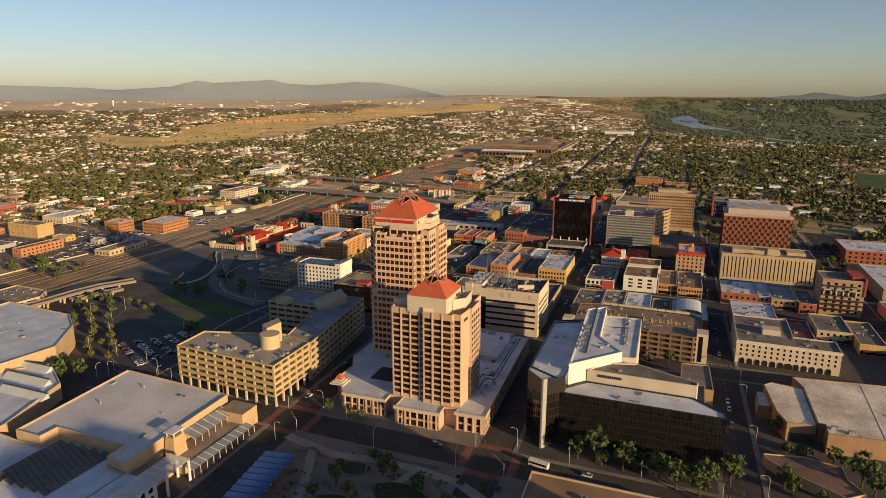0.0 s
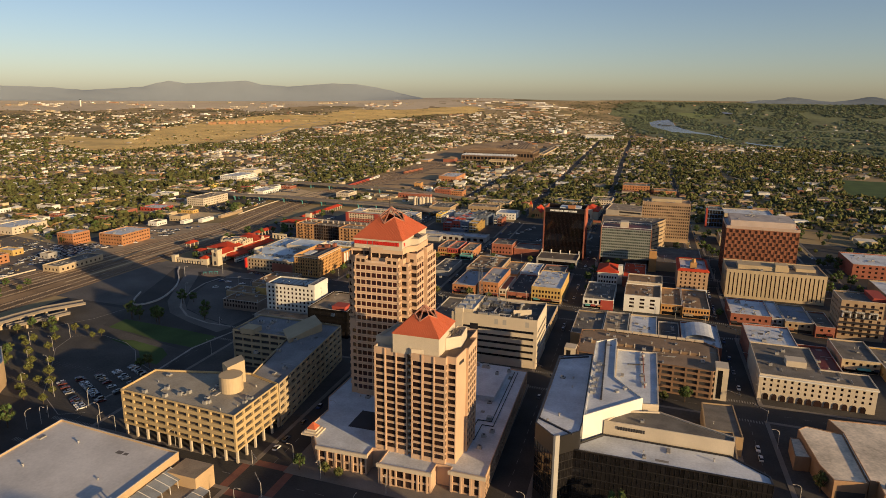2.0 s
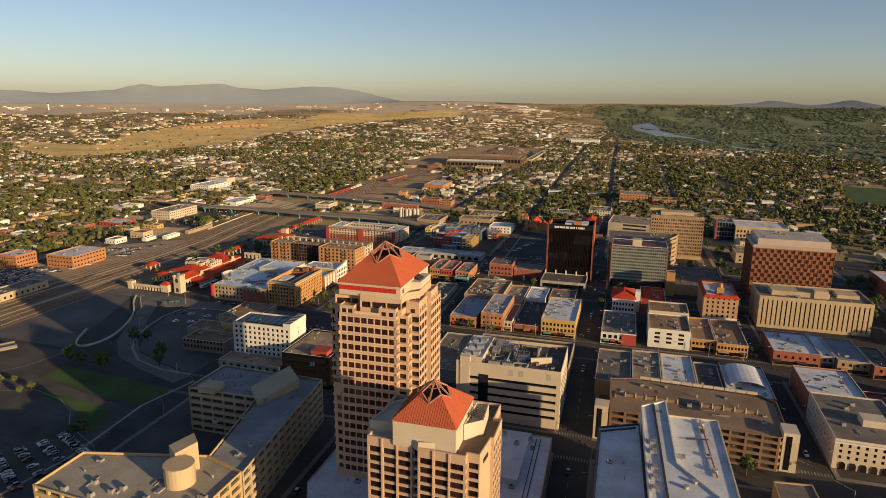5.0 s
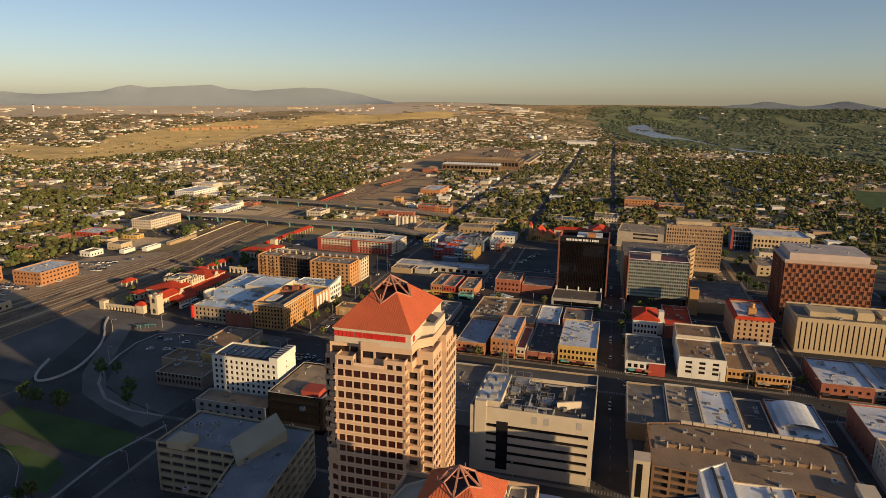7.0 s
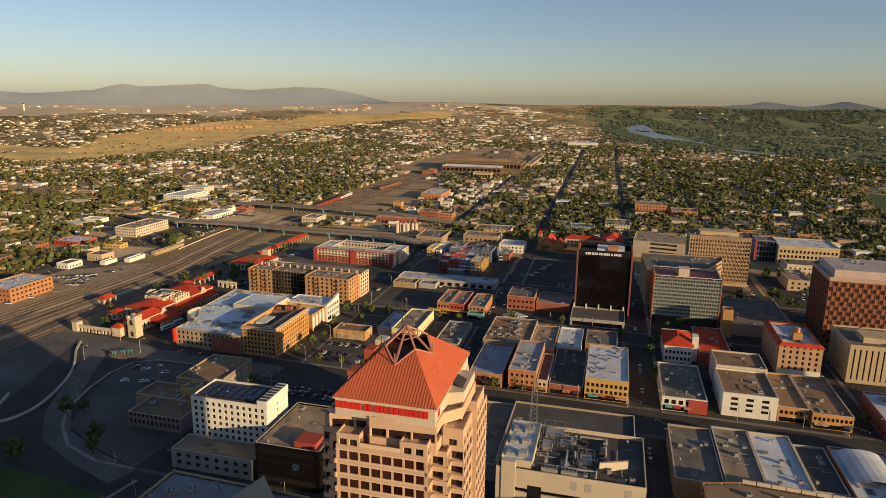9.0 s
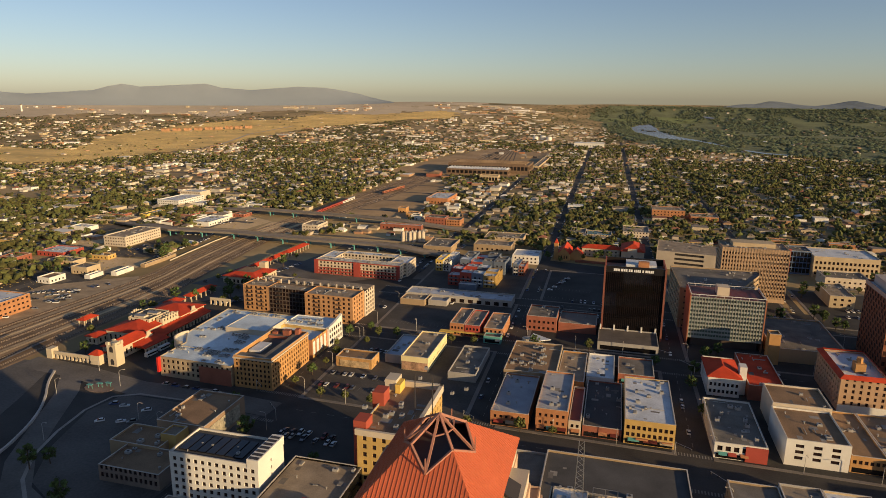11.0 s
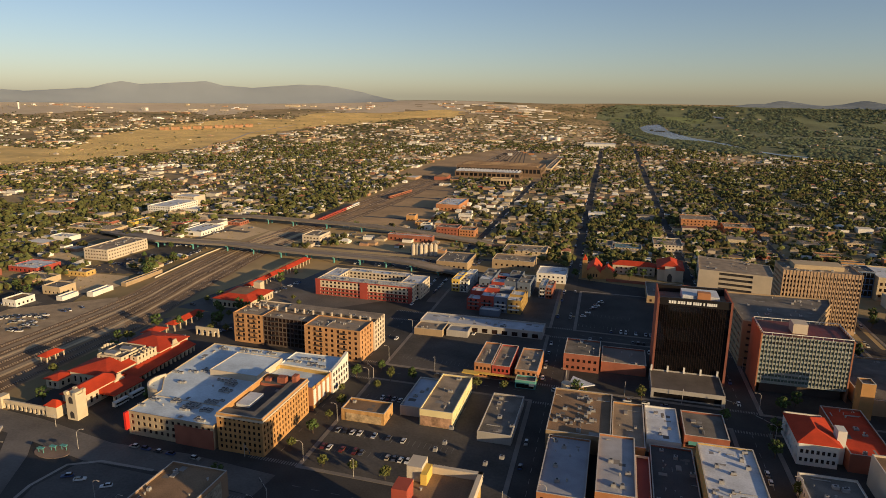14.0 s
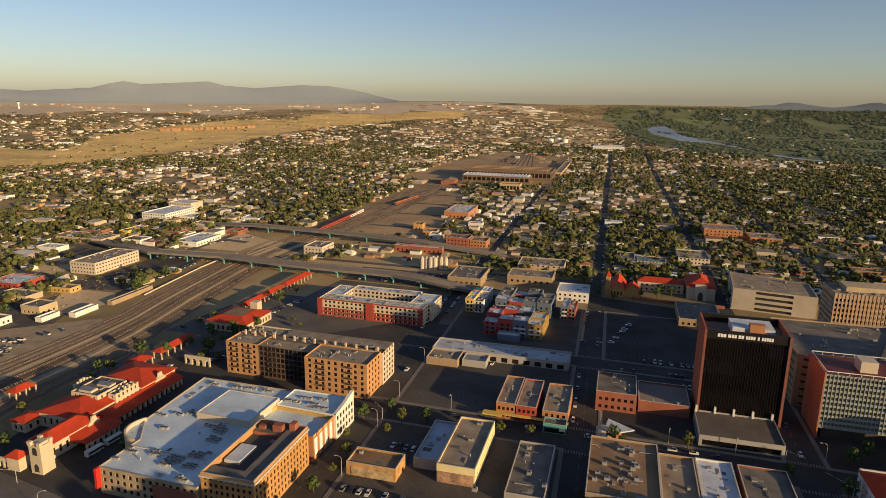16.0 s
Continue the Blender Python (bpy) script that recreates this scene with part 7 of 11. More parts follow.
for (a, b) in (((-12.6, -22), (12.6, -22)), ((12.6, -22), (12.6, 22)), ((12.6, 22), (-12.6, 22)), ((-12.6, 22), (-12.6, -22))):
    g.quad((*a, 18.5), (*b, 18.5), (b[0] * 0.8, b[1] * 0.89, 20.4), (a[0] * 0.8, a[1] * 0.89, 20.4))
part("tile_skirt", g, TILE, tl, "red tile skirt round the roof")
g = Geo()
g.box(-2, 3, -10, -4, 17.5, 23)
g.prism([(0.5 + 1.6 * math.cos(t), -7 + 1.6 * math.sin(t)) for t in np.linspace(0, 5.5, 8)], 23, 26)
part("cupola", g, ORANGE, tl)
g = Geo()
g.box(-11.9, 11.9, -21.45, -21.27, 0, 4)
part("stone_base", g, WHITE, tl)
block("low_hall", "low brown hall with a broad flat roof", "hall", -31, 12, 652, 716, 9, TAN2, GREYROOF)
block("stair_block", "orange concrete stair tower", "stair tower", -34, -27.5, 645, 653, 20, ORANGE, TANROOF)
block("shop_row", "grey gravel-roofed shop row", "shop", -75, -56, 440, 487, 9, TAN2, GREYROOF, N=None, E=(9, 2, 1.6, 1.7, 1, 3.7))
block("shop_row", "pale-roofed shop with vents", "shop", -55.5, -40, 442, 490, 9.4, GREYC, TANROOF)
block("shop_row", "white-roofed shop with plant frames", "shop", -39.5, -22, 444, 491, 8.8, TAN, WHITEROOF)
block("shop_row", "dark-roofed shop beside an alley", "shop", -21, -8, 450, 488, 7, GREYC, DARKROOF)
vb = block("vaulted_hall", "brick hall with a white vaulted roof", "hall", -7, 16, 445, 488, 8.5, BRICK, WHITEROOF, N=(4, 1, 1.6, 1.6, 4, 3))
g = Geo()
for k in range(10):
    a, b = math.pi * k / 10, math.pi * (k + 1) / 10
    g.quad((-9 * math.cos(a), -8, 7.6 + 3 * math.sin(a)), (-9 * math.cos(b), -8, 7.6 + 3 * math.sin(b)), (-9 * math.cos(b), 18, 7.6 + 3 * math.sin(b)), (-9 * math.cos(a), 18, 7.6 + 3 * math.sin(a)))
part("vault", g, WHITEROOF, vb)
BROWNST = mat("brown_stucco", (0.36, 0.255, 0.16), 0.9, 0.15)
rd = block("red_apartment_tower", "brown balconied apartment block with a red corner wall", "apartment building", 92, 119, 516, 540, 27, BROWNST, GREYROOF, N=(5, 7, 2.0, 1.9, 2.4, 3.4), E=(6, 7, 1.6, 1.7, 2.4, 3.4))
g = Geo()
g.box(5.5, 13.8, -8.5, 12.3, 0.2, 29.0)
g.box(13.0, 14.2, -12.6, -8.5, 16, 29.0)
part("red_wall", g, RED, rd, "red stucco corner wall")
for r_ in range(6):
    out = 15.6 if r_ < 3 else 14.4
    g = Geo()
    g.box(-13.4, 8 if r_ > 2 else 13, -out, -12.1, 5.4 + 3.4 * r_, 5.7 + 3.4 * r_)
    for kk in range(22 if r_ > 2 else 27):
        g.box(-13.3 + kk * 0.98, -13.2 + kk * 0.98, -out, -out + 0.1, 5.7 + 3.4 * r_, 6.7 + 3.4 * r_)
    part("balcony", g, DARK, rd, "dark steel balcony")
for k in range(3):
    g = Geo()
    for a, b in ((-12.5, -11.9), (-8.0, -7.4)):
        g.box(a + 7.8 * k, b + 7.8 * k, -14.2, -12.1, 15.6, 19.6)
    g.box(-12.5 + 7.8 * k, -7.4 + 7.8 * k, -14.2, -12.1, 19.0, 19.9)
    part("white_bay", g, WHITE, rd, "white framed bay")
block("brick_school", "long red brick building with a pale flat roof", "school", 138, 200, 690, 740, 13, BRICK, WHITEROOF, N=(12, 3, 2, 1.8, 1.5, 4))
for x0, x1, y0, y1, h, w, rf, lb in ((26, 52, 518, 556, 9, BRICK, WHITEROOF, "brick shop with patched white roof"), (52.5, 60, 520, 560, 8, GREYC, WHITEROOF, "narrow shop with a white roof"),
                                     (60.5, 78, 516, 556, 8, TAN2, mat("blue_grey_roof_2", (0.25, 0.27, 0.31), 0.9, 0.2), "small shop with blue-grey roof"), (78.5, 90, 512, 545, 8, BRICK, GREYROOF, "brick shop with grey roof"),
                                     (31, 58, 450, 486, 13, BRICK, WHITEROOF, "brick and white-roofed store"), (62, 80, 440, 480, 5, BRICK, MAROON, "low maroon-roofed yard building"),
                                     (82, 102, 455, 490, 8, TAN, GREYROOF, "grey-roofed corner store beside the street"), (103, 118, 440, 485, 7, YELLOWB, GREYROOF, "yellow brick store with flat roof"),
                                     (140, 190, 560, 640, 12, TAN2, WHITEROOF, "white-roofed office row on the street"), (135, 200, 470, 540, 8, TAN, GREYROOF, "low tan shopping block"), (130, 190, 380, 440, 7, BRICK, TANROOF, "low brick warehouse with flat roof")):
    block("shop_building", lb, "shop", x0, x1, y0, y1, h, w, rf, N=(max(2, int((x1 - x0) / 4)), 2 if h > 7 else 1, 1.6, 1.7, 1, 3.6), E=(6, 1, 1.5, 1.7, 1, 3))
cb = block("court_building", "red-edged glass court building", "courthouse", 24, 43, 889, 912, 22.5, BLUE, GREYROOF, N=(6, 4, 2.7, 4.2, 1.6, 5.2), glass=BLACKGLASS)
g = Geo()
g.box(-10.4, -8.2, -12.2, -11.4, 0, 24)
part("red_fin", g, RED, cb, "tall red corner fin")
block("court_building", "long tan courthouse with rows of windows", "courthouse", 43.5, 98, 883, 925, 20, TAN, WHITEROOF, N=(15, 3, 2, 2.6, 3, 5))
block("clinic", "cream low building beside the parking garage", "office building", 45, 80, 845, 872, 10, CREAM, GREYROOF, N=(8, 2, 1.6, 1.6, 1.5, 4))
block("annex", "stepped tan annex building", "office building", 34, 52, 785, 825, 10, TAN, TANROOF, N=(3, 3, 2, 1.8, 2, 4))

# ---------------- the car parks and small shops south of the avenue ----------------
tn = block("long_store", "long store with a tan roof and a pale yellow side wall", "store", -248, -231, 569, 613, 9, mat("pale_yellow_stucco", (0.70, 0.60, 0.32), 0.9, 0.12), TANROOF, W=(14, 1, 1.3, 1.3, 3.5, 3))
g = Geo()
g.box(-8, 8, -22.25, -22.03, 0.4, 5.6)
part("mural", g, mat("painted_mural", (0.36, 0.22, 0.14), 0.9, 0.6, 0.25, 0.9), tn, "faded multi-coloured mural")
mu = block("mural_shop", "small flat shop with an orange and cream mural", "shop", -287, -264, 562, 575, 6.5, mat("mural_orange", (0.45, 0.26, 0.10), 0.9, 0.35, 0.3, 0.8), BROWNROOF)
g = Geo()
g.box(-9, 10, -6.75, -6.53, 0.5, 4.6)
part("mural", g, mat("painted_mural_2", (0.42, 0.31, 0.18), 0.9, 0.7, 0.3, 0.9), mu, "painted mural in orange, blue and cream")
block("shop_building", "low grey shop with a bluish roof", "shop", -261, -249.5, 576, 612, 5.5, GREYC, mat("pale_blue_roof", (0.42, 0.46, 0.52), 0.8, 0.2))
block("shop_building", "flat grey shop with a worn roof", "shop", -217, -200.5, 563, 606, 5.2, GREYC, GREYROOF)
for x0, x1, w, h in ((-236, -226, RUST, 9), (-225.5, -215, RED, 8.6), (-212, -199, RUST, 8)):
    b = block("restaurant", "colourful stucco restaurant with a tan roof", "restaurant", x0, x1, 634, 668, h, w, TANROOF, N=(4, 2, 1.4, 1.8, 1, 3.8), W=(8, 1, 1.2, 1.6, 1.2, 3))
g = Geo()
g.box(-242, -232, 629.5, 634, 3, 3.6)
g.box(-232, -198, 631, 633.5, 3.4, 3.7)
solid("awning", g, YELLOW, "yellow street canopy of the restaurants", "awning")
b = block("corner_shop", "aqua and cream corner shop", "shop", -210, -198.5, 626.5, 633.7, 5, AQUA, GREYROOF, N=(4, 1, 1.8, 2, 0.8, 3))
block("depot_sheds", "long low grey-blue roofed sheds", "shed", -293, -206, 704, 722, 5.6, GREYC, mat("shed_roof", (0.42, 0.44, 0.48), 0.9, 0.25), N=(12, 1, 4, 3, 0.6, 3))
block("depot_sheds", "lower shed with a metal roof", "shed", -270, -255, 692, 703.6, 4.5, GREYC, mat("metal_roof", (0.28, 0.31, 0.36), 0.5, 0.2, metal=0.4))
block("depot_office", "tan-roofed depot office by the tracks", "office building", -292, -272, 688, 703.6, 5, TAN2, TANROOF)
block("brick_garage", "two-storey brick building with a grey roof", "office building", -187, -166, 660, 686, 11, BRICK, GREYROOF, N=(6, 2, 1.6, 1.8, 1.6, 4.4))
block("parking_deck", "flat tan parking deck with a brick front", "parking garage", -165, -139, 664, 690, 7, BRICK, mat("tan_deck", (0.25, 0.22, 0.185), 0.9, 0.15))
ps_ = thing("drive_through", -175, 632, 0, 0, "small angular white-roofed drive-through kiosk", "kiosk")
g = Geo()
g.prism([(-6, -8), (9, 2), (-4, 10)], 4.2, 4.8, floor=True)
part("canopy", g, WHITEROOF, ps_)
g = Geo()
g.prism([(-6 + 3.2 * math.cos(t), -3 + 3.2 * math.sin(t)) for t in np.linspace(0, 6, 14)], 0, 6)
part("drum", g, CREAM, ps_)
g = Geo()
g.prism([(-3, -3), (3, 1), (-2, 5)], 0, 4.2)
part("kiosk_body", g, RUST, ps_)


# ---------------- church ----------------
def church():
    e = thing("church", -181, 888, 0, 0, "tan brick church with red tile gables and a tower", "church")

    def nave(x0, x1, y0, y1, h, rise, along):
        g = Geo()
        g.prism(rect(x0, x1, y0, y1), 0, h, cap=False)
        r = Geo()
        o = 0.6
        if along == "y":
            m = (x0 + x1) / 2
            g.poly([(x0, y0, h), (x1, y0, h), (m, y0, h + rise)])
            g.poly([(x0, y1, h), (x1, y1, h), (m, y1, h + rise)])
            r.quad((x0 - o, y0 - o, h - 0.4), (m, y0 - o, h + rise + 0.1), (m, y1 + o, h + rise + 0.1), (x0 - o, y1 + o, h - 0.4))
            r.quad((m, y0 - o, h + rise + 0.1), (x1 + o, y0 - o, h - 0.4), (x1 + o, y1 + o, h - 0.4), (m, y1 + o, h + rise + 0.1))
        else:
            m = (y0 + y1) / 2
            g.poly([(x0, y0, h), (x0, y1, h), (x0, m, h + rise)])
            g.poly([(x1, y0, h), (x1, y1, h), (x1, m, h + rise)])
            r.quad((x0 - o, y0 - o, h - 0.4), (x1 + o, y0 - o, h - 0.4), (x1 + o, m, h + rise + 0.1), (x0 - o, m, h + rise + 0.1))
            r.quad((x0 - o, m, h + rise + 0.1), (x1 + o, m, h + rise + 0.1), (x1 + o, y1 + o, h - 0.4), (x0 - o, y1 + o, h - 0.4))
        part("nave", g, ORANGE, e)
        part("roof", r, TILE, e)

    nave(-9, 3, -16, 16, 7, 6, "y")
    nave(3, 15, -12, 0, 6.5, 5, "y")
    g = Geo()
    g.box(-13, -9, -15, -11, 0, 17)
    part("bell_tower", g, ORANGE, e)
    g = Geo()
    for a, b in (((-13, -15), (-9, -15)), ((-9, -15), (-9, -11)), ((-9, -11), (-13, -11)), ((-13, -11), (-13, -15))):
        g.poly([(*a, 17), (*b, 17), (-11, -13, 22)])
    part("spire", g, TILE, e)
    for k in range(4):
        g = Geo()
        x = -7.5 + 2.6 * k
        g.poly([(x - 0.5, -16.06, 2), (x + 0.5, -16.06, 2), (x + 0.5, -16.06, 4.5), (x, -16.06, 5.4), (x - 0.5, -16.06, 4.5)])
        part("lancet_window", g, GLASS, e)
    c = thing("mission_chapel", -117, 905, 0, 0, "cream mission chapel with a red hipped roof", "chapel")
    g = Geo()
    g.prism(rect(-11, 11, -18, 18), 0, 11, cap=False)
    part("wall", g, CREAM, c)
    hip(c, -11, 11, -18, 18, 11, 6, 1)
    g = Geo()
    g.box(-5, 4, -20.5, -17, 0, 13.5)
    part("porch", g, CREAM, c)
    g = Geo()
    g.poly([(-2.5, -20.56, 0.2), (1.5, -20.56, 0.2), (1.5, -20.56, 5), (0.6, -20.56, 7), (-0.5, -20.56, 7.8), (-1.6, -20.56, 7), (-2.5, -20.56, 5)])
    part("door", g, DARK, c)
    d = thing("school_wing", -150, 905, 0, 0, "cream school wing with red tile roof", "school")
    g, ps = Geo(), []
    q = rect(-18, 20, -6, 6)
    for k in range(4):
        facade(g, ps, q[k], q[(k + 1) % 4], 0, 9, 8 if k % 2 == 0 else 2, 2, 1.6, 1.7, 1.2, 3.8)
    part("wall", g, CREAM, d)
    add_panes(ps, d, GLASS)
    hip(d, -18, 20, -6, 6, 9, 3)
    g = Geo()
    g.box(-172, -100, 868, 868.5, 0.1, 2.6)
    solid("brick_wall", g, BRICK, "long low brick wall before the chapel", "wall")


church()

# ---------------- the railway ----------------
g = Geo()
ys = list(range(300, 2301, 50))
for a, b in zip(ys, ys[1:]):
    g.quad(*[(lerp_line(RAIL_E if s else RAIL_W, y), y, float(ground_z(-500, y)) + 0.08) for y, s in ((a, 1), (a, 0), (b, 0), (b, 1))])
solid("rail_bed", g, BALLAST, "wide brown ballast of the railway yard", "rail bed", "structure")
for k in range(6):
    f = (0.10, 0.26, 0.45, 0.57, 0.80, 0.92)[k]
    t = thing("rail_track", 0, 0, 0, 0, "worn steel rail track on brown ballast", "rail track", "tracks of the railway yard")
    line = [(lerp_line(RAIL_E, y) * (1 - f) + lerp_line(RAIL_W, y) * f, y) for y in range(300, 2301, 50)]
    g = strip(line, 2.9, 0.14)
    part("sleeper_bed", g, mat("sleeper_bed", (0.105, 0.073, 0.05), 1, 0.5, 0.06, 1.0) if k == 0 else bpy.data.materials["sleeper_bed"], t)
    for s in (-0.75, 0.75):
        g = Geo()
        for x, y in line:
            z = float(ground_z(x, y))
            g.v += [(x + s - 0.08, y, z + 0.15), (x + s + 0.08, y, z + 0.15), (x + s + 0.08, y, z + 0.30), (x + s - 0.08, y, z + 0.30)]
        for i in range(len(line) - 1):
            for q in range(4):
                w = (q + 1) % 4
                g.f.append((4 * i + q, 4 * i + w, 4 * i + 4 + w, 4 * i + 4 + q))
                g.s.append(0)
        part("rail", g, RAIL, t)
oiled = mat("oiled_ballast", (0.19, 0.128, 0.078), 1, 0.5, 0.04, 0.7)
for f0, f1, y0, y1 in ((0.05, 0.15, 310, 1500), (0.21, 0.31, 310, 900), (0.40, 0.62, 310, 1500), (0.76, 0.97, 310, 1500)):
    g = Geo()
    ys = list(range(y0, y1 + 1, 30))
    for a, b in zip(ys, ys[1:]):
        g.quad(*[(lerp_line(RAIL_E, y) * (1 - f) + lerp_line(RAIL_W, y) * f, y, float(ground_z(-500, y)) + 0.11) for y, f in ((a, f0), (a, f1), (b, f1), (b, f0))])
    solid("rail_bed", g, oiled, "dark oil-stained ballast under the tracks", "rail bed", "structure")
for f, y0, y1 in ((0.35, 420, 980), (0.69, 430, 1000)):
    line = [(lerp_line(RAIL_E, y) * (1 - f) + lerp_line(RAIL_W, y) * f, y) for y in range(y0, y1, 40)]
    solid("service_track", strip(line, 2.6, 0.13), DIRT, "pale dirt service track between the rails", "dirt track", "structure")
e = thing("yard_wall", 0, 0, 0, 0, "long pale concrete wall along the railway yard", "wall")
for y in [330, 360, 390, 420] + list(range(745, 880, 30)):
    (ax, ay), (bx, by) = [(lerp_line(RAIL_E, q) - 4, q) for q in (y, y + 29.6)]
    g = Geo()
    g.prism([(ax, ay), (ax + 0.5, ay), (bx + 0.5, by), (bx, by)], 0.05, 1.2)
    part("wall_panel", g, CREAM, e)
for a, b in (((-512, 495), (-520, 540)), ((-483, 500), (-487, 540))):
    solid("platform", strip([a, b], 2.0, 1.0), CONCRETE, "pale concrete loading platform beside the tracks", "platform")


def coach(x0, y0, x1, y1, top, side, label):
    e = thing("rail_coach", (x0 + x1) / 2, (y0 + y1) / 2, 0.4, math.degrees(math.atan2(y1 - y0, x1 - x0)), label, "train", "train coaches")
    ln = math.hypot(x1 - x0, y1 - y0) - 1.0
    g = Geo()
    g.prism([(-ln / 2, -1.5), (ln / 2, -1.5), (ln / 2, 1.5), (-ln / 2, 1.5)], 1.0, 4.0)
    part("body", g, side, e)
    g = Geo()
    g.prism([(-ln / 2, -1.35), (ln / 2, -1.35), (ln / 2, 1.35), (-ln / 2, 1.35)], 4.0, 4.6)
    part("roof", g, top, e)
    for s in (-1, 1):
        g = Geo()
        g.box(s * ln * 0.36 - 1.6, s * ln * 0.36 + 1.6, -1.2, 1.2, 0, 1.0)
        part("bogie", g, DARK, e)
        g = Geo()
        g.box(-ln * 0.45, ln * 0.45, s * 1.52 - 0.03, s * 1.52 + 0.03, 2.2, 3.0)
        part("window_band", g, GLASS, e)


for k in range(6):
    coach(-541 - 1.2 * k, 1020 + 25 * k, -542.2 - 1.2 * k, 1044 + 25 * k, RED if k < 5 else WHITEROOF, RED if k < 4 else WHITE, "red and white commuter train coach")
for k in range(4):
    coach(-527 + 2 * k, 1240 + 21 * k, -525 + 2 * k, 1260 + 21 * k, RUST, BRICK, "rust-red freight wagon on the tracks")



# ---------------- overpasses ----------------
def overpass(pts, z, width, label, pier_m, ramp=0):
    e = thing("overpass", 0, 0, 0, 0, label, "bridge")
    n = len(pts)
    rows = []
    for (x0, y0), (x1, y1) in zip(pts, pts[1:]):
        for k in range(6):
            rows.append((x0 + (x1 - x0) * k / 6, y0 + (y1 - y0) * k / 6))
    rows.append(pts[-1])
    m = len(rows) - 1
    hs = [z * min(1, 0.12 + i / max(1, ramp), 0.12 + (m - i) / max(1, ramp)) if ramp else z for i in range(m + 1)]
    deck, sides = Geo(), [Geo(), Geo()]
    edge = []
    for i, (x, y) in enumerate(rows):
        ax, ay = rows[max(0, i - 1)]
        bx, by = rows[min(m, i + 1)]
        d = math.hypot(bx - ax, by - ay)
        nx, ny = -(by - ay) / d * width / 2, (bx - ax) / d * width / 2
        edge.append(((x + nx, y + ny), (x - nx, y - ny)))
    for i in range(m):
        (a, b), (c, d) = edge[i], edge[i + 1]
        h0, h1 = hs[i], hs[i + 1]
        deck.quad((*a, h0), (*b, h0), (*d, h1), (*c, h1))
        deck.quad((*a, h0 - 1.3), (*c, h1 - 1.3), (*d, h1 - 1.3), (*b, h0 - 1.3))
        deck.quad((*b, h0 - 1.3), (*d, h1 - 1.3), (*d, h1), (*b, h0))
        deck.quad((*c, h1 - 1.3), (*a, h0 - 1.3), (*a, h0), (*c, h1))
    part("deck", deck, (mat("overpass_deck", (0.27, 0.22, 0.17), 0.9, 0.2)), e)
    for s in (0, 1):                    # one swept wall along each edge
        g = sides[s]
        for i, ab in enumerate(edge):
            (px, py), (qx, qy) = ab[s], ab[1 - s]
            ux, uy = (qx - px) / width * 0.45, (qy - py) / width * 0.45
            g.v += [(px - ux, py - uy, hs[i] - 0.3), (px + ux, py + uy, hs[i] - 0.3), (px + ux, py + uy, hs[i] + 1.0), (px - ux, py - uy, hs[i] + 1.0)]
        for i in range(m):
            for q in range(4):
                w = (q + 1) % 4
                g.f.append((4 * i + q, 4 * i + w, 4 * i + 4 + w, 4 * i + 4 + q) if s == 0 else (4 * i + w, 4 * i + q, 4 * i + 4 + q, 4 * i + 4 + w))
                g.s.append(0)
        part("parapet", g, CONCRETE, e)
    for i in range(3, m - 1, 3):
        (a, b), h = edge[i], hs[i]
        if h < 3:
            continue
        for t in (0.2, 0.8):
            g = Geo()
            x, y = a[0] + (b[0] - a[0]) * t, a[1] + (b[1] - a[1]) * t
            g.prism([(x + 0.8 * math.cos(q), y + 0.8 * math.sin(q)) for q in np.linspace(0, 5.5, 8)], 0, h - 1.3)
            part("pier", g, pier_m, e)
        g = Geo()
        g.beam((*a, h - 1.8), (*b, h - 1.8), 0.8)
        part("crosshead", g, pier_m, e)


overpass([(-800, 905), (-700, 868), (-636, 850), (-557, 859), (-490, 853), (-431, 852), (-376, 852), (-320, 842), (-250, 838)], 7.5, 15, "long curving tan overpass on aqua piers above the tracks", AQUA, 10)
overpass([(-720, 1010), (-632, 1003), (-560, 1000), (-465, 996), (-383, 984), (-300, 978)], 7.5, 13, "second tan overpass above the tracks", AQUA, 8)
overpass([(-447, 292), (-443, 318), (-441, 344), (-437, 362), (-424, 384)], 5.5, 8, "cream concrete car park ramp on columns", TAN, 0)
overpass([(-432, 330), (-424, 350), (-419, 366)], 4.0, 5, "short lower car park ramp", TAN, 0)
garage("parking_garage", "low tan car park deck beside the ramps", [(-492, 286), (-452, 287), (-448, 318), (-458, 331), (-492, 332)], 8.5, 2, TAN, TANROOF, 1.9, 8.0)


# ---------------- station ----------------
def arcade(e, x0, x1, y, h, n, material, name="arch", axis="x"):
    """A wall with a row of round-headed openings."""
    ln = x1 - x0
    pitch = ln / n
    w = pitch * 0.6

    def p(t, z, d=0.0):
        return (x0 + t, y + d, z) if axis == "x" else (y - d, x0 + t, z)

    for k in range(n):
        g = Geo()
        c = pitch * (k + 0.5)
        arc = [(c - w / 2 * math.cos(q), h * 0.45 + w / 2 * math.sin(q)) for q in np.linspace(0, math.pi, 7)]
        rim = [(c - pitch / 2, 0), (c - w / 2, 0)] + arc + [(c + w / 2, 0), (c + pitch / 2, 0), (c + pitch / 2, h), (c, h), (c - pitch / 2, h)]
        m = len(rim)
        g.v += [p(u, z, d) for d in (0.0, 0.9) for u, z in rim]
        for o, flip in ((0, 1), (m, -1)):
            for f in ([0, 1, 2, 3, 4, 5, m - 2, m - 1], [5, 6, 7, 8, 9, 10, m - 3, m - 2]):
                g.f.append(tuple(o + q for q in f[::flip]))
                g.s.append(0)
        for q in range(m):
            r = (q + 1) % m
            g.f.append((r, q, m + q, m + r))
            g.s.append(0)
        part(name, g, material, e)


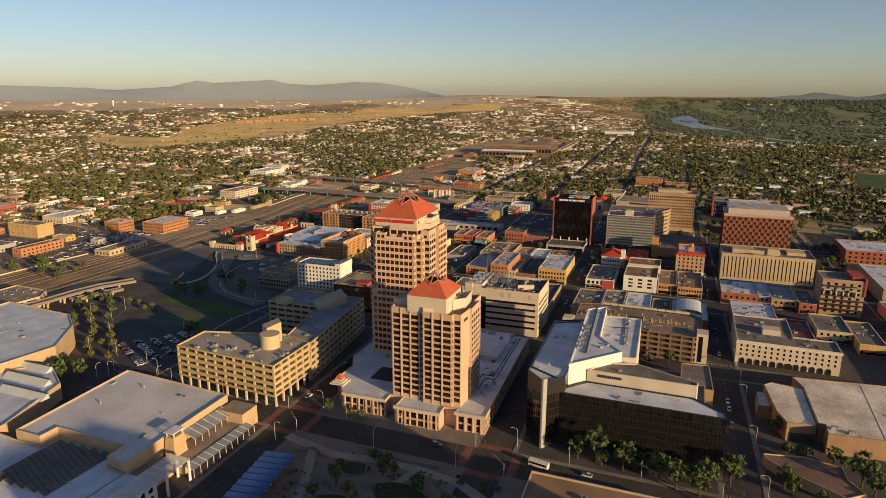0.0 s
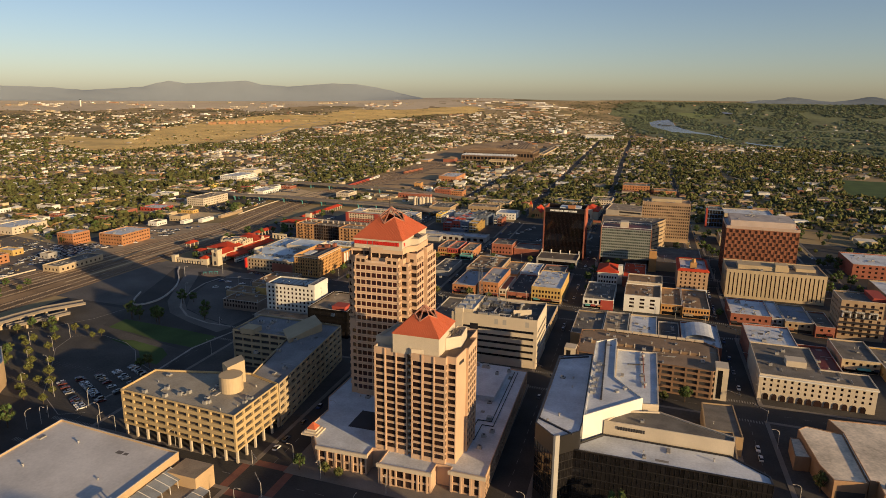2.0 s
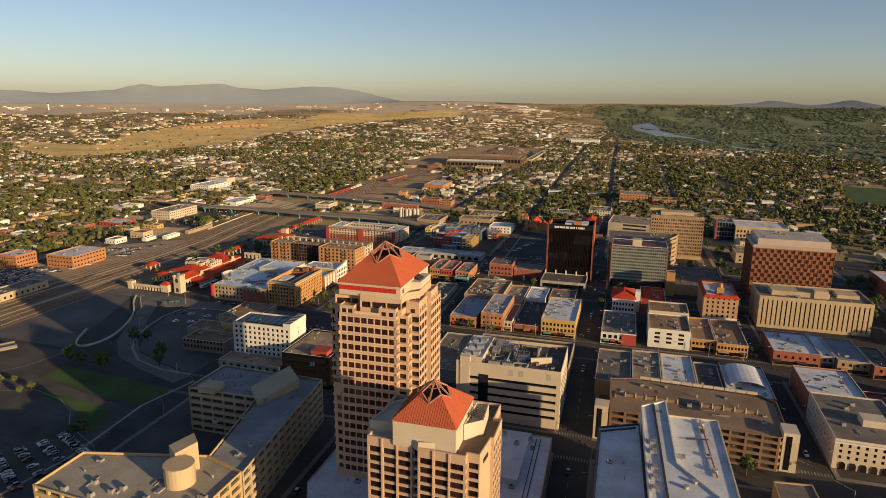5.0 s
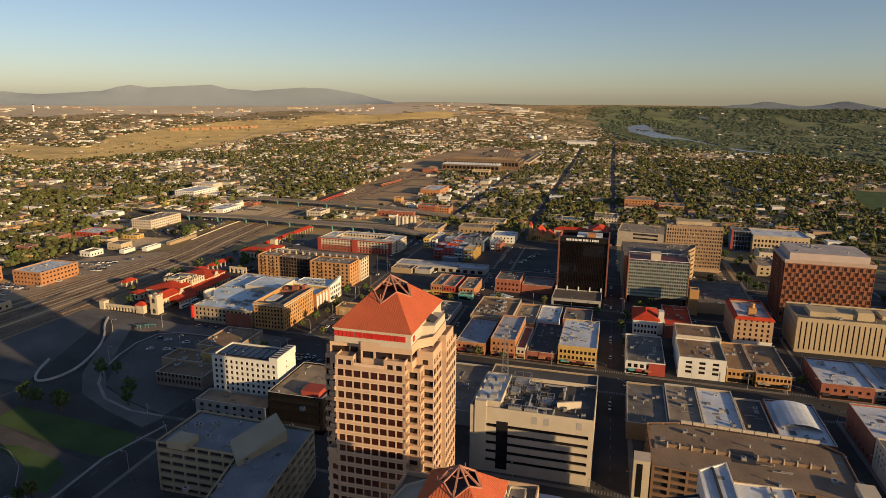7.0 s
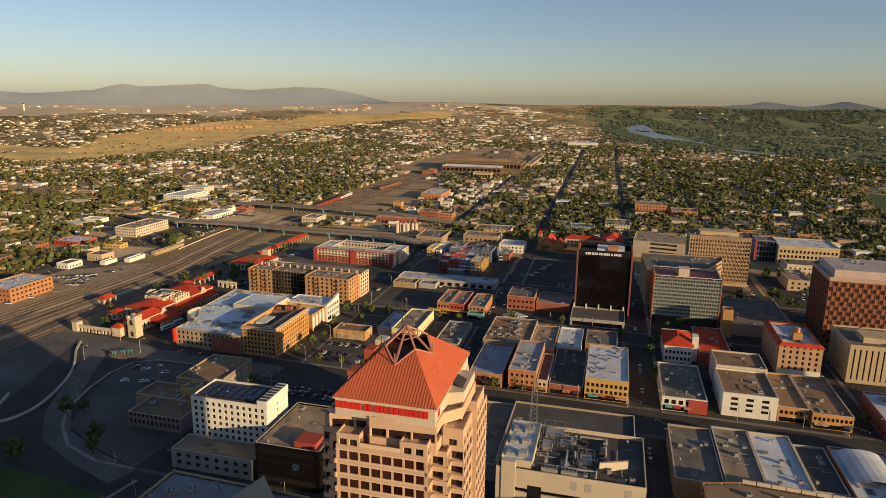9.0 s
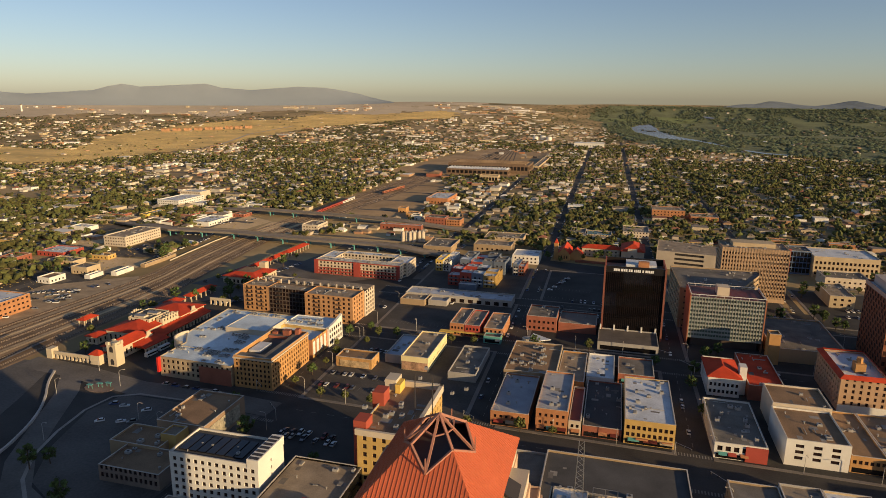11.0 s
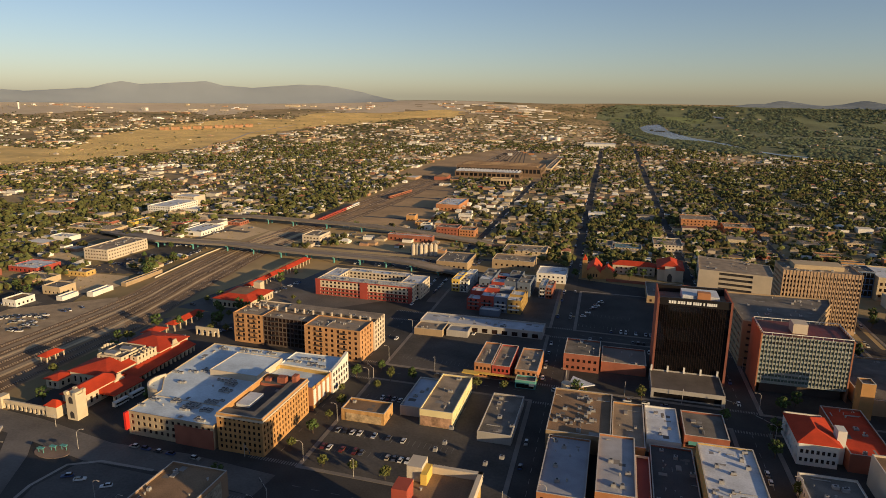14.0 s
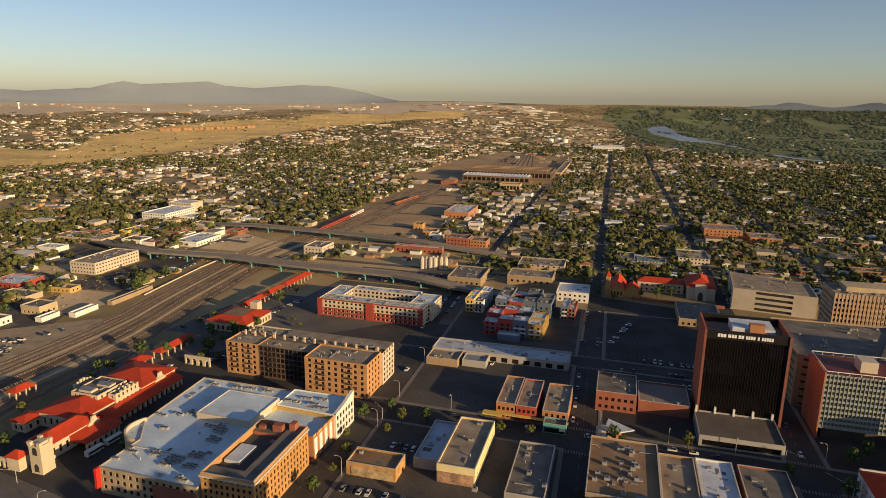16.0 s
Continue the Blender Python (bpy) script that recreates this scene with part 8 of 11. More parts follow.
SAND = mat("pale_stucco", (0.56, 0.47, 0.33), 0.9, 0.12, 0.15, 3)


def gable(e, x, y, w, h, rz):
    """A curved mission gable."""
    pts = [(-w / 2, 0), (w / 2, 0), (w / 2, h * 0.45), (w * 0.36, h * 0.5), (w * 0.3, h * 0.7), (w * 0.16, h * 0.8), (w * 0.1, h), (-w * 0.1, h), (-w * 0.16, h * 0.8), (-w * 0.3, h * 0.7), (-w * 0.36, h * 0.5), (-w / 2, h * 0.45)]
    g = Geo()
    g.poly([(u, -0.4, z) for u, z in pts])
    g.poly([(u, 0.4, z) for u, z in reversed(pts)])
    for (u0, z0), (u1, z1) in zip(pts, pts[1:] + pts[:1]):
        g.quad((u0, -0.4, z0), (u0, 0.4, z0), (u1, 0.4, z1), (u1, -0.4, z1))
    o = part("gable", g, SAND, e, "curved mission gable")
    o.matrix_basis = pose(x, y, 0, 0, 0, rz)


def station():
    e = thing("railway_station", -425, 560, 0, 0, "mission style station of pale stucco with red tile roofs", "station")

    def body(x0, x1, y0, y1, h, rise, cols=0):
        g, ps = Geo(), []
        q = rect(x0, x1, y0, y1)
        for k in range(4):
            ln = math.hypot(q[(k + 1) % 4][0] - q[k][0], q[(k + 1) % 4][1] - q[k][1])
            facade(g, ps, q[k], q[(k + 1) % 4], 0, h, max(1, int(ln / 4)), 1, 1.6, h * 0.45, h * 0.2, h, 0.4)
        part("wall", g, SAND, e)
        add_panes(ps, e, GLASS, 14)
        hip(e, x0, x1, y0, y1, h, rise, 1.0)

    body(-5, 7, -31, -3, 8, 3.0)
    body(-25, 1, -7, 32, 8, 3.4)
    body(-26, 3, 32, 58, 8, 3.6)
    body(-34, -25.2, -15, -5, 5.5, 1.6)
    # raised flat deck with glazed lanterns in the middle
    g, ps = Geo(), []
    q = rect(-21, -4, 9, 29)
    for k in range(4):
        facade(g, ps, q[k], q[(k + 1) % 4], 7, 12, 5, 1, 1.2, 1.4, 9.6, 4.2)
    inner = parapet(g, q, 11.4, 12)
    part("hall", g, SAND, e)
    r = Geo()
    r.poly([(x, y, 11.4) for x, y in inner])
    part("roof", r, GREYROOF, e)
    add_panes(ps, e, GLASS, 14)
    roof_clutter(e, inner, 11.4, 0.05)
    for x0, y0 in ((-18, 11), (-14, 19)):
        g = Geo()
        q = rect(x0, x0 + 8, y0, y0 + 4.5)
        g.prism(q, 11.4, 12.6)
        part("skylight", g, CREAM, e)
        g = Geo()
        g.poly([(x0, y0, 12.61), (x0 + 8, y0, 12.61), (x0 + 8, y0 + 2.25, 13.5), (x0, y0 + 2.25, 13.5)])
        g.poly([(x0, y0 + 2.25, 13.5), (x0 + 8, y0 + 2.25, 13.5), (x0 + 8, y0 + 4.5, 12.61), (x0, y0 + 4.5, 12.61)])
        part("glazing", g, STEEL, e)
    # the tall pedimented fronts
    for x0, x1, y0, y1, h in ((-2.4, 2.6, 14, 30, 11.2), (-27, -22, 16, 28, 10.8)):
        g, ps = Geo(), []
        q = rect(x0, x1, y0, y1)
        for k in range(4):
            facade(g, ps, q[k], q[(k + 1) % 4], 0, h, 5 if k % 2 else 1, 2, 1.1, 1.7, 5.2, 3.6, 0.3)
        inner = parapet(g, q, h - 0.7, h)
        p = part("pediment_block", g, SAND, e)
        add_panes(ps, p, GLASS, 10)
        r = Geo()
        r.poly([(x, y, h - 0.7) for x, y in inner])
        part("roof", r, GREYROOF, p)
        xx = x1 if x0 > -10 else x0
        for k in range(6):
            g = Geo()
            yy = y0 + 0.3 + k * (y1 - y0 - 1.6) / 5
            g.box(xx - 0.5, xx + 0.3, yy, yy + 1.2, h, h + (0.5, 1.0, 1.8, 1.8, 1.0, 0.5)[k])
            part("merlon", g, SAND, p)
    gable(e, 8, -6, 11, 10.5, 90)
    gable(e, 3.6, 45, 12, 11.0, 90)
    arcade(e, -19, 1, 16.4, 4.4, 6, SAND, "arch", "y")
    arcade(e, 4, 55, 10.0, 4.4, 14, SAND, "arch", "y")
    for q in ([(7.2, -19.5), (17, -19.5), (17.6, 2), (7.2, 2)], [(2.8, 2.2), (12.4, 2.2), (10.6, 56), (3.2, 56)]):
        g = Geo()
        g.poly([(*q[0], 6.6), (*q[1], 4.5), (*q[2], 4.5), (*q[3], 6.6)])
        g.quad((*q[1], 4.1), (*q[2], 4.1), (*q[2], 4.5), (*q[1], 4.5))
        g.quad((*q[0], 4.1), (*q[1], 4.1), (*q[1], 4.5), (*q[0], 6.6))
        g.quad((*q[2], 4.1), (*q[3], 4.1), (*q[3], 6.6), (*q[2], 4.5))
        part("veranda_roof", g, TILE, e)
    t = thing("clock_tower", -414.5, 523, 0, 0, "pale stucco bell tower at the station corner", "tower")
    g = Geo()
    g.box(-3.2, 3.2, -3.2, 3.2, 0, 13.4)
    for sx_ in (-1, 1):
        for sy_ in (-1, 1):
            g.box(sx_ * 2.6 - 0.9, sx_ * 2.6 + 0.9, sy_ * 2.6 - 0.9, sy_ * 2.6 + 0.6, 13.4, 15.2)
    g.box(-2.4, 2.4, -2.4, 2.4, 13.4, 14.6)
    part("tower_body", g, SAND, t)
    # dark arched sheets on the closed wall imitate shaded belfry arches
    for z in (1.0, 9.0):
        g = Geo()
        g.poly([(-1.3, -3.26, z), (1.3, -3.26, z), (1.3, -3.26, z + 2.6), (0.7, -3.26, z + 3.5), (0, -3.26, z + 3.9), (-0.7, -3.26, z + 3.5), (-1.3, -3.26, z + 2.6)])
        part("opening", g, DARK, t)
    a = thing("arcade_wall", -447, 519, 0, 0, "long pale stucco arcade beside the station", "arcade")
    arcade(a, -12, 17, 0, 4.8, 10, SAND)
    g = Geo()
    g.box(-16, -11.8, -1, 4, 0, 6.4)
    g.box(17, 24, -0.5, 5, 0, 6.5)
    part("end_pavilion", g, SAND, a)
    hip(a, 17, 24, -0.5, 5, 6.5, 2.4, 0.5)

    for x0, x1, y0, y1, lb in ((-490.5, -484.5, 569, 581, ""), (-461, -451, 621, 634, ""), (-457, -450, 640, 672, ""), (-460, -453, 738, 790, ""), (-460, -452, 795, 838, "")):
        c = thing("platform_canopy", (x0 + x1) / 2, (y0 + y1) / 2, 0, 0, "long platform canopy with a red tile roof", "canopy", "platform canopies")
        hx, hy = (x1 - x0) / 2, (y1 - y0) / 2
        for k in range(int(hy * 2 / 6) + 1):
            for s in (-1, 1):
                g = Geo()
                yy = -hy + 0.5 + k * 6
                g.box(s * (hx - 0.6) - 0.3, s * (hx - 0.6) + 0.3, yy - 0.3, yy + 0.3, 0, 5)
                part("post", g, SAND, c)
        hip(c, -hx, hx, -hy, hy, 5, 2.0, 0.6)
    b = thing("baggage_hall", -444, 713, 0, 0, "station hall with a red hipped roof and flat top", "station")
    g, ps = Geo(), []
    q = rect(-16, 17, -17, 16)
    for k in range(4):
        facade(g, ps, q[k], q[(k + 1) % 4], 0, 6.5, 8, 1, 2, 3, 1, 4, 0.5)
    part("wall", g, SAND, b)
    add_panes(ps, b, GLASS)
    g = Geo()
    for a_, b_ in ((0, 1), (1, 2), (2, 3), (3, 0)):
        (xa, ya), (xb, yb_) = q[a_], q[b_]
        g.quad((xa * 1.06, ya * 1.06, 6.4), (xb * 1.06, yb_ * 1.06, 6.4), (xb * 0.5, yb_ * 0.5, 9.2), (xa * 0.5, ya * 0.5, 9.2))
    part("roof", g, TILE, b)
    g = Geo()
    g.poly([(x * 0.5, y * 0.5, 9.1) for x, y in q])
    part("flat_roof", g, BROWNROOF, b)
    g = Geo()
    g.box(2, 8, 12, 18, 0, 13)
    part("tower", g, SAND, b)
    d = thing("arched_gate", -424, 640, 0, 0, "small pale stucco gate with arches", "gate")
    arcade(d, -9, 9, 0, 6, 4, SAND)


station()

# ---------------- offices and yards beyond the tracks ----------------
BK = (8, 2, 1.6, 1.5, 1.6, 3.6)
for x0, x1, y0, y1, h, w, rf, lb, nw, ww in (
        (-626, -605, 534, 556, 12.4, RUST, WHITEROOF, "orange brick office with a flat white roof", (7, 3, 1.5, 1.5, 1.6, 3.6), (7, 3, 1.5, 1.5, 1.6, 3.6)),
        (-586, -556, 550, 590, 12.0, mat("russet_brick", (0.40, 0.19, 0.085), 0.9, 0.18, 0.15, 6, bump=0.4), WHITEROOF, "long orange brick office with ribbon windows", (8, 3, 2, 1.4, 1.8, 3.7), (10, 3, 2, 1.4, 1.8, 3.7)),
        (-709, -665, 480, 500, 14.8, mat("ochre_stucco", (0.50, 0.34, 0.15), 0.9, 0.15), TANROOF, "ochre stucco block with few windows", (5, 3, 1.2, 1.4, 3, 4), None),
        (-614, -602, 415, 462, 8.6, RUST, GREYROOF, "low orange brick office beside the yard", (3, 2, 1.5, 1.4, 1.5, 3.6), (10, 2, 1.8, 1.5, 1.5, 3.6)),
        (-546, -527, 450, 499, 6, TAN, GREYROOF, "low tan warehouse with a patched roof", (4, 1, 2, 2, 1.5, 3), (9, 1, 2, 2, 1.5, 3)),
        (-744, -710, 547, 592, 8.6, CREAM, WHITEROOF, "flat cream store with a pale roof", (6, 1, 2, 2, 1.5, 3), BK),
        (-870, -840, 556, 584, 11.4, BRICK, WHITEROOF, "brick warehouse with a white roof", BK, BK),
        (-669, -641, 780, 836, 11.2, CREAM, TANROOF, "cream three-storey office with a tan roof", (8, 3, 1.8, 1.3, 1.6, 3.3), (15, 3, 1.8, 1.3, 1.6, 3.3)),
        (-698, -666, 723, 750, 5, RED, WHITEROOF, "low red store with a pale roof", (6, 1, 2, 2, 1, 3), None),
        (-660, -630, 700, 716, 4.5, TAN, GREYROOF, "low tan workshop with flat roof", (5, 1, 2, 2, 1, 3), None),
        (-570, -564, 684, 706, 3.8, WHITE, WHITEROOF, "long white trailer shed", None, None),
        (-584, -578, 668, 684, 3.6, WHITE, WHITEROOF, "white trailer shed beside the tracks", None, None),
        (-566, -561, 716, 762, 3.4, TAN2, TANROOF, "long tan store shed beside the tracks", None, None),
        (-656, -628, 905, 950, 5.5, WHITE, WHITEROOF, "white flat-roofed depot by the overpass", None, (8, 1, 2, 2, 1, 3)),
        (-504, -483, 917, 945, 9, CREAM, TANROOF, "cream stepped office below the overpass", (5, 2, 1.8, 1.5, 1.5, 3.6), BK),
        (-420, -367, 963, 972, 7, BRICK, WHITEROOF, "long depot with a pale pitched roof", (10, 1, 2, 2, 1.5, 3), None),
        (-376, -350, 1008, 1028, 10, BRICK, GREYROOF, "red brick warehouse with grey roof", (6, 2, 1.6, 1.6, 1.6, 4), (4, 2, 1.6, 1.6, 1.6, 4)),
        (-349, -330, 1010, 1030, 8, RUST, GREYROOF, "orange brick store with grey roof", (5, 2, 1.6, 1.6, 1.2, 3.6), (4, 2, 1.6, 1.6, 1.2, 3.6)),
        (-428, -394, 1170, 1232, 9.4, RUST, WHITEROOF, "orange warehouse with a broad pale roof", (6, 1, 2, 2, 2, 3), (12, 1, 2, 2, 2, 3)),
        (-788, -752, 1006, 1066, 11.4, WHITE, WHITEROOF, "white office block with pale roof", (9, 3, 2, 1.3, 1.8, 3.4), (14, 3, 2, 1.3, 1.8, 3.4)),
        (-750, -728, 1030, 1056, 5, WHITE, WHITEROOF, "low white annex with pale roof", (5, 1, 2, 1.5, 1.2, 3.4), BK),
        (-798, -762, 1070, 1096, 15, CREAM, WHITEROOF, "cream upper office block with pale roof", (9, 4, 2, 1.3, 1.8, 3.4), None),
        (-800, -732, 880, 908, 5.5, TAN, TANROOF, "long flat tan depot with bay doors", (12, 1, 2.6, 2.6, 0.6, 3.4), None),
        (-772, -746, 836, 852, 5, WHITE, WHITEROOF, "low white shed with a pale roof", None, None),
        (-750, -738, 926, 962, 6, YELLOW, WHITEROOF, "small yellow workshop with pale roof", None, (6, 1, 2, 2, 1, 3)),
        (-714, -684, 944, 972, 5, RED, GREYROOF, "low red store with a grey roof", (6, 1, 2, 2, 1, 3), None),
        (-326, -228, 2477, 2540, 14.6, WHITE, WHITEROOF, "broad pale industrial shed far off", (10, 1, 4, 3, 4, 5), None),
        (-95, -52, 1150, 1185, 13, RUST, TANROOF, "orange stucco office with brown roof", (9, 3, 1.6, 1.6, 1.8, 3.8), BK),
        (-45, -10, 1140, 1170, 8, RUST, TANROOF, "low rust stucco store with tan roof", (7, 2, 1.6, 1.6, 1, 3.5), BK),
        (-280, -240, 880, 905, 9, TAN2, TANROOF, "tan warehouse with a flat roof", (7, 1, 2, 2, 3, 3), BK),
        (-330, -300, 860, 900, 8, TAN2, GREYROOF, "long tan shed behind the apartments", (6, 1, 2, 2, 2, 3), BK),
        (-232, -206, 846, 872, 8.5, WHITE, WHITEROOF, "white stepped store with white roof", (6, 2, 1.6, 1.6, 1.2, 3.6), BK),
        (-280, -236, 930, 960, 7, TAN, TANROOF, "tan warehouse with a flat tan roof", BK, BK),
        (-130, -100, 1010, 1050, 7, CREAM, TANROOF, "cream church hall with flat roof", BK, BK),
        (-170, -142, 985, 1010, 6, TAN, mat("teal_roof", (0.12, 0.22, 0.24), 0.8, 0.2), "tan store with a teal roof", BK, BK),
        (-190, -172, 990, 1020, 6, TAN, GREYROOF, "small tan store with grey roof", BK, BK)):
    block("office_building" if h > 8 else "warehouse", lb, "office building" if h > 8 else "warehouse", x0, x1, y0, y1, h, w, rf, N=nw, W=ww, cap=8)

# small yards and stores beyond the tracks
rnd = random.Random(44)
KINDS = [(TAN, "tan stucco"), (CREAM, "cream stucco"), (ORANGE, "orange brick"), (WHITE, "white stucco"), (RUST, "rust stucco"), (YELLOWB, "yellow brick"), (GREYC, "grey concrete"), (BRICK, "red brick")]
ROOFS = [(WHITEROOF, "pale roof"), (TANROOF, "tan gravel roof"), (GREYROOF, "grey roof"), (BROWNROOF, "brown roof")]
made = 0
for x0, x1, y0, y1, n in ((-820, -575, 385, 535, 13), (-900, -640, 560, 770, 16), (-640, -572, 640, 760, 3), (-800, -600, 880, 1110, 10), (-470, -330, 1030, 1160, 5), (-70, 140, 880, 1120, 9)):
    tries, k = 0, 0
    while k < n and tries < 300:
        tries += 1
        w, d, h = rnd.uniform(10, 30), rnd.uniform(9, 20), rnd.uniform(3.8, 7.5)
        x, y = rnd.uniform(x0, x1 - w), rnd.uniform(y0, y1 - d)
        if any(x < b + 5 and x + w > a - 5 and y < dd + 5 and y + d > c - 5 for a, b, c, dd in PLOTS):
            continue
        k += 1
        (wm, wl), (rm, rl) = rnd.choice(KINDS), rnd.choice(ROOFS)
        block("store_building", "low %s store with a %s" % (wl, rl), "store building", x, x + w, y, y + d, h, wm, rm, N=(max(2, int(w / 4)), 1, 1.6, 1.6, 1.2, 3), W=(max(2, int(d / 4)), 1, 1.6, 1.6, 1.2, 3), cap=2, rz=RZ + rnd.uniform(-3, 3))

# tall white slab and control tower on the mesa
block("tower_block", "white tower block far on the mesa", "tower block", -2765, -2739, 3262, 3284, 80, WHITE, WHITEROOF, N=(6, 6, 3, 3, 58, 3.6), cap=40)
wt = thing("control_tower", -3238, 2926, float(ground_z(-3238, 2926)), 0, "white control tower far on the mesa", "control tower")
g = Geo()
g.prism([(4 * math.cos(t), 4 * math.sin(t)) for t in np.linspace(0, 5.6, 10)], -3, 32)
part("shaft", g, WHITE, wt)
g = Geo()
g.prism([(6.5 * math.cos(t), 6.5 * math.sin(t)) for t in np.linspace(0, 5.6, 10)], 32, 35, floor=True)
part("gallery", g, WHITE, wt)
g = Geo()
g.prism([(5.2 * math.cos(t), 5.2 * math.sin(t)) for t in np.linspace(0, 5.6, 10)], 35, 39)
part("cab", g, GLASS, wt)

# ---------------- railway workshops ----------------
SHM = mat("brown_workshop_brick", (0.17, 0.115, 0.075), 0.9, 0.25, 0.05, 0.6)
SHR = mat("dusty_brown_roof", (0.42, 0.29, 0.165), 0.95, 0.4, 0.02, 0.3)
YARD = mat("yard_earth", (0.40, 0.265, 0.135), 1, 0.35, 0.012, 0.2)


def works_hall(parent, x0, x1, y0, y1, h, bays, pane_h, sill, wall=SHM, roof=SHR):
    """A flat-roofed hall with one row of tall glazing on each side."""
    g, ps = Geo(), []
    q = rect(x0, x1, y0, y1)
    for k in range(4):
        ln = math.hypot(q[(k + 1) % 4][0] - q[k][0], q[(k + 1) % 4][1] - q[k][1])
        facade(g, ps, q[k], q[(k + 1) % 4], 0, h, max(2, int(ln / bays)), 1, bays * 0.78, pane_h, sill, h, 0.5)
    w = part("hall", g, wall, parent)
    r = Geo()
    r.poly([(x, y, h - 0.5) for x, y in q])
    part("roof", r, roof, w)
    c = Geo()
    for a, b in zip(q, q[1:] + q[:1]):
        c.poly([(*a, h), (*b, h), (*b, h + 0.8), (*a, h + 0.8)])
    part("parapet", c, wall, w)
    add_panes(ps, w, BLACKGLASS, 18)
    return w


sh = thing("railway_workshops", -431, 1616, 0, 2, "huge dark brown railway workshop hall with glazed front", "workshop")
works_hall(sh, -89, 89, 0, 92, 18.5, 8, 8, 7)
for k in range(7):
    g = Geo()
    y = 9 + 12 * k
    g.prism([(-80, y), (80, y), (80, y + 4), (-80, y + 4)], 18, 20.6, floor=True)
    part("roof_monitor", g, SHR if k % 2 else SHM, sh)
sa = thing("saw_tooth_shop", -445, 1570, 0, 2, "low workshop annex with a pale saw-tooth roof", "workshop")
works_hall(sa, -66, 68, 0, 42, 11.5, 9, 6, 3, SHM, WHITEROOF)
for k in range(20):
    g = Geo()
    x = -65 + 6.6 * k
    for y in (0.5, 41.5):
        g.poly([(x, y, 11), (x + 5.6, y, 11), (x + 1.5, y, 14.2)])
    g.quad((x, 0.5, 11), (x + 1.5, 0.5, 14.2), (x + 1.5, 41.5, 14.2), (x, 41.5, 11))
    g.quad((x + 1.5, 0.5, 14.2), (x + 5.6, 0.5, 11), (x + 5.6, 41.5, 11), (x + 1.5, 41.5, 14.2))
    part("saw_tooth", g, WHITEROOF, sa)
fs = thing("flue_shop", -394, 1462, 0, 2, "golden brick workshop with tall arched bays", "workshop")
works_hall(fs, -18, 18, 0, 26, 12, 6, 6.5, 2.5, TAN, SHR)
bk = thing("brick_shed", -521, 1500, 0, 8, "long red-brown brick shed with a low hipped roof", "shed")
g = Geo()
g.prism(rect(-13, 13, 0, 48), 0, 7, cap=False)
part("wall", g, BRICK, bk)
g = Geo()
q = rect(-13.6, 13.6, -0.6, 48.6)
for a, b, c, d in ((0, 1, (0, 12), (0, 12)), (1, 2, (0, 36), (0, 12)), (2, 3, (0, 36), (0, 36)), (3, 0, (0, 12), (0, 36))):
    g.poly([(*q[a], 7), (*q[b], 7), (*d, 11)] if c == d else [(*q[a], 7), (*q[b], 7), (*c, 11), (*d, 11)])
part("roof", g, BROWNROOF, bk)
block("long_shed", "long low shed with golden walls beside the yard", "shed", -352, -338, 1725, 1990, 8, TAN, TANROOF, N=(2, 1, 2, 3, 1.5, 5), W=(40, 1, 3, 3, 2, 6), E=(40, 1, 3, 3, 2, 6), cap=10)
for x0, x1, y0, y1, h, m, lb in ((-448, -414, 1412, 1418, 4.2, RED, "red passenger coach parked in the yard"), (-410, -393, 1404, 1410, 4, YELLOW, "yellow rail car parked in the yard"),
                                 (-474, -462, 1470, 1476, 4, WHITE, "white container in the railway yard"), (-500, -494, 1420, 1436, 3.4, WHITE, "white trailer in the railway yard")):
    block("rail_car" if "rail" in lb or "coach" in lb else "container", lb, "rail car" if m in (RED, YELLOW) else "container", x0, x1, y0, y1, h, m, GREYROOF)
for k in range(3):
    tk = thing("storage_tank", -500 + 26 * k, 2760 + 14 * (k % 2), float(ground_z(-480, 2760)), 0, "white cylindrical storage tank beside the line", "tank", "tanks by the line")
    ring = [(11 * math.cos(t), 11 * math.sin(t)) for t in np.linspace(0, 6.283, 17)[:-1]]
    g = Geo()
    g.prism(ring, -1, 13 + 3 * (k % 2), cap=False)
    part("drum", g, WHITE, tk)
    g = Geo()
    for a, b in zip(ring, ring[1:] + ring[:1]):
        g.poly([(*a, 13 + 3 * (k % 2)), (*b, 13 + 3 * (k % 2)), (0, 0, 15 + 3 * (k % 2))])
    part("cap", g, WHITE, tk)
yard = [(-640, 1560), (-330, 1545), (-350, 2140), (-385, 2290), (-575, 2290), (-620, 2000)]
sheet(yard, 0.25, YARD, "yard", "bare brown earth of the railway workshops", "yard")
BALL = mat("yard_ballast", (0.13, 0.095, 0.07), 1, 0.3, 0.1, 1)
for k in range(9):
    xa, xb = -520 + 15 * k, -535 + 6 * k
    sheet([(xa, 1716), (xa + 3, 1716), (xb + 3, 2280), (xb, 2280)], 0.32, BALL, "track_bed", "dark track bed fanning across the yard", "track")
rnd = random.Random(17)
for k in range(26):
    x, y = rnd.uniform(-520, -380), rnd.uniform(1760, 2240)
    w, d, h = rnd.uniform(4, 16), rnd.uniform(3, 10), rnd.uniform(2.5, 5)
    g = Geo()
    g.prism(rect(-w / 2, w / 2, -d / 2, d / 2), 0, h, floor=True)
    e = thing("storage_shed", x, y, 0, rnd.uniform(-6, 6), "small shed or stacked load standing in the railway yard", "shed")
    part("body", g, rnd.choice((WHITE, GREYC, RUST, TAN2, DARK)), e)

sheet(BARE, 0.06, YARD, "yard", "bare brown earth beside the tracks", "yard")

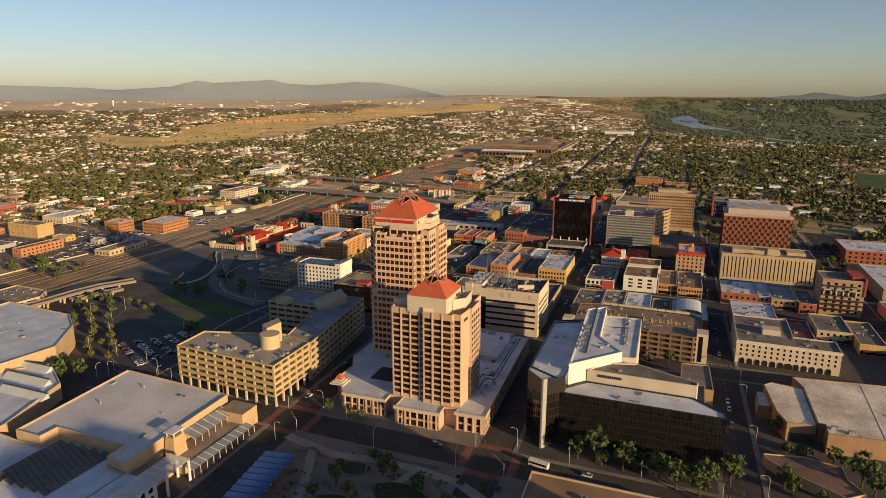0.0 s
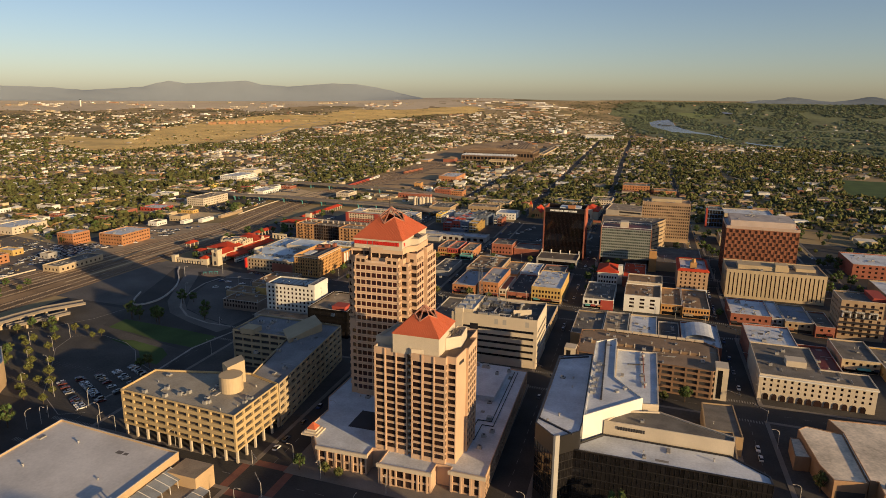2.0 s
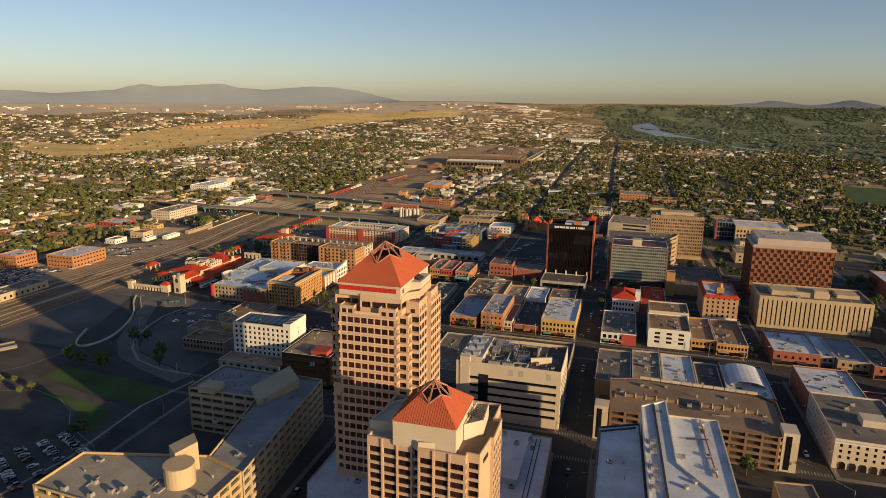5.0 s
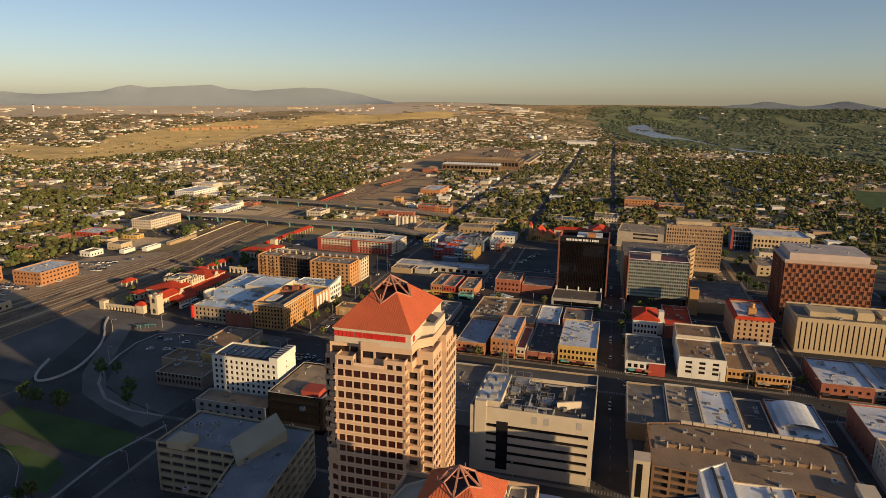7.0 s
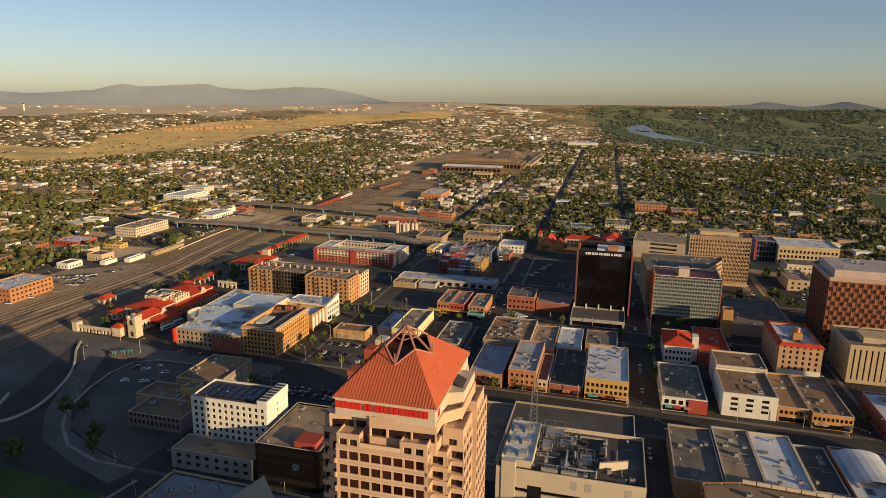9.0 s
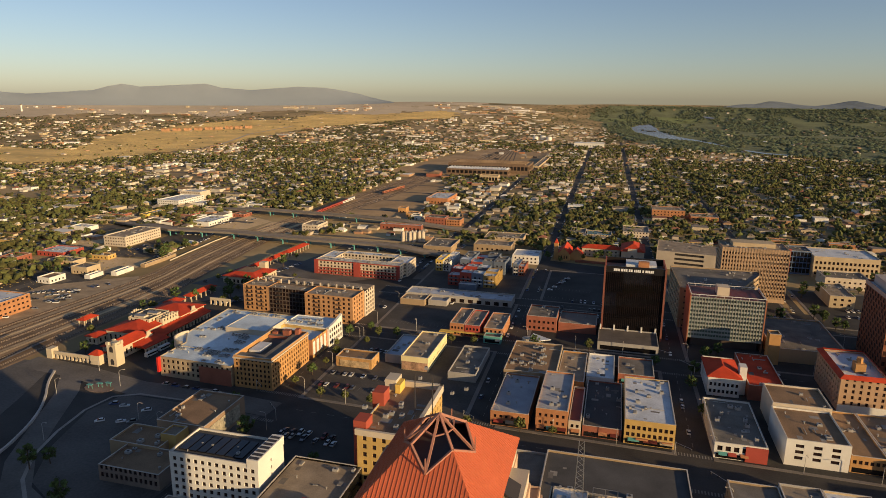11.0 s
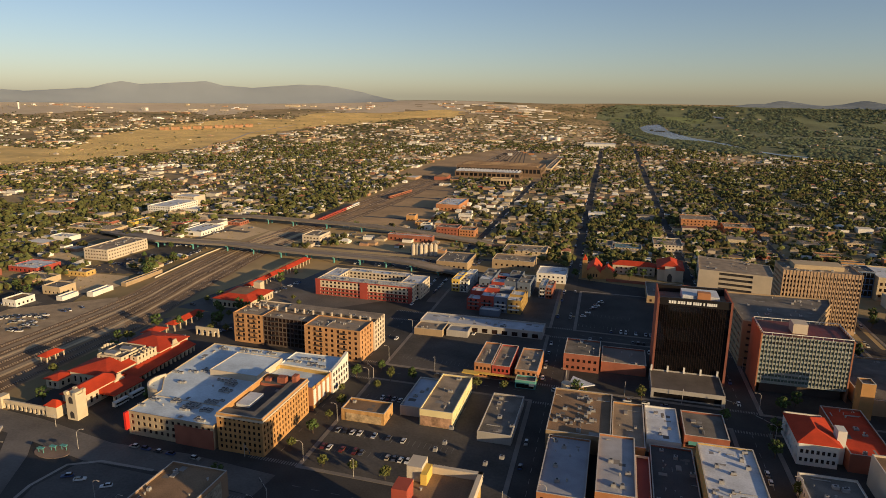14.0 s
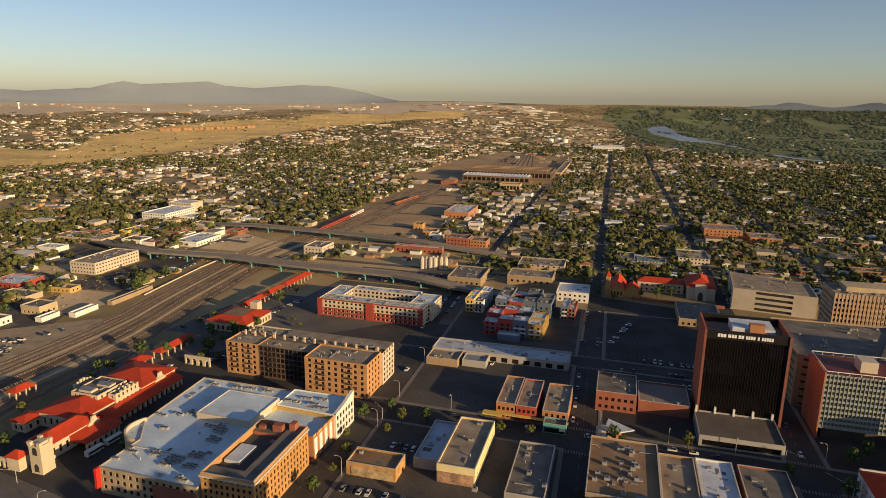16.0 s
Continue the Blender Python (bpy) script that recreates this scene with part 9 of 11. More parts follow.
# storage silos
for k in range(8):
    s = thing("silo", -368 + 4.2 * (k % 4) + (k // 4) * 9, 903 + 6 * (k // 4) + (k % 2), 0, 0, "pale grain silo beside the tracks", "silo", "silos by the tracks")
    g = Geo()
    g.prism([(2.3 * math.cos(t), 2.3 * math.sin(t)) for t in np.linspace(0, 5.7, 11)], 0, 11)
    part("drum", g, CREAM, s)
    g = Geo()
    ring = [(2.3 * math.cos(t), 2.3 * math.sin(t)) for t in np.linspace(0, 5.7, 11)]
    for a, b in zip(ring, ring[1:] + ring[:1]):
        g.poly([(*a, 11), (*b, 11), (0, 0, 13)])
    part("cap", g, CREAM, s)


# ---------------- convention halls ----------------
def hall(name, label, pts, h, wall, roof, par=0.8):
    cx, cy = sum(p[0] for p in pts) / len(pts), sum(p[1] for p in pts) / len(pts)
    e = thing(name, cx, cy, 0, 0, label, "convention hall")
    walls([(x - cx, y - cy) for x, y in pts], h, {}, wall, roof, e, par)
    return e


SANDY = mat("sandy_stucco", (0.50, 0.35, 0.20), 0.9, 0.14)
hall("convention_hall", "sand stucco convention hall with a broad white roof", [(-269, 170.5), (-254, 170.5), (-254, 179), (-214, 178.3), (-214, 169.5), (-203, 168), (-205, 232.5), (-274, 236.5)], 12.4, SANDY, mat("warm_white_membrane", (0.60, 0.57, 0.53), 0.75, 0.2, 0.06, 0.9))
c2 = hall("convention_wing", "lower hall with long sloping skylights", [(-292, 100), (-203.5, 100), (-203.5, 167.6), (-214.4, 169.2), (-214.4, 178), (-253.6, 178.6), (-253.6, 170.1), (-269, 170.1), (-292, 172)], 8.0, SANDY, WHITEROOF)
SKY = mat("skylight_panel", (0.14, 0.125, 0.105), 0.35, 0.25)
SKYLIT = mat("skylight_lining", (0.40, 0.34, 0.24), 0.8, 0.2)
for k in range(5):
    x0, y0, y1 = -251 - c2.location.x + 6.4 * k, 146 - c2.location.y, 176.5 - c2.location.y
    g = Geo()
    g.poly([(x0, y0, 7.2), (x0 + 5.4, y0, 7.2), (x0 + 1.6, y0, 9.0)])
    g.poly([(x0 + 5.4, y1, 7.2), (x0, y1, 7.2), (x0 + 1.6, y1, 9.0)])
    g.quad((x0 + 1.6, y0, 9.0), (x0, y0, 7.2), (x0, y1, 7.2), (x0 + 1.6, y1, 9.0))
    b = part("skylight", g, SKYLIT, c2, "long sloping skylight")
    for q in range(12):
        ya, yb = y0 + (y1 - y0) * q / 12 + 0.12, y0 + (y1 - y0) * (q + 1) / 12 - 0.12
        g = Geo()
        g.quad((x0 + 1.6, ya, 9.0), (x0 + 5.4, ya, 7.2), (x0 + 5.4, yb, 7.2), (x0 + 1.6, yb, 9.0))
        part("pane", g, SKY, b)
en = thing("entrance_block", -196, 205, 0, 0, "golden stucco entrance block with white trellis porch", "entrance hall")
FRAME = mat("white_steel_frame", (0.66, 0.64, 0.60), 0.6, 0.1)
for x0, x1, y0, y1, h, m, nm in ((-6.8, 7, 18, 29, 9.2, SANDY, "end_block"), (-6.8, 6.5, -20, 18, 4.2, SANDY, "terrace_block"), (-6.8, 9, -95, -37, 8.2, WHITE, "front_wing"), (-6.8, 2, -37, -21, 6.5, SANDY, "porch_wall")):
    g, ps = Geo(), []
    q = rect(x0, x1, y0, y1)
    for k in range(4):
        ln = math.hypot(q[(k + 1) % 4][0] - q[k][0], q[(k + 1) % 4][1] - q[k][1])
        facade(g, ps, q[k], q[(k + 1) % 4], 0, h, int(ln / 4) if m is WHITE else 0, 2, 2.2, 2.4, 1.0, 3.7)
    w = part(nm, g, m, en)
    r = Geo()
    r.poly([(x, y, h + 0.01) for x, y in q])
    part("roof", r, TANROOF if m is SANDY else WHITEROOF, w)
    add_panes(ps, w, BLACKGLASS, 40)
g = Geo()                       # tapered corner turret with a small white lantern
for (a, b), (c, d) in (((-7.2, -17), (-1, -17)), ((-1, -17), (-1, -8.5)), ((-1, -8.5), (-7.2, -8.5)), ((-7.2, -8.5), (-7.2, -17))):
    t = lambda x, y: (-4.1 + (x + 4.1) * 0.72, -12.75 + (y + 12.75) * 0.72)
    g.quad((a, b, 0), (c, d, 0), (*t(c, d), 13), (*t(a, b), 13))
g.poly([(-6.33, -15.8, 13), (-1.87, -15.8, 13), (-1.87, -9.7, 13), (-6.33, -9.7, 13)])
tu = part("turret", g, SANDY, en, "tapered sand stucco turret")
for x in (-6.2, -2.3):
    for y in (-15.4, -10.4):
        g = Geo()
        g.box(x, x + 0.4, y, y + 0.4, 13, 15)
        part("post", g, FRAME, tu)
g = Geo()
g.box(-6.7, -1.5, -16.2, -9.4, 15, 15.4)
part("cap", g, FRAME, tu)
g = Geo()                       # sloping glazed canopy along the hall
g.quad((-7.6, -5, 9.4), (-0.4, -5, 7.4), (-0.4, 21, 7.4), (-7.6, 21, 9.4))
g.quad((-7.6, 21, 9.25), (-0.4, 21, 7.25), (-0.4, -5, 7.25), (-7.6, -5, 9.25))
cn = part("canopy", g, mat("canopy_glass", (0.22, 0.24, 0.26), 0.2, 0.3), en, "sloping grey glass canopy")
for k in range(7):
    y = -5 + 4.3 * k
    g = Geo()
    g.beam((-7.6, y, 9.5), (-0.3, y, 7.5), 0.14)
    g.beam((-0.4, y, 4.2), (-0.4, y, 7.4), 0.14)
    part("frame", g, FRAME, cn)
for k in range(8):              # trellis porch on round columns
    g = Geo()
    g.box(1.0, 12.0, -52 + 4.2 * k, -51.2 + 4.2 * k, 9.0, 9.5)
    part("trellis_beam", g, FRAME, en)
for k in range(14):
    g = Geo()
    g.box(1.2 + 0.78 * k, 1.5 + 0.78 * k, -53, -21, 9.5, 9.7)
    part("trellis_slat", g, FRAME, en)
for x, y in ((11.4, -22), (11.4, -34), (5.0, -22), (11.4, -44)):
    g = Geo()
    g.prism([(x + 0.6 * math.cos(t), y + 0.6 * math.sin(t)) for t in np.linspace(0, 5.5, 9)], 0, 9)
    part("porch_column", g, FRAME, en)
for k in range(11):             # low glazed arcade along the pavement
    y = -20 + 4.0 * k
    g = Geo()
    g.beam((6.6, y, 4.6), (11.8, y, 3.7), 0.13)
    g.beam((11.8, y, 0), (11.8, y, 3.7), 0.13)
    part("arcade_frame", g, FRAME, en)
    if k < 10:
        g = Geo()
        g.quad((6.6, y + 0.2, 4.55), (11.8, y + 0.2, 3.65), (11.8, y + 3.8, 3.65), (6.6, y + 3.8, 4.55))
        part("arcade_pane", g, bpy.data.materials["canopy_glass"], en)
hall("convention_hall", "sand stucco hall with a white roof above the car park", [(-440, 200), (-344, 196), (-336, 243), (-357, 272), (-377, 286), (-440, 290)], 14, SANDY, WHITEROOF)
h3 = hall("convention_wing", "lower sand stucco hall with glazed roof lanterns", [(-344, 150), (-282, 150), (-284, 176), (-299, 216), (-326, 232), (-343, 214)], 9.5, SANDY, WHITEROOF)
LANTERN = mat("pale_lantern_glass", (0.52, 0.55, 0.52), 0.3, 0.15, spec=0.5)
for k in range(3):
    x0, x1, y0 = -348 - h3.location.x + 13 * k, -318 - h3.location.x + 14 * k, 222 - h3.location.y - 12 * k
    g = Geo()
    for za, zb, a, b in ((8.7, 11.4, y0, y0 + 4.0), (11.4, 8.7, y0 + 4.0, y0 + 5.0)):
        g.quad((x0, a, za), (x1, a, za), (x1, b, zb), (x0, b, zb))
    g.poly([(x1, y0, 8.7), (x1, y0 + 5, 8.7), (x1, y0 + 4, 11.4)])
    g.poly([(x0, y0 + 5, 8.7), (x0, y0, 8.7), (x0, y0 + 4, 11.4)])
    b = part("roof_lantern", g, LANTERN, h3, "long glazed roof lantern")
    g = Geo()
    g.prism([(x0 - 0.2, y0 + 3.6), (x1 + 0.2, y0 + 3.6), (x1 + 0.2, y0 + 4.6), (x0 - 0.2, y0 + 4.6)], 11.35, 11.6, floor=True)
    part("lantern_ridge", g, DARKROOF, b)

# solar canopy
so = thing("solar_canopy", -153, 178, 0, 8, "blue solar panel canopy beside the plaza", "solar canopy")
for k in range(14):
    g = Geo()
    y = -30 + 4.3 * k
    g.quad((-7, y, 4.6), (7, y, 4.6), (7, y + 3.9, 5.3), (-7, y + 3.9, 5.3))
    g.quad((-7, y, 4.5), (-7, y + 3.9, 5.2), (7, y + 3.9, 5.2), (7, y, 4.5))
    part("panel", g, SOLAR, so)
    g = Geo()
    g.beam((-7.2, y - 0.2, 4.55), (7.2, y - 0.2, 4.55), 0.14)
    part("rafter", g, WHITE, so)
for k in range(5):
    for s in (-5.5, 5.5):
        g = Geo()
        g.box(s - 0.2, s + 0.2, -28 + 14 * k, -27.6 + 14 * k, 0, 4.7)
        part("post", g, STEEL, so)

# low buildings at the west corner, and unseen shade blocks behind the start of the flight
MUSEUM_ROOF = mat("pale_tan_roof", (0.66, 0.56, 0.43), 0.9, 0.5, 0.07, 0.7)
MUSEUM_WALL = mat("museum_brown_stucco", (0.33, 0.20, 0.115), 0.9, 0.2, 0.1, 1)
mu = hall("low_museum", "low brown building with a broad stained tan roof", [(65.3, 303.5), (140, 311), (140, 374), (57.6, 364), (61.5, 352), (62.6, 312.6), (65.5, 312.8)], 10, MUSEUM_WALL, MUSEUM_ROOF, 0.4)
ox, oy = mu.location.x, mu.location.y
for a, b in (((61.4, 352), (62.4, 312.8)), ((89.6, 366.5), (88, 306.5))):
    g = Geo()
    g.beam((a[0] - ox, a[1] - oy, 9.62), (b[0] - ox, b[1] - oy, 9.62), 0.16)
    part("roof_seam", g, WHITE, mu, "pale raised roof seam")
for x, y in ((68.5, 309.5), (75, 307.5), (101, 330)):
    g = Geo()
    g.box(x - ox - 1.4, x - ox + 1.4, y - oy - 1.1, y - oy + 1.1, 9.5, 11.2)
    part("roof_unit", g, HVAC, mu)
mw = hall("museum_wing", "lower brown wing with a tan roof and shaded porch", [(49.6, 309.4), (62, 311.6), (61.1, 351.8), (46.8, 354.4), (42.9, 349.9), (46.2, 320.2)], 9.3, MUSEUM_WALL, MUSEUM_ROOF, 0.3)
# the porch's shade is a dark quad laid on the wall
g = Geo()
g.quad(*[(x - mw.location.x, y - mw.location.y, z) for x, y, z in ((50.6, 309.5, 0.3), (61.4, 311.4, 0.3), (61.4, 311.4, 4.6), (50.6, 309.5, 4.6))])
part("porch_opening", g, DARK, mw, "flat dark sheet for the shaded porch")
hall("museum_store", "small flat-roofed brown store beside the wing", [(38.7, 328.1), (45.0, 329.2), (43.2, 345.5), (39.2, 345)], 7, MUSEUM_WALL, MUSEUM_ROOF, 0.3)
sheet([(37, 246), (80, 246), (112, 300), (64, 303), (62, 311), (49, 309), (40, 327), (36.5, 322)], 0.16, mat("brown_brick_paving", (0.20, 0.115, 0.075), 0.95, 0.3, 0.15, 2), "paving", "red-brown brick paving between the low buildings", "paving")
hall("garden_pavilion", "low pavilion with a shaded brown roof among trees", [(39.5, 280.3), (49.6, 271.1), (60, 264.9), (65.8, 260.9), (73.6, 266.9), (68.7, 275.1), (68.3, 284.9), (54.3, 288.1), (38, 284.7)], 5, SANDY, mat("brick_brown_roof", (0.19, 0.12, 0.085), 0.95, 0.35, 0.1, 1), 0.5)
hall("plaza_hall", "low brown-roofed hall beside the plaza", [(-51, 196), (10, 196), (11, 233), (-52, 233)], 6, SANDY, BROWNROOF)
# two plain blocks out of view, added to cast shade on plaza and hall
block("civic_building", "unseen plain slab added to shade the plaza", "office building", 45, 95, 70, 165, 46, TAN, GREYROOF, N=(10, 8, 2, 2, 3, 5), E=(20, 8, 2, 2, 3, 5), cap=4)
block("civic_tower", "unseen plain tower added to shade the hall roof", "office building", 55, 85, 20, 62, 74, TAN, GREYROOF, N=(8, 14, 2, 2, 3, 5), E=(10, 14, 2, 2, 3, 5), cap=4)

sheet([(-199, 762), (-199, 868), (-104, 850), (-100, 772)], 0.06, LOT2, "car_park", "dark asphalt car park before the church", "car park")
block("church_office", "low brown stucco office with a patched roof", "office building", -138, -108, 815, 858, 6, TAN2, GREYROOF, N=(7, 1, 1.8, 2, 1.2, 3), W=(10, 1, 1.8, 2, 1.2, 3))

# ---------------- lawn, loop road, car parks ----------------
sheet([(-377, 360.5), (-352.6, 357.5), (-325.3, 352), (-296.5, 350.5), (-297, 371.8), (-327.3, 374.5), (-357, 376), (-379, 377)], 0.1, GRASS, "lawn", "shaded green lawn beside the loop road", "lawn")
sheet([(-359, 344), (-327, 335.5), (-315, 324.5), (-300, 321.4), (-305, 336), (-315, 343), (-342, 347.3)], 0.1, GRASS, "lawn", "narrow green lawn along the footpath", "lawn")
sheet([(-440, 396), (-424, 330), (-395, 262), (-272, 262), (-300, 345), (-384, 362), (-395, 395)], 0.06, LOT, "car_park", "worn asphalt car park beside the halls", "car park")
sheet([(-300, 392), (-330, 400), (-356, 412), (-372, 436), (-384, 470), (-380, 492), (-296, 492)], 0.05, LOT3, "car_park", "worn asphalt car park inside the loop", "car park")
sheet([(-480, 400), (-400, 400), (-430, 470), (-450, 512), (-475, 512)], 0.07, LOT3, "car_park", "worn asphalt of the empty bus yard", "car park")
sheet([(-585, 505), (-500, 500), (-492, 640), (-545, 690), (-600, 640)], 0.09, mat("lot_gravel", (0.36, 0.27, 0.17), 0.95, 0.35), "car_park", "gravel car park beside the railway", "car park")
sheet([(-760, 430), (-560, 395), (-545, 450), (-560, 520), (-700, 545)], 0.05, mat("grey_lot", (0.16, 0.135, 0.108), 0.95, 0.35), "car_park", "wide asphalt car park beyond the tracks", "car park")
sheet([(-640, 752), (-636, 783), (-637, 842), (-655, 864), (-598, 884), (-584, 842), (-577, 750)], 0.135, LOT, "car_park", "dark asphalt car park beside the cream office", "car park")
sheet([(-474, 600), (-296, 600), (-292, 842), (-425, 842), (-440, 700), (-476, 660)], 0.02, mat("patched_asphalt", (0.125, 0.112, 0.098), 0.92, 0.45, 0.03, 0.8), "car_park", "patched dark asphalt round the apartments", "car park")
sheet([(-655, 585), (-600, 600), (-562, 652), (-577, 690), (-615, 700), (-662, 690)], 0.05, LOT, "car_park", "dark patched asphalt yard beside the brick offices", "car park")
g = Geo()
strip([(-820, 772), (-720, 762), (-640, 748), (-600, 752)], 11, 0.05, g, 8)
strip([(-705, 420), (-712, 560), (-722, 700), (-732, 860), (-742, 1000)], 11, 0.06, g, 8)
strip([(-820, 700), (-720, 692), (-662, 690)], 9, 0.05, g, 8)
strip([(-820, 640), (-716, 630), (-655, 620)], 9, 0.05, g, 8)
solid("road", g, ASPHALT, "dark asphalt streets beyond the railway yard", "road", "structure")
sheet([(-735, 776), (-680, 770), (-676, 832), (-735, 836)], 0.05, DIRT, "bare_plot", "bare tan earth plot behind the cream office", "plot")
sheet([(-655, 900), (-575, 905), (-572, 962), (-620, 985), (-655, 960)], 0.05, DIRT, "bare_plot", "bare tan earth between the overpasses", "plot")
sheet([(-700, 640), (-668, 640), (-664, 684), (-700, 686)], 0.05, DIRT, "bare_plot", "bare tan earth plot between small stores", "plot")
sheet([(-425, 845), (-320, 845), (-318, 892), (-425, 892)], 0.09, LOT3, "car_park", "worn asphalt car park behind the stores", "car park")
sheet([(-484, 684), (-424, 684), (-414, 786), (-470, 786)], 0.095, LOT3, "car_park", "worn asphalt car park beside the red apartments", "car park")
sheet([(-608, 703), (-632, 740), (-582, 743), (-567, 725), (-569, 699), (-582, 687)], 0.115, DIRT, "bare_plot", "bare tan earth plot beside the railway", "plot")
sheet([(-560, 880), (-510, 880), (-515, 960), (-570, 960)], 0.09, DIRT, "bare_plot", "bare tan earth between the overpasses", "plot")
g = Geo()
strip([(-300, 384), (-330, 393), (-356, 404), (-376, 424), (-392, 450), (-412, 484), (-430, 505)], 12, 0.12, g, 8)
strip([(-293, 500), (-340, 503), (-380, 500), (-430, 508), (-470, 510)], 16, 0.11, g, 8)
solid("road", g, mat("loop_asphalt", (0.15, 0.136, 0.12), 0.9, 0.35, 0.04, 0.8), "curving asphalt loop road below the station", "road", "structure")
PALECON = mat("pale_concrete", (0.46, 0.43, 0.39), 0.9, 0.2, 0.1, 2)
lw = Geo()
pts = [(-441, 503), (-431, 489), (-416, 474), (-404, 458), (-396, 443), (-388, 423), (-389, 408), (-396, 402), (-406, 412), (-416, 430)]
for _ in range(2):                      # round the bends
    pts = [pts[0]] + [(a[0] + (b[0] - a[0]) * t, a[1] + (b[1] - a[1]) * t) for a, b in zip(pts, pts[1:]) for t in (0.25, 0.75)] + [pts[-1]]
for i, (x, y) in enumerate(pts):
    (ax, ay), (bx, by) = pts[max(0, i - 1)], pts[min(len(pts) - 1, i + 1)]
    d = math.hypot(bx - ax, by - ay)
    nx, ny = (by - ay) / d * 0.5, -(bx - ax) / d * 0.5
    lw.v += [(x - nx, y - ny, 0), (x + nx, y + ny, 0), (x + nx, y + ny, 1.2), (x - nx, y - ny, 1.2)]
    if i:
        for q in range(4):
            w = (q + 1) % 4
            lw.f.append((4 * i - 4 + w, 4 * i - 4 + q, 4 * i + q, 4 * i + w))
            lw.s.append(0)
solid("retaining_wall", lw, PALECON, "curving pale concrete retaining wall", "wall")
g = Geo()
strip([(-300, 391), (-320, 391), (-343, 398), (-361, 412), (-373, 428), (-381, 448), (-386, 470), (-384, 487), (-372, 494), (-345, 495)], 1.6, 0.16, g, 6)
strip([(-290, 262), (-301, 256), (-328, 270), (-347, 290), (-377, 319), (-385, 339), (-366, 347), (-343, 342), (-328, 334), (-316, 322), (-292, 312)], 0.4, 0.16, g, 6)
strip([(-395, 400), (-400, 370), (-415, 345), (-440, 330)], 0.5, 0.16, g, 6)
strip([(-296, 262), (-292, 300), (-298, 350), (-292, 384)], 1.6, 0.14, g, 6)
solid("kerb", g, mat("worn_kerb", (0.32, 0.29, 0.25), 0.9, 0.25, 0.1, 2), "pale curving kerb round the car park", "kerb", "structure")
isl = thing("traffic_island", -399, 493, 0, 0, "small traffic island with aqua shelters", "traffic island")
g = Geo()
g.prism([(9 * math.cos(t), 5 * math.sin(t)) for t in np.linspace(0, 5.8, 14)], 0.1, 0.35)
part("island", g, BRICKPAVE, isl)
for x, y in ((-4, -2), (0, 1), (4, 3)):
    g = Geo()
    g.box(x - 1.6, x + 1.6, y - 0.8, y + 0.8, 2.6, 2.9)
    g.box(x - 1.4, x - 1.2, y - 0.1, y + 0.1, 0.3, 2.6)
    g.box(x + 1.2, x + 1.4, y - 0.1, y + 0.1, 0.3, 2.6)
    part("shelter", g, AQUA, isl, "aqua painted shelter")


# ---------------- road markings ----------------
def markings():
    g = Geo()
    for a, b in NS:
        c = (a + b) / 2
        for y in range(130, 740, 9):
            if not any(u - 4 < y < v + 4 for u, v in EW):
                x = sx(c, y)
                g.quad((x - 0.12, y, 0.06), (x + 0.12, y, 0.06), (x + 0.12 - 0.1, y + 4, 0.06), (x - 0.12 - 0.1, y + 4, 0.06))
    for u, v in EW:
        c = (u + v) / 2
        for x in range(-300, 130, 9):
            if not any(sx(a, c) - 4 < x < sx(b, c) + 4 for a, b in NS):
                g.quad((x, c - 0.12, 0.06), (x + 4, c - 0.12, 0.06), (x + 4, c + 0.12, 0.06), (x, c + 0.12, 0.06))
    tagged(solid("lane_marking", g, PAINT, "faded white lane dashes on the streets", "road marking"), kind="stuff")
    g = Geo()
    for a, b in NS:
        for u, v in EW:
            for y in (u - 3.5, v + 0.8):
                x0, x1 = sx(a, y), sx(b, y)
                n = int((x1 - x0) / 1.3)
                for k in range(n):
                    x = x0 + 0.5 + 1.3 * k
                    g.quad((x, y, 0.065), (x + 0.6, y, 0.065), (x + 0.6, y + 2.6, 0.065), (x, y + 2.6, 0.065))
    tagged(solid("zebra_crossing", g, PAINT, "worn white crosswalk bars at the junctions", "road marking"), kind="stuff")
    g = Geo()
    for x0, x1, y, n in ((-285, -225, 533, 22), (-285, -225, 548, 22), (-285, -230, 588, 20), (-285, -240, 645, 16), (-185, -150, 740, 12), (-185, -150, 765, 12), (-380, -310, 275, 26), (-380, -310, 300, 26), (-350, -300, 470, 18)):
        for k in range(n + 1):
            x = x0 + (x1 - x0) * k / n
            g.quad((x, y, 0.235), (x + 0.15, y, 0.235), (x + 0.15, y + 5, 0.235), (x, y + 5, 0.235))
    tagged(solid("parking_marking", g, PAINT, "faded white parking bay lines", "road marking"), kind="stuff")


markings()


# ---------------- rooftop units ----------------
def make_unit():
    e = thing("roof_unit", -160, 590, 8.6, 0, "grey metal rooftop air-conditioning unit", "air conditioner", "rooftop units")
    g = Geo()
    g.box(-1.0, 1.0, -0.8, 0.8, 0.25, 1.45)
    g.box(-1.1, 1.1, -0.9, 0.9, 0, 0.25)
    part("casing", g, HVAC, e)
    g = Geo()
    g.prism([(0.55 * math.cos(t), 0.55 * math.sin(t)) for t in np.linspace(0, 5.5, 8)], 1.45, 1.6)
    part("fan_cowl", g, DARK, e)
    return e


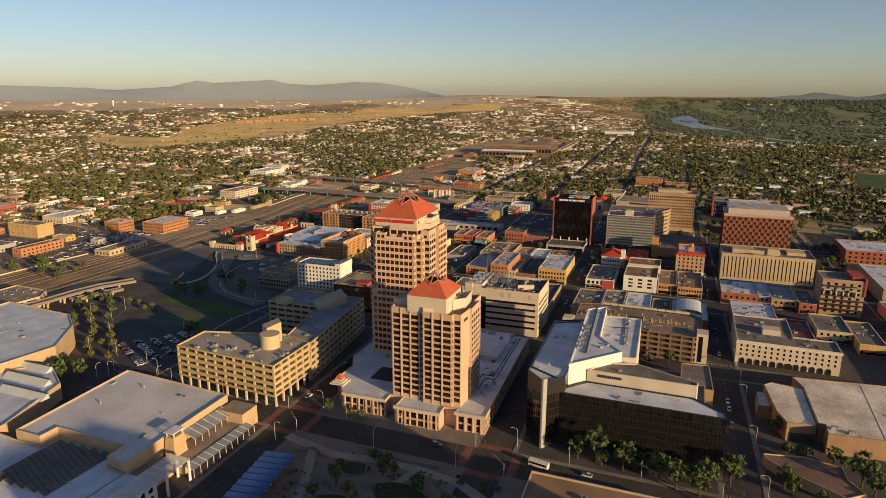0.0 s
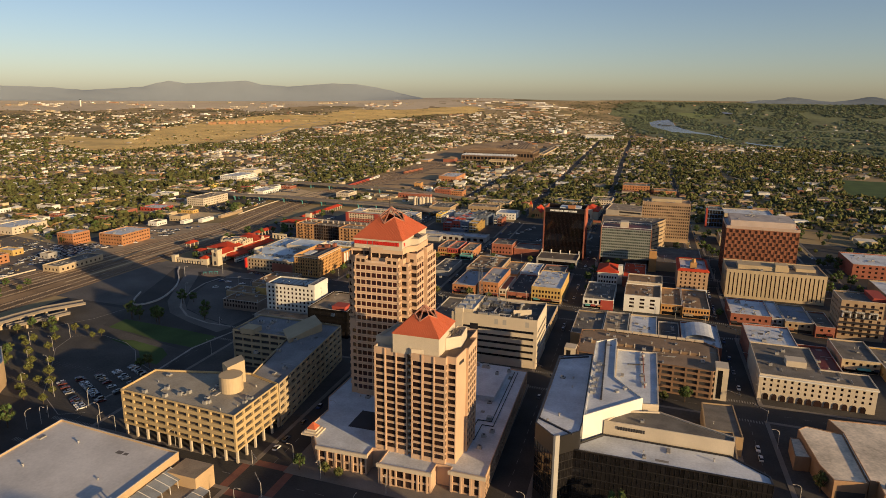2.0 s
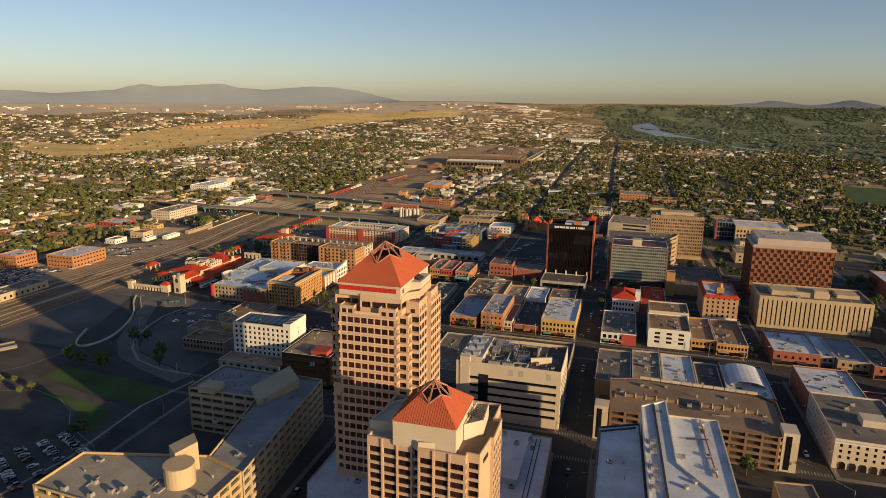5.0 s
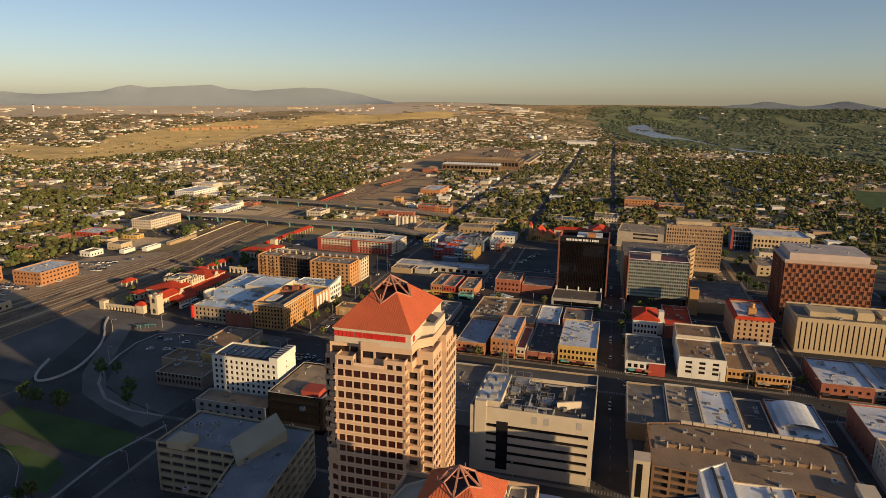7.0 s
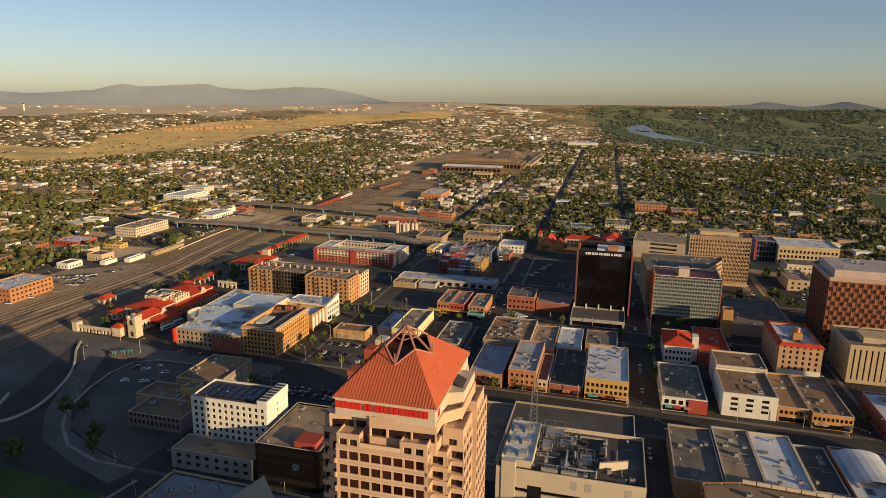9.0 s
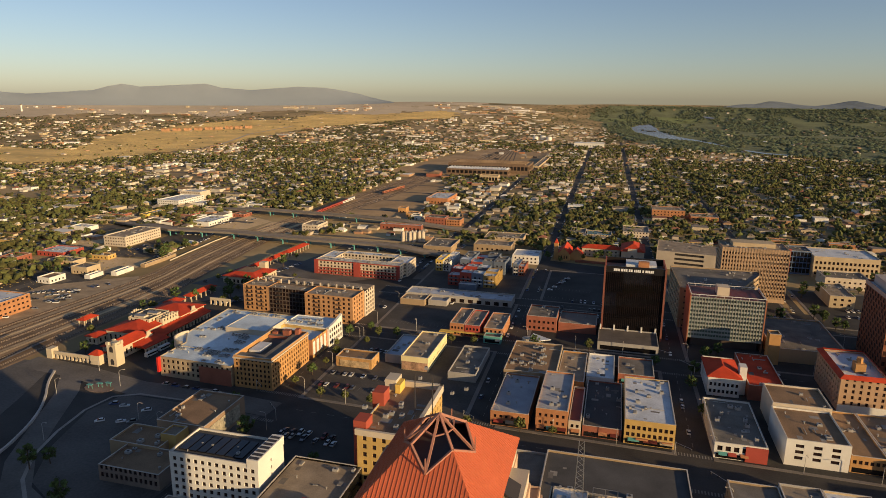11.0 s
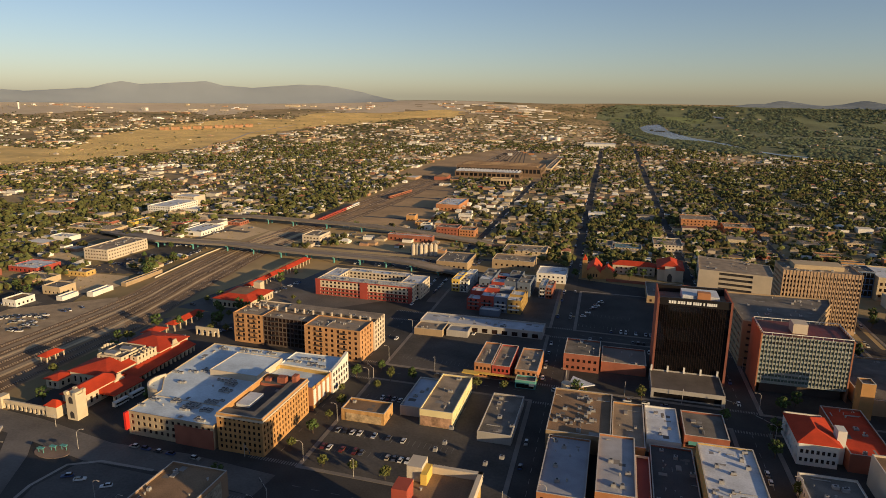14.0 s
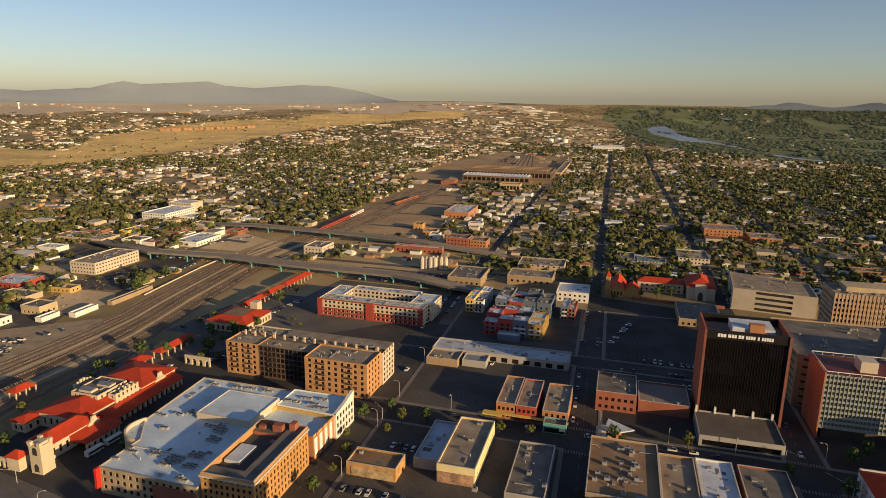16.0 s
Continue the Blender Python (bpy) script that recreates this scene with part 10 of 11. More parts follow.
unit = make_unit()
rnd = random.Random(11)
for x0, x1, y0, y1, z, n in ((-183, -157, 570, 612, 8.6, 26), (-246, -198, 255, 262, 22.3, 12), (-196, -192, 262, 284, 22.3, 6), (-225, -198, 300, 395, 21.6, 10),
                             (-254, -206, 343, 363, 21.6, 22), (-178, -166, 523, 560, 7.1, 4), (-157, -146, 524, 562, 11.5, 6), (-136, -120, 525, 570, 5.1, 5), (-112, -98, 530, 566, 11.9, 4), (-75, -58, 525, 562, 7.1, 10), (-72, -58, 445, 482, 8.1, 5), (-53, -43, 446, 486, 8.5, 5),
                             (-37, -25, 448, 487, 7.9, 5), (-18, 9, 526, 565, 7.3, 5), (-236, -225, 528, 565, 8.1, 4), (-208, -200, 530, 580, 4.6, 4), (-224, -200, 442, 470, 33.6, 12), (-108, -92, 335, 366, 11.6, 4), (-100, -88, 275, 310, 8.9, 4), (34, 60, 405, 440, 13.7, 6), (35, 85, 600, 616, 24.4, 5), (30, 48, 522, 552, 8.1, 5), (60, 130, 330, 378, 7.2, 7)):
    for k in range(max(3, int(n * 0.62))):
        o = copy_thing(unit, pose(rnd.uniform(x0, x1), rnd.uniform(y0, y1), z, 0, 0, rnd.choice((0, 90))))
bpy.data.objects.remove(unit.children[0])
bpy.data.objects.remove(unit.children[0])
bpy.data.objects.remove(unit)


# ---------------- street lamps, signals ----------------
def make_lamp():
    e = thing("street_lamp", 0, 0, 0, 0, "grey street lamp with a curved arm", "street lamp", "street lamps")
    g = Geo()
    g.beam((0, 0, 0), (0, 0, 8.5), 0.12, sides=6)
    part("pole", g, POLE, e)
    g = Geo()
    for a, b in (((0, 0, 8.5), (0.7, 0, 9.3)), ((0.7, 0, 9.3), (1.8, 0, 9.6)), ((1.8, 0, 9.6), (2.6, 0, 9.5))):
        g.beam(a, b, 0.08, sides=5)
    part("arm", g, POLE, e)
    g = Geo()
    g.box(2.4, 3.2, -0.18, 0.18, 9.35, 9.55)
    part("lamp_head", g, CREAM, e)
    return e


def make_signal():
    e = thing("traffic_signal", 0, 0, 0, 0, "traffic signal on a long mast arm", "traffic light", "traffic signals")
    g = Geo()
    g.beam((0, 0, 0), (0, 0, 6.5), 0.14, sides=6)
    part("pole", g, POLE, e)
    g = Geo()
    g.beam((0, 0, 6.0), (8.5, 0, 6.6), 0.1, sides=5)
    part("mast_arm", g, POLE, e)
    for x in (4.5, 8.0):
        g = Geo()
        g.box(x - 0.2, x + 0.2, -0.2, 0.2, 5.4, 6.5)
        part("signal_head", g, DARK, e)
    return e


lamp, signal = make_lamp(), make_signal()
spots = []
for a, b in NS[:4]:
    for y in (258, 300, 345, 395, 440, 480, 522, 560, 605, 640, 690):
        spots.append((sx(b, y) + 1.2, y, 180))
for u, v in EW[:4]:
    for x in (-260, -225, -150, -120, -40, -10):
        spots.append((x, v + 1.2, -90))
spots += [(-171, 223, 0), (-125, 233, 90), (-85, 232, 90), (-302, 240, 90), (-267, 249, 90), (-382, 574, 0), (-390, 499, 40), (-352, 470, 0), (-336, 465, 0), (-380, 440, 0), (-415, 480, 20), (-397, 318, 0), (-371, 296, 0), (-344, 271, 0), (-300, 246, 0), (-414, 347, 180), (-385, 337, 180), (-375, 316, 180), (-351, 293, 180), (-320, 270, 180), (-294, 268, 90)]
for x, y, r in spots:
    copy_thing(lamp, pose(x, y, 0.1, 0, 0, r))
for a, b in NS[:4]:
    for u, v in EW[:4]:
        copy_thing(signal, pose(sx(a, v) - 1.0, v + 1.0, 0.1, 0, 0, -40))
        copy_thing(signal, pose(sx(b, u) + 1.0, u - 1.0, 0.1, 0, 0, 140))
copy_thing(signal, pose(-417, 512, 0.1, 0, 0, 200))
for o in (lamp, signal):
    for c in list(o.children):
        bpy.data.objects.remove(c)
    bpy.data.objects.remove(o)


# ---------------- cars ----------------
def make_car(ln, hi, name, label, cat):
    e = thing(name, 0, 0, 0, 0, label, cat, "parked cars")
    w = 0.9
    g = Geo()
    prof = [(-ln / 2, 0.3), (ln / 2, 0.3), (ln / 2, 0.72), (ln * 0.22, 0.95), (-ln / 2, 0.98)]
    g.poly([(x, -w, z) for x, z in prof])
    g.poly([(x, w, z) for x, z in reversed(prof)])
    for (x0, z0), (x1, z1) in zip(prof, prof[1:] + prof[:1]):
        g.quad((x0, -w, z0), (x0, w, z0), (x1, w, z1), (x1, -w, z1))
    g.quad((-ln * 0.33, -0.68, hi), (ln * 0.06, -0.68, hi), (ln * 0.06, 0.68, hi), (-ln * 0.33, 0.68, hi))
    part("body", g, CARPAINT, e)
    g = Geo()
    lo = [(-ln * 0.46, -w * 0.96, 0.97), (ln * 0.23, -w * 0.96, 0.94), (ln * 0.23, w * 0.96, 0.94), (-ln * 0.46, w * 0.96, 0.97)]
    up = [(-ln * 0.33, -0.68, hi - 0.01), (ln * 0.06, -0.68, hi - 0.01), (ln * 0.06, 0.68, hi - 0.01), (-ln * 0.33, 0.68, hi - 0.01)]
    for k in range(4):
        j = (k + 1) % 4
        g.quad(lo[k], lo[j], up[j], up[k])
    part("glazing", g, BLACKGLASS, e)
    wh = Geo()
    wh.beam((0, -0.1, 0), (0, 0.1, 0), 0.33, sides=10)
    me = wh.data("wheel", RUBBER)
    for x in (-ln * 0.31, ln * 0.31):
        for y in (-w + 0.05, w - 0.05):
            o = part("wheel", me, None, e)
            o.location = (x, y, 0.33)
    return e


car, van = make_car(4.6, 1.45, "car", "parked saloon car with dark windows", "car"), make_car(5.1, 1.85, "van", "parked tall car with dark windows", "car")
rnd = random.Random(21)
places = []


def row(x0, y0, x1, y1, n, rz, fill=0.75, z=0.22):
    for k in range(n):
        if rnd.random() < fill:
            t = (k + 0.5) / n
            places.append((x0 + (x1 - x0) * t, y0 + (y1 - y0) * t, z, rz + rnd.uniform(-3, 3) + rnd.choice((0, 180))))


for k in range(5):
    row(-332 + 5 * k, 284 + 7.5 * k, -294 + 3 * k, 264 + 9.5 * k, 15, 60, 0.62, 0.08)
row(-287, 446, -250, 446, 12, 90, 0.6)
row(-287, 462, -246, 462, 13, 90, 0.5)
row(-287, 478, -246, 477, 13, 90, 0.4)
row(-285, 535, -240, 535, 14, 90, 0.6)
row(-285, 551, -240, 551, 12, 90, 0.4)
row(-284, 590, -264, 590, 6, 90, 0.5)
row(-282, 482, -240, 482, 10, 90, 0.5)
row(-300, 640, -300, 680, 4, 90, 0.6, 0.06)
row(-184, 760, -172, 805, 9, 10, 0.8, 0.12)
row(-530, 520, -508, 610, 16, 20, 0.7, 0.12)
row(-560, 530, -548, 620, 16, 20, 0.7, 0.12)
row(-575, 600, -560, 640, 8, 20, 0.8, 0.12)
row(-370, 508, -330, 508, 6, 0, 0.7, 0.14)
row(-380, 480, -330, 478, 7, 30, 0.5, 0.1)
row(-372, 462, -340, 470, 6, 40, 0.6, 0.1)
row(-700, 440, -600, 425, 20, 80, 0.5, 0.1)
row(-690, 462, -600, 448, 18, 80, 0.5, 0.1)
row(-650, 515, -610, 508, 9, 80, 0.6, 0.1)
row(-560, 640, -520, 720, 10, 150, 0.5, 0.12)
row(-440, 600, -438, 640, 8, 90, 0.7, 0.1)
row(-430, 640, -415, 655, 6, 40, 0.8, 0.1)
row(-290, 700, -240, 700, 10, 90, 0.4, 0.24)
for c in (-196, -90, 14):
    for y0, y1 in ((262, 362), (396, 484), (522, 606), (640, 708)):
        row(sx(c, y0) + 5.5, y0, sx(c, y1) + 5.5, y1, 12, 90, 0.28, 0.06)
for u in (509, 628, 246):
    row(-280, u, 110, u + 1, 40, 0, 0.12, 0.06)
for i, (x, y, z, r) in enumerate(places[:95]):
    copy_thing(car if rnd.random() < 0.72 else van, pose(x, y, z, 0, 0, r))
# the many further cars of the car parks and kerbs, too many to count
extra = [p for p in places[95:] if not lerp_line(RAIL_E, p[1]) - 5 < p[0] < lerp_line(RAIL_W, p[1]) + 4]
places = []
for x0, y0, x1, y1, n, fill in ((-545, 425, -590, 560, 34, 0.7), (-560, 420, -604, 552, 34, 0.6), (-572, 416, -618, 540, 30, 0.6), (-588, 470, -640, 560, 28, 0.6), (-598, 468, -606, 545, 26, 0.75), (-589, 468, -597, 545, 26, 0.7), (-580, 468, -588, 545, 26, 0.75), (-571, 468, -579, 545, 26, 0.7), (-562, 500, -568, 545, 15, 0.8), (-625, 470, -632, 530, 20, 0.7), (-640, 470, -650, 530, 20, 0.6), (-548, 560, -546, 640, 26, 0.7), (-556, 600, -556, 650, 16, 0.7), (-600, 610, -560, 640, 14, 0.7), (-620, 640, -590, 690, 16, 0.5), (-655, 590, -620, 690, 26, 0.5), (-690, 560, -650, 560, 12, 0.6), (-632, 775, -588, 768, 15, 0.6),
                                (-630, 792, -590, 786, 14, 0.6), (-630, 812, -592, 806, 13, 0.5), (-636, 850, -594, 868, 15, 0.7), (-578, 748, -584, 850, 34, 0.9),
                                (-760, 470, -700, 462, 18, 0.6), (-740, 500, -690, 494, 16, 0.6), (-505, 545, -498, 630, 20, 0.5), (-476, 690, -462, 760, 16, 0.6),
                                (-440, 700, -428, 780, 20, 0.6), (-415, 850, -330, 856, 24, 0.5), (-410, 880, -330, 884, 22, 0.5), (-300, 840, -296, 905, 16, 0.6),
                                (-180, 700, -110, 704, 20, 0.6), (-180, 716, -110, 720, 20, 0.5), (-170, 735, -110, 738, 18, 0.5), (-60, 740, 0, 744, 18, 0.5),
                                (-60, 756, 0, 760, 18, 0.6), (40, 760, 100, 764, 18, 0.6), (40, 776, 100, 780, 16, 0.5), (-480, 905, -470, 990, 18, 0.6),
                                (-640, 900, -590, 985, 22, 0.5), (-700, 640, -660, 690, 14, 0.6), (-700, 700, -690, 760, 14, 0.5)):
    row(x0, y0, x1, y1, n, math.degrees(math.atan2(y1 - y0, x1 - x0)) + 90, fill, 0.12)
for c in (-300, -186, -84, 20, 125):
    for s in (-1, 1):
        row(sx(c, 745) + 4.6 * s, 745, sx(c, 1500) + 4.6 * s, 1500, 110, 90, 0.3, 0.2)
places = [p for p in places if not any(a - 2 < p[0] < b + 2 and c - 2 < p[1] < d + 2 for a, b, c, d in PLOTS)]
places = [p for p in places if not lerp_line(RAIL_E, p[1]) - 5 < p[0] < lerp_line(RAIL_W, p[1]) + 4]


def car_crowd(spots):
    me = bpy.data.meshes.new("parked_cars")
    v, f, mi = [], [], []
    for x, y, z, r in spots:
        m = pose(x, y, z + float(ground_z(x, y)), 0, 0, r)
        ln, hi = rnd.uniform(4.2, 5.2), rnd.uniform(1.4, 1.85)
        for pts in (((-0.5, 0.9, 0.25), (0.5, 0.9, 0.25), (0.5, 0.86, 0.75), (0.24, 0.88, 0.95), (-0.5, 0.86, 0.97)), ((-0.44, 0.84, 0.95), (0.22, 0.84, 0.95), (0.06, 0.68, hi), (-0.34, 0.68, hi))):
            i, k = len(v), len(pts)
            v += [m @ Vector((a * ln, -b, c)) for a, b, c in pts] + [m @ Vector((a * ln, b, c)) for a, b, c in pts]
            f += [tuple(range(i, i + k)), tuple(range(i + 2 * k - 1, i + k - 1, -1))]
            f += [(i + (q + 1) % k, i + q, i + k + q, i + k + (q + 1) % k) for q in range(k)]
            mi += [0] * (k + 2) if k == 5 else [1, 1, 1, 1, 0, 1]
    me.from_pydata([tuple(p) for p in v], [], f)
    me.materials.append(palette("crowd_paint", [(0.70, 0.70, 0.69), (0.55, 0.56, 0.57), (0.05, 0.05, 0.055), (0.16, 0.17, 0.18), (0.62, 0.62, 0.61), (0.05, 0.08, 0.18), (0.75, 0.74, 0.70), (0.30, 0.29, 0.26)], "island", 0.35))
    me.materials.append(BLACKGLASS)
    for p, k in zip(me.polygons, mi):
        p.material_index = k
    tagged(new("parked_cars", me), "many parked cars of mixed colours in car parks", "cars", "", "stuff")


car_crowd(extra + places)
for o in (car, van):
    for c in list(o.children):
        bpy.data.objects.remove(c)
    bpy.data.objects.remove(o)
def make_bus(x, y, rz, label):
    bus = thing("shuttle_bus", x, y, 0.06, rz, label, "bus", "buses")
    g = Geo()
    g.prism([(-4.5, -1.2), (4.3, -1.2), (4.5, 0), (4.3, 1.2), (-4.5, 1.2)], 0.45, 3.0)
    part("body", g, WHITE, bus)
    g = Geo()
    g.box(-4.0, 4.1, -1.23, 1.23, 1.5, 2.4)
    part("window_band", g, BLACKGLASS, bus)
    for x in (-3, 3):
        for y in (-1.1, 1.1):
            g = Geo()
            g.beam((x, y - 0.12, 0.45), (x, y + 0.12, 0.45), 0.45, sides=10)
            part("wheel", g, RUBBER, bus)


make_bus(-52, 246, 170, "white shuttle bus waiting at the crossing")
make_bus(-404.5, 541, 86, "white bus standing beside the station veranda")
make_bus(-404, 552, 86, "white bus standing beside the station veranda")


# ---------------- trees ----------------
def make_tree(seed, h, spread, leaf, name, label):
    rnd = random.Random(seed)
    e = thing(name, 0, 0, 0, 0, label, "tree", "street and plaza trees")
    g = Geo()
    top = h * 0.45
    g.beam((0, 0, 0), (0.1, 0.05, top * 0.6), h * 0.028, sides=6)
    g.beam((0.1, 0.05, top * 0.55), (0.2, 0.1, h * 0.75), h * 0.018, sides=5)
    for k in range(6):
        t = 6.28 * k / 6 + rnd.uniform(-0.3, 0.3)
        g.beam((0.1, 0.05, top * rnd.uniform(0.5, 0.9)), (spread * 0.36 * math.cos(t), spread * 0.36 * math.sin(t), h * rnd.uniform(0.55, 0.8)), h * 0.011, sides=4)
    part("trunk", g, BARK, e)
    g = Geo()
    for k in range(34):
        while True:
            p = Vector((rnd.uniform(-1, 1), rnd.uniform(-1, 1), rnd.uniform(-1, 1)))
            if 0.35 < p.length < 1:
                break
        c = Vector((p.x * spread * 0.42, p.y * spread * 0.42, h * 0.62 + p.z * h * 0.31))
        r = spread * rnd.uniform(0.065, 0.12)
        i = len(g.v)
        for v in ICO_V:
            g.v.append(tuple(c + Vector(v) * r * rnd.uniform(0.6, 1.3)))
        for f in ICO_F:
            g.f.append(tuple(int(q) + i for q in f))
            g.s.append(0)
        for j in range(22):
            d = Vector((rnd.gauss(0, 1), rnd.gauss(0, 1), rnd.gauss(0, 1))).normalized()
            q = c + d * r * rnd.uniform(0.9, 1.8)
            u = d.orthogonal().normalized() * 0.22
            w = d.cross(u).normalized() * 0.22 + d * 0.12
            g.quad(tuple(q - u), tuple(q + w), tuple(q + u), tuple(q - w))
    part("crown", g, leaf, e)
    return e


kinds = [make_tree(1, 8, 6.5, LEAF, "street_tree", "broad green street tree"), make_tree(2, 6, 5, LEAF2, "street_tree", "yellow-green young street tree"),
         make_tree(3, 11, 8, LEAF, "shade_tree", "tall dark green shade tree"), make_tree(4, 9.5, 6, LEAF2, "shade_tree", "bright green locust tree"), make_tree(6, 14.5, 10, LEAF, "shade_tree", "large green shade tree with a full crown")]
rnd = random.Random(5)
spots = []
for k in range(9):
    spots.append((-38 + 6.5 * k + rnd.uniform(-2, 2), 257 + rnd.uniform(-3, 3), rnd.choice((2, 2, 4))))
spots += [(24.5, 262, 4), (26, 267, 2), (3.8, 250, 4), (12.8, 249, 2), (-18, 256, 4), (-3, 254, 4), (46.5, 314, 3), (48.7, 296, 0), (54.6, 298, 1), (57, 296, 0), (66.9, 294, 2), (71, 292, 0), (74.5, 279, 4), (78, 274, 2), (45, 267.5, 2), (47, 263, 0), (57.5, 259.5, 0), (86, 262, 2)]
for k in range(26):
    spots.append((rnd.uniform(-132, -66), rnd.uniform(168, 226), rnd.choice((0, 1, 1, 3))))
spots += [(-162, 255, 0), (-150, 255.5, 1), (-143, 255, 1), (-374.7, 379, 4), (-348.8, 377, 4), (-353, 379, 2), (-369, 380, 2), (-301, 317, 3), (-305, 314, 0), (-325, 395, 2), (-330, 402, 2)]
for line in ([(-399, 307), (-379, 287), (-365, 268), (-352, 257)], [(-422, 329), (-394, 313), (-369, 295), (-351, 277), (-332, 262)], [(-424, 347), (-400, 338), (-377, 316), (-344, 287), (-324, 271)]):
    for k in range(9):
        x, y = between(line, k + rnd.uniform(-0.2, 0.2) if 0 < k < 8 else k, 8)
        spots.append((x + rnd.uniform(-2, 2), y + rnd.uniform(-2, 2), rnd.choice((0, 1, 1))))
spots += [(-334, 246, 2), (-312, 238, 2), (-320, 232, 2), (-328, 238, 0), (-385, 350, 1), (-368, 346, 1), (-529, 403, 0), (-508, 398, 1)]
for k in range(12):
    spots.append((-540 + rnd.uniform(-40, 40), 390 + rnd.uniform(-25, 25), rnd.choice((0, 1, 2))))
spots += [(-176, 627, 2), (-172, 622, 3), (-141, 632, 3), (-290, 624, 0), (-283, 600, 1), (-293, 575, 1), (-293, 560, 1), (-294, 545, 0), (-297, 530, 1), (-276, 520, 1), (-262, 521, 1), (-246, 519, 1), (-192, 512, 1), (-166, 516, 1), (-150, 517, 1), (-290, 470, 2), (-312, 494, 2),
          (-246, 455, 2), (-190, 470, 2), (-280, 612, 3), (-268, 616, 0), (-388, 545, 2), (-392, 553, 2), (-385, 560, 0), (-445, 530, 2), (-470, 560, 1), (-465, 640, 2), (-472, 612, 2), (-100, 620, 0), (-70, 640, 0), (-62, 648, 2), (-20, 720, 2), (0, 715, 2), (-10, 735, 2), (10, 650, 0), (-140, 890, 2), (-152, 880, 2),
          (-148, 893, 0), (-165, 878, 1), (-92, 890, 2), (-200, 870, 0), (-186, 862, 1), (-5, 380, 0), (-16, 376, 1), (-78, 560, 0), (-82, 590, 2), (-79, 610, 2), (20, 530, 0), (-230, 618, 1), (-215, 620, 1), (-250, 620, 1)]
for k in range(26):
    spots.append((rnd.uniform(-470, -395), rnd.uniform(590, 800), rnd.choice((0, 1, 2))))
spots += [(-420, 262, 1), (-409, 345, 2), (-397, 321, 1), (-423, 341, 0), (-387, 343, 3), (-369, 340, 1), (-341, 278, 1), (-318, 262, 1), (-365, 419, 2), (-360, 425, 2), (-270, 622, 0), (-300, 590, 1), (-300, 610, 0)]
for k in range(44):
    spots.append((rnd.uniform(10, 175), rnd.uniform(705, 880), rnd.choice((0, 1, 2, 2))))
for k in range(12):
    spots.append((rnd.uniform(108, 132), rnd.uniform(560, 690), rnd.choice((0, 2))))
for k in range(20):
    spots.append((-620 + rnd.uniform(-40, 60), 590 + rnd.uniform(-70, 260), rnd.choice((0, 1, 2))))
for x, y, k in spots:
    s = rnd.uniform(0.8, 1.2)
    o = copy_thing(kinds[k], pose(x, y, 0.15, 0, 0, rnd.uniform(0, 360)))
    o.scale = (s, s, s * rnd.uniform(0.9, 1.1))
for o in kinds:
    for c in list(o.children):
        bpy.data.objects.remove(c)
    bpy.data.objects.remove(o)

# plaza planters and paths
for k, (x, y, r) in enumerate(((-100, 205, 11), (-82, 190, 8), (-120, 190, 9), (-95, 175, 7), (-125, 215, 7))):
    p = thing("planter", x, y, 0.2, 0, "low planted bed in the plaza", "planter", "plaza planters")
    g = Geo()
    ring = [(r * math.cos(t) * (1 + 0.15 * math.sin(3 * t)), r * 0.7 * math.sin(t)) for t in np.linspace(0, 6.0, 20)]
    g.prism(ring, 0, 0.6)
    part("bed", g, mat("dark_planting", (0.05, 0.055, 0.025), 1, 0.4, 0.4, 3) if k == 0 else bpy.data.materials["dark_planting"], p)
    g = Geo()
    for a, b in zip(ring, ring[1:] + ring[:1]):
        g.beam((*a, 0.4), (*b, 0.4), 0.3)
    part("rim", g, CONCRETE, p)

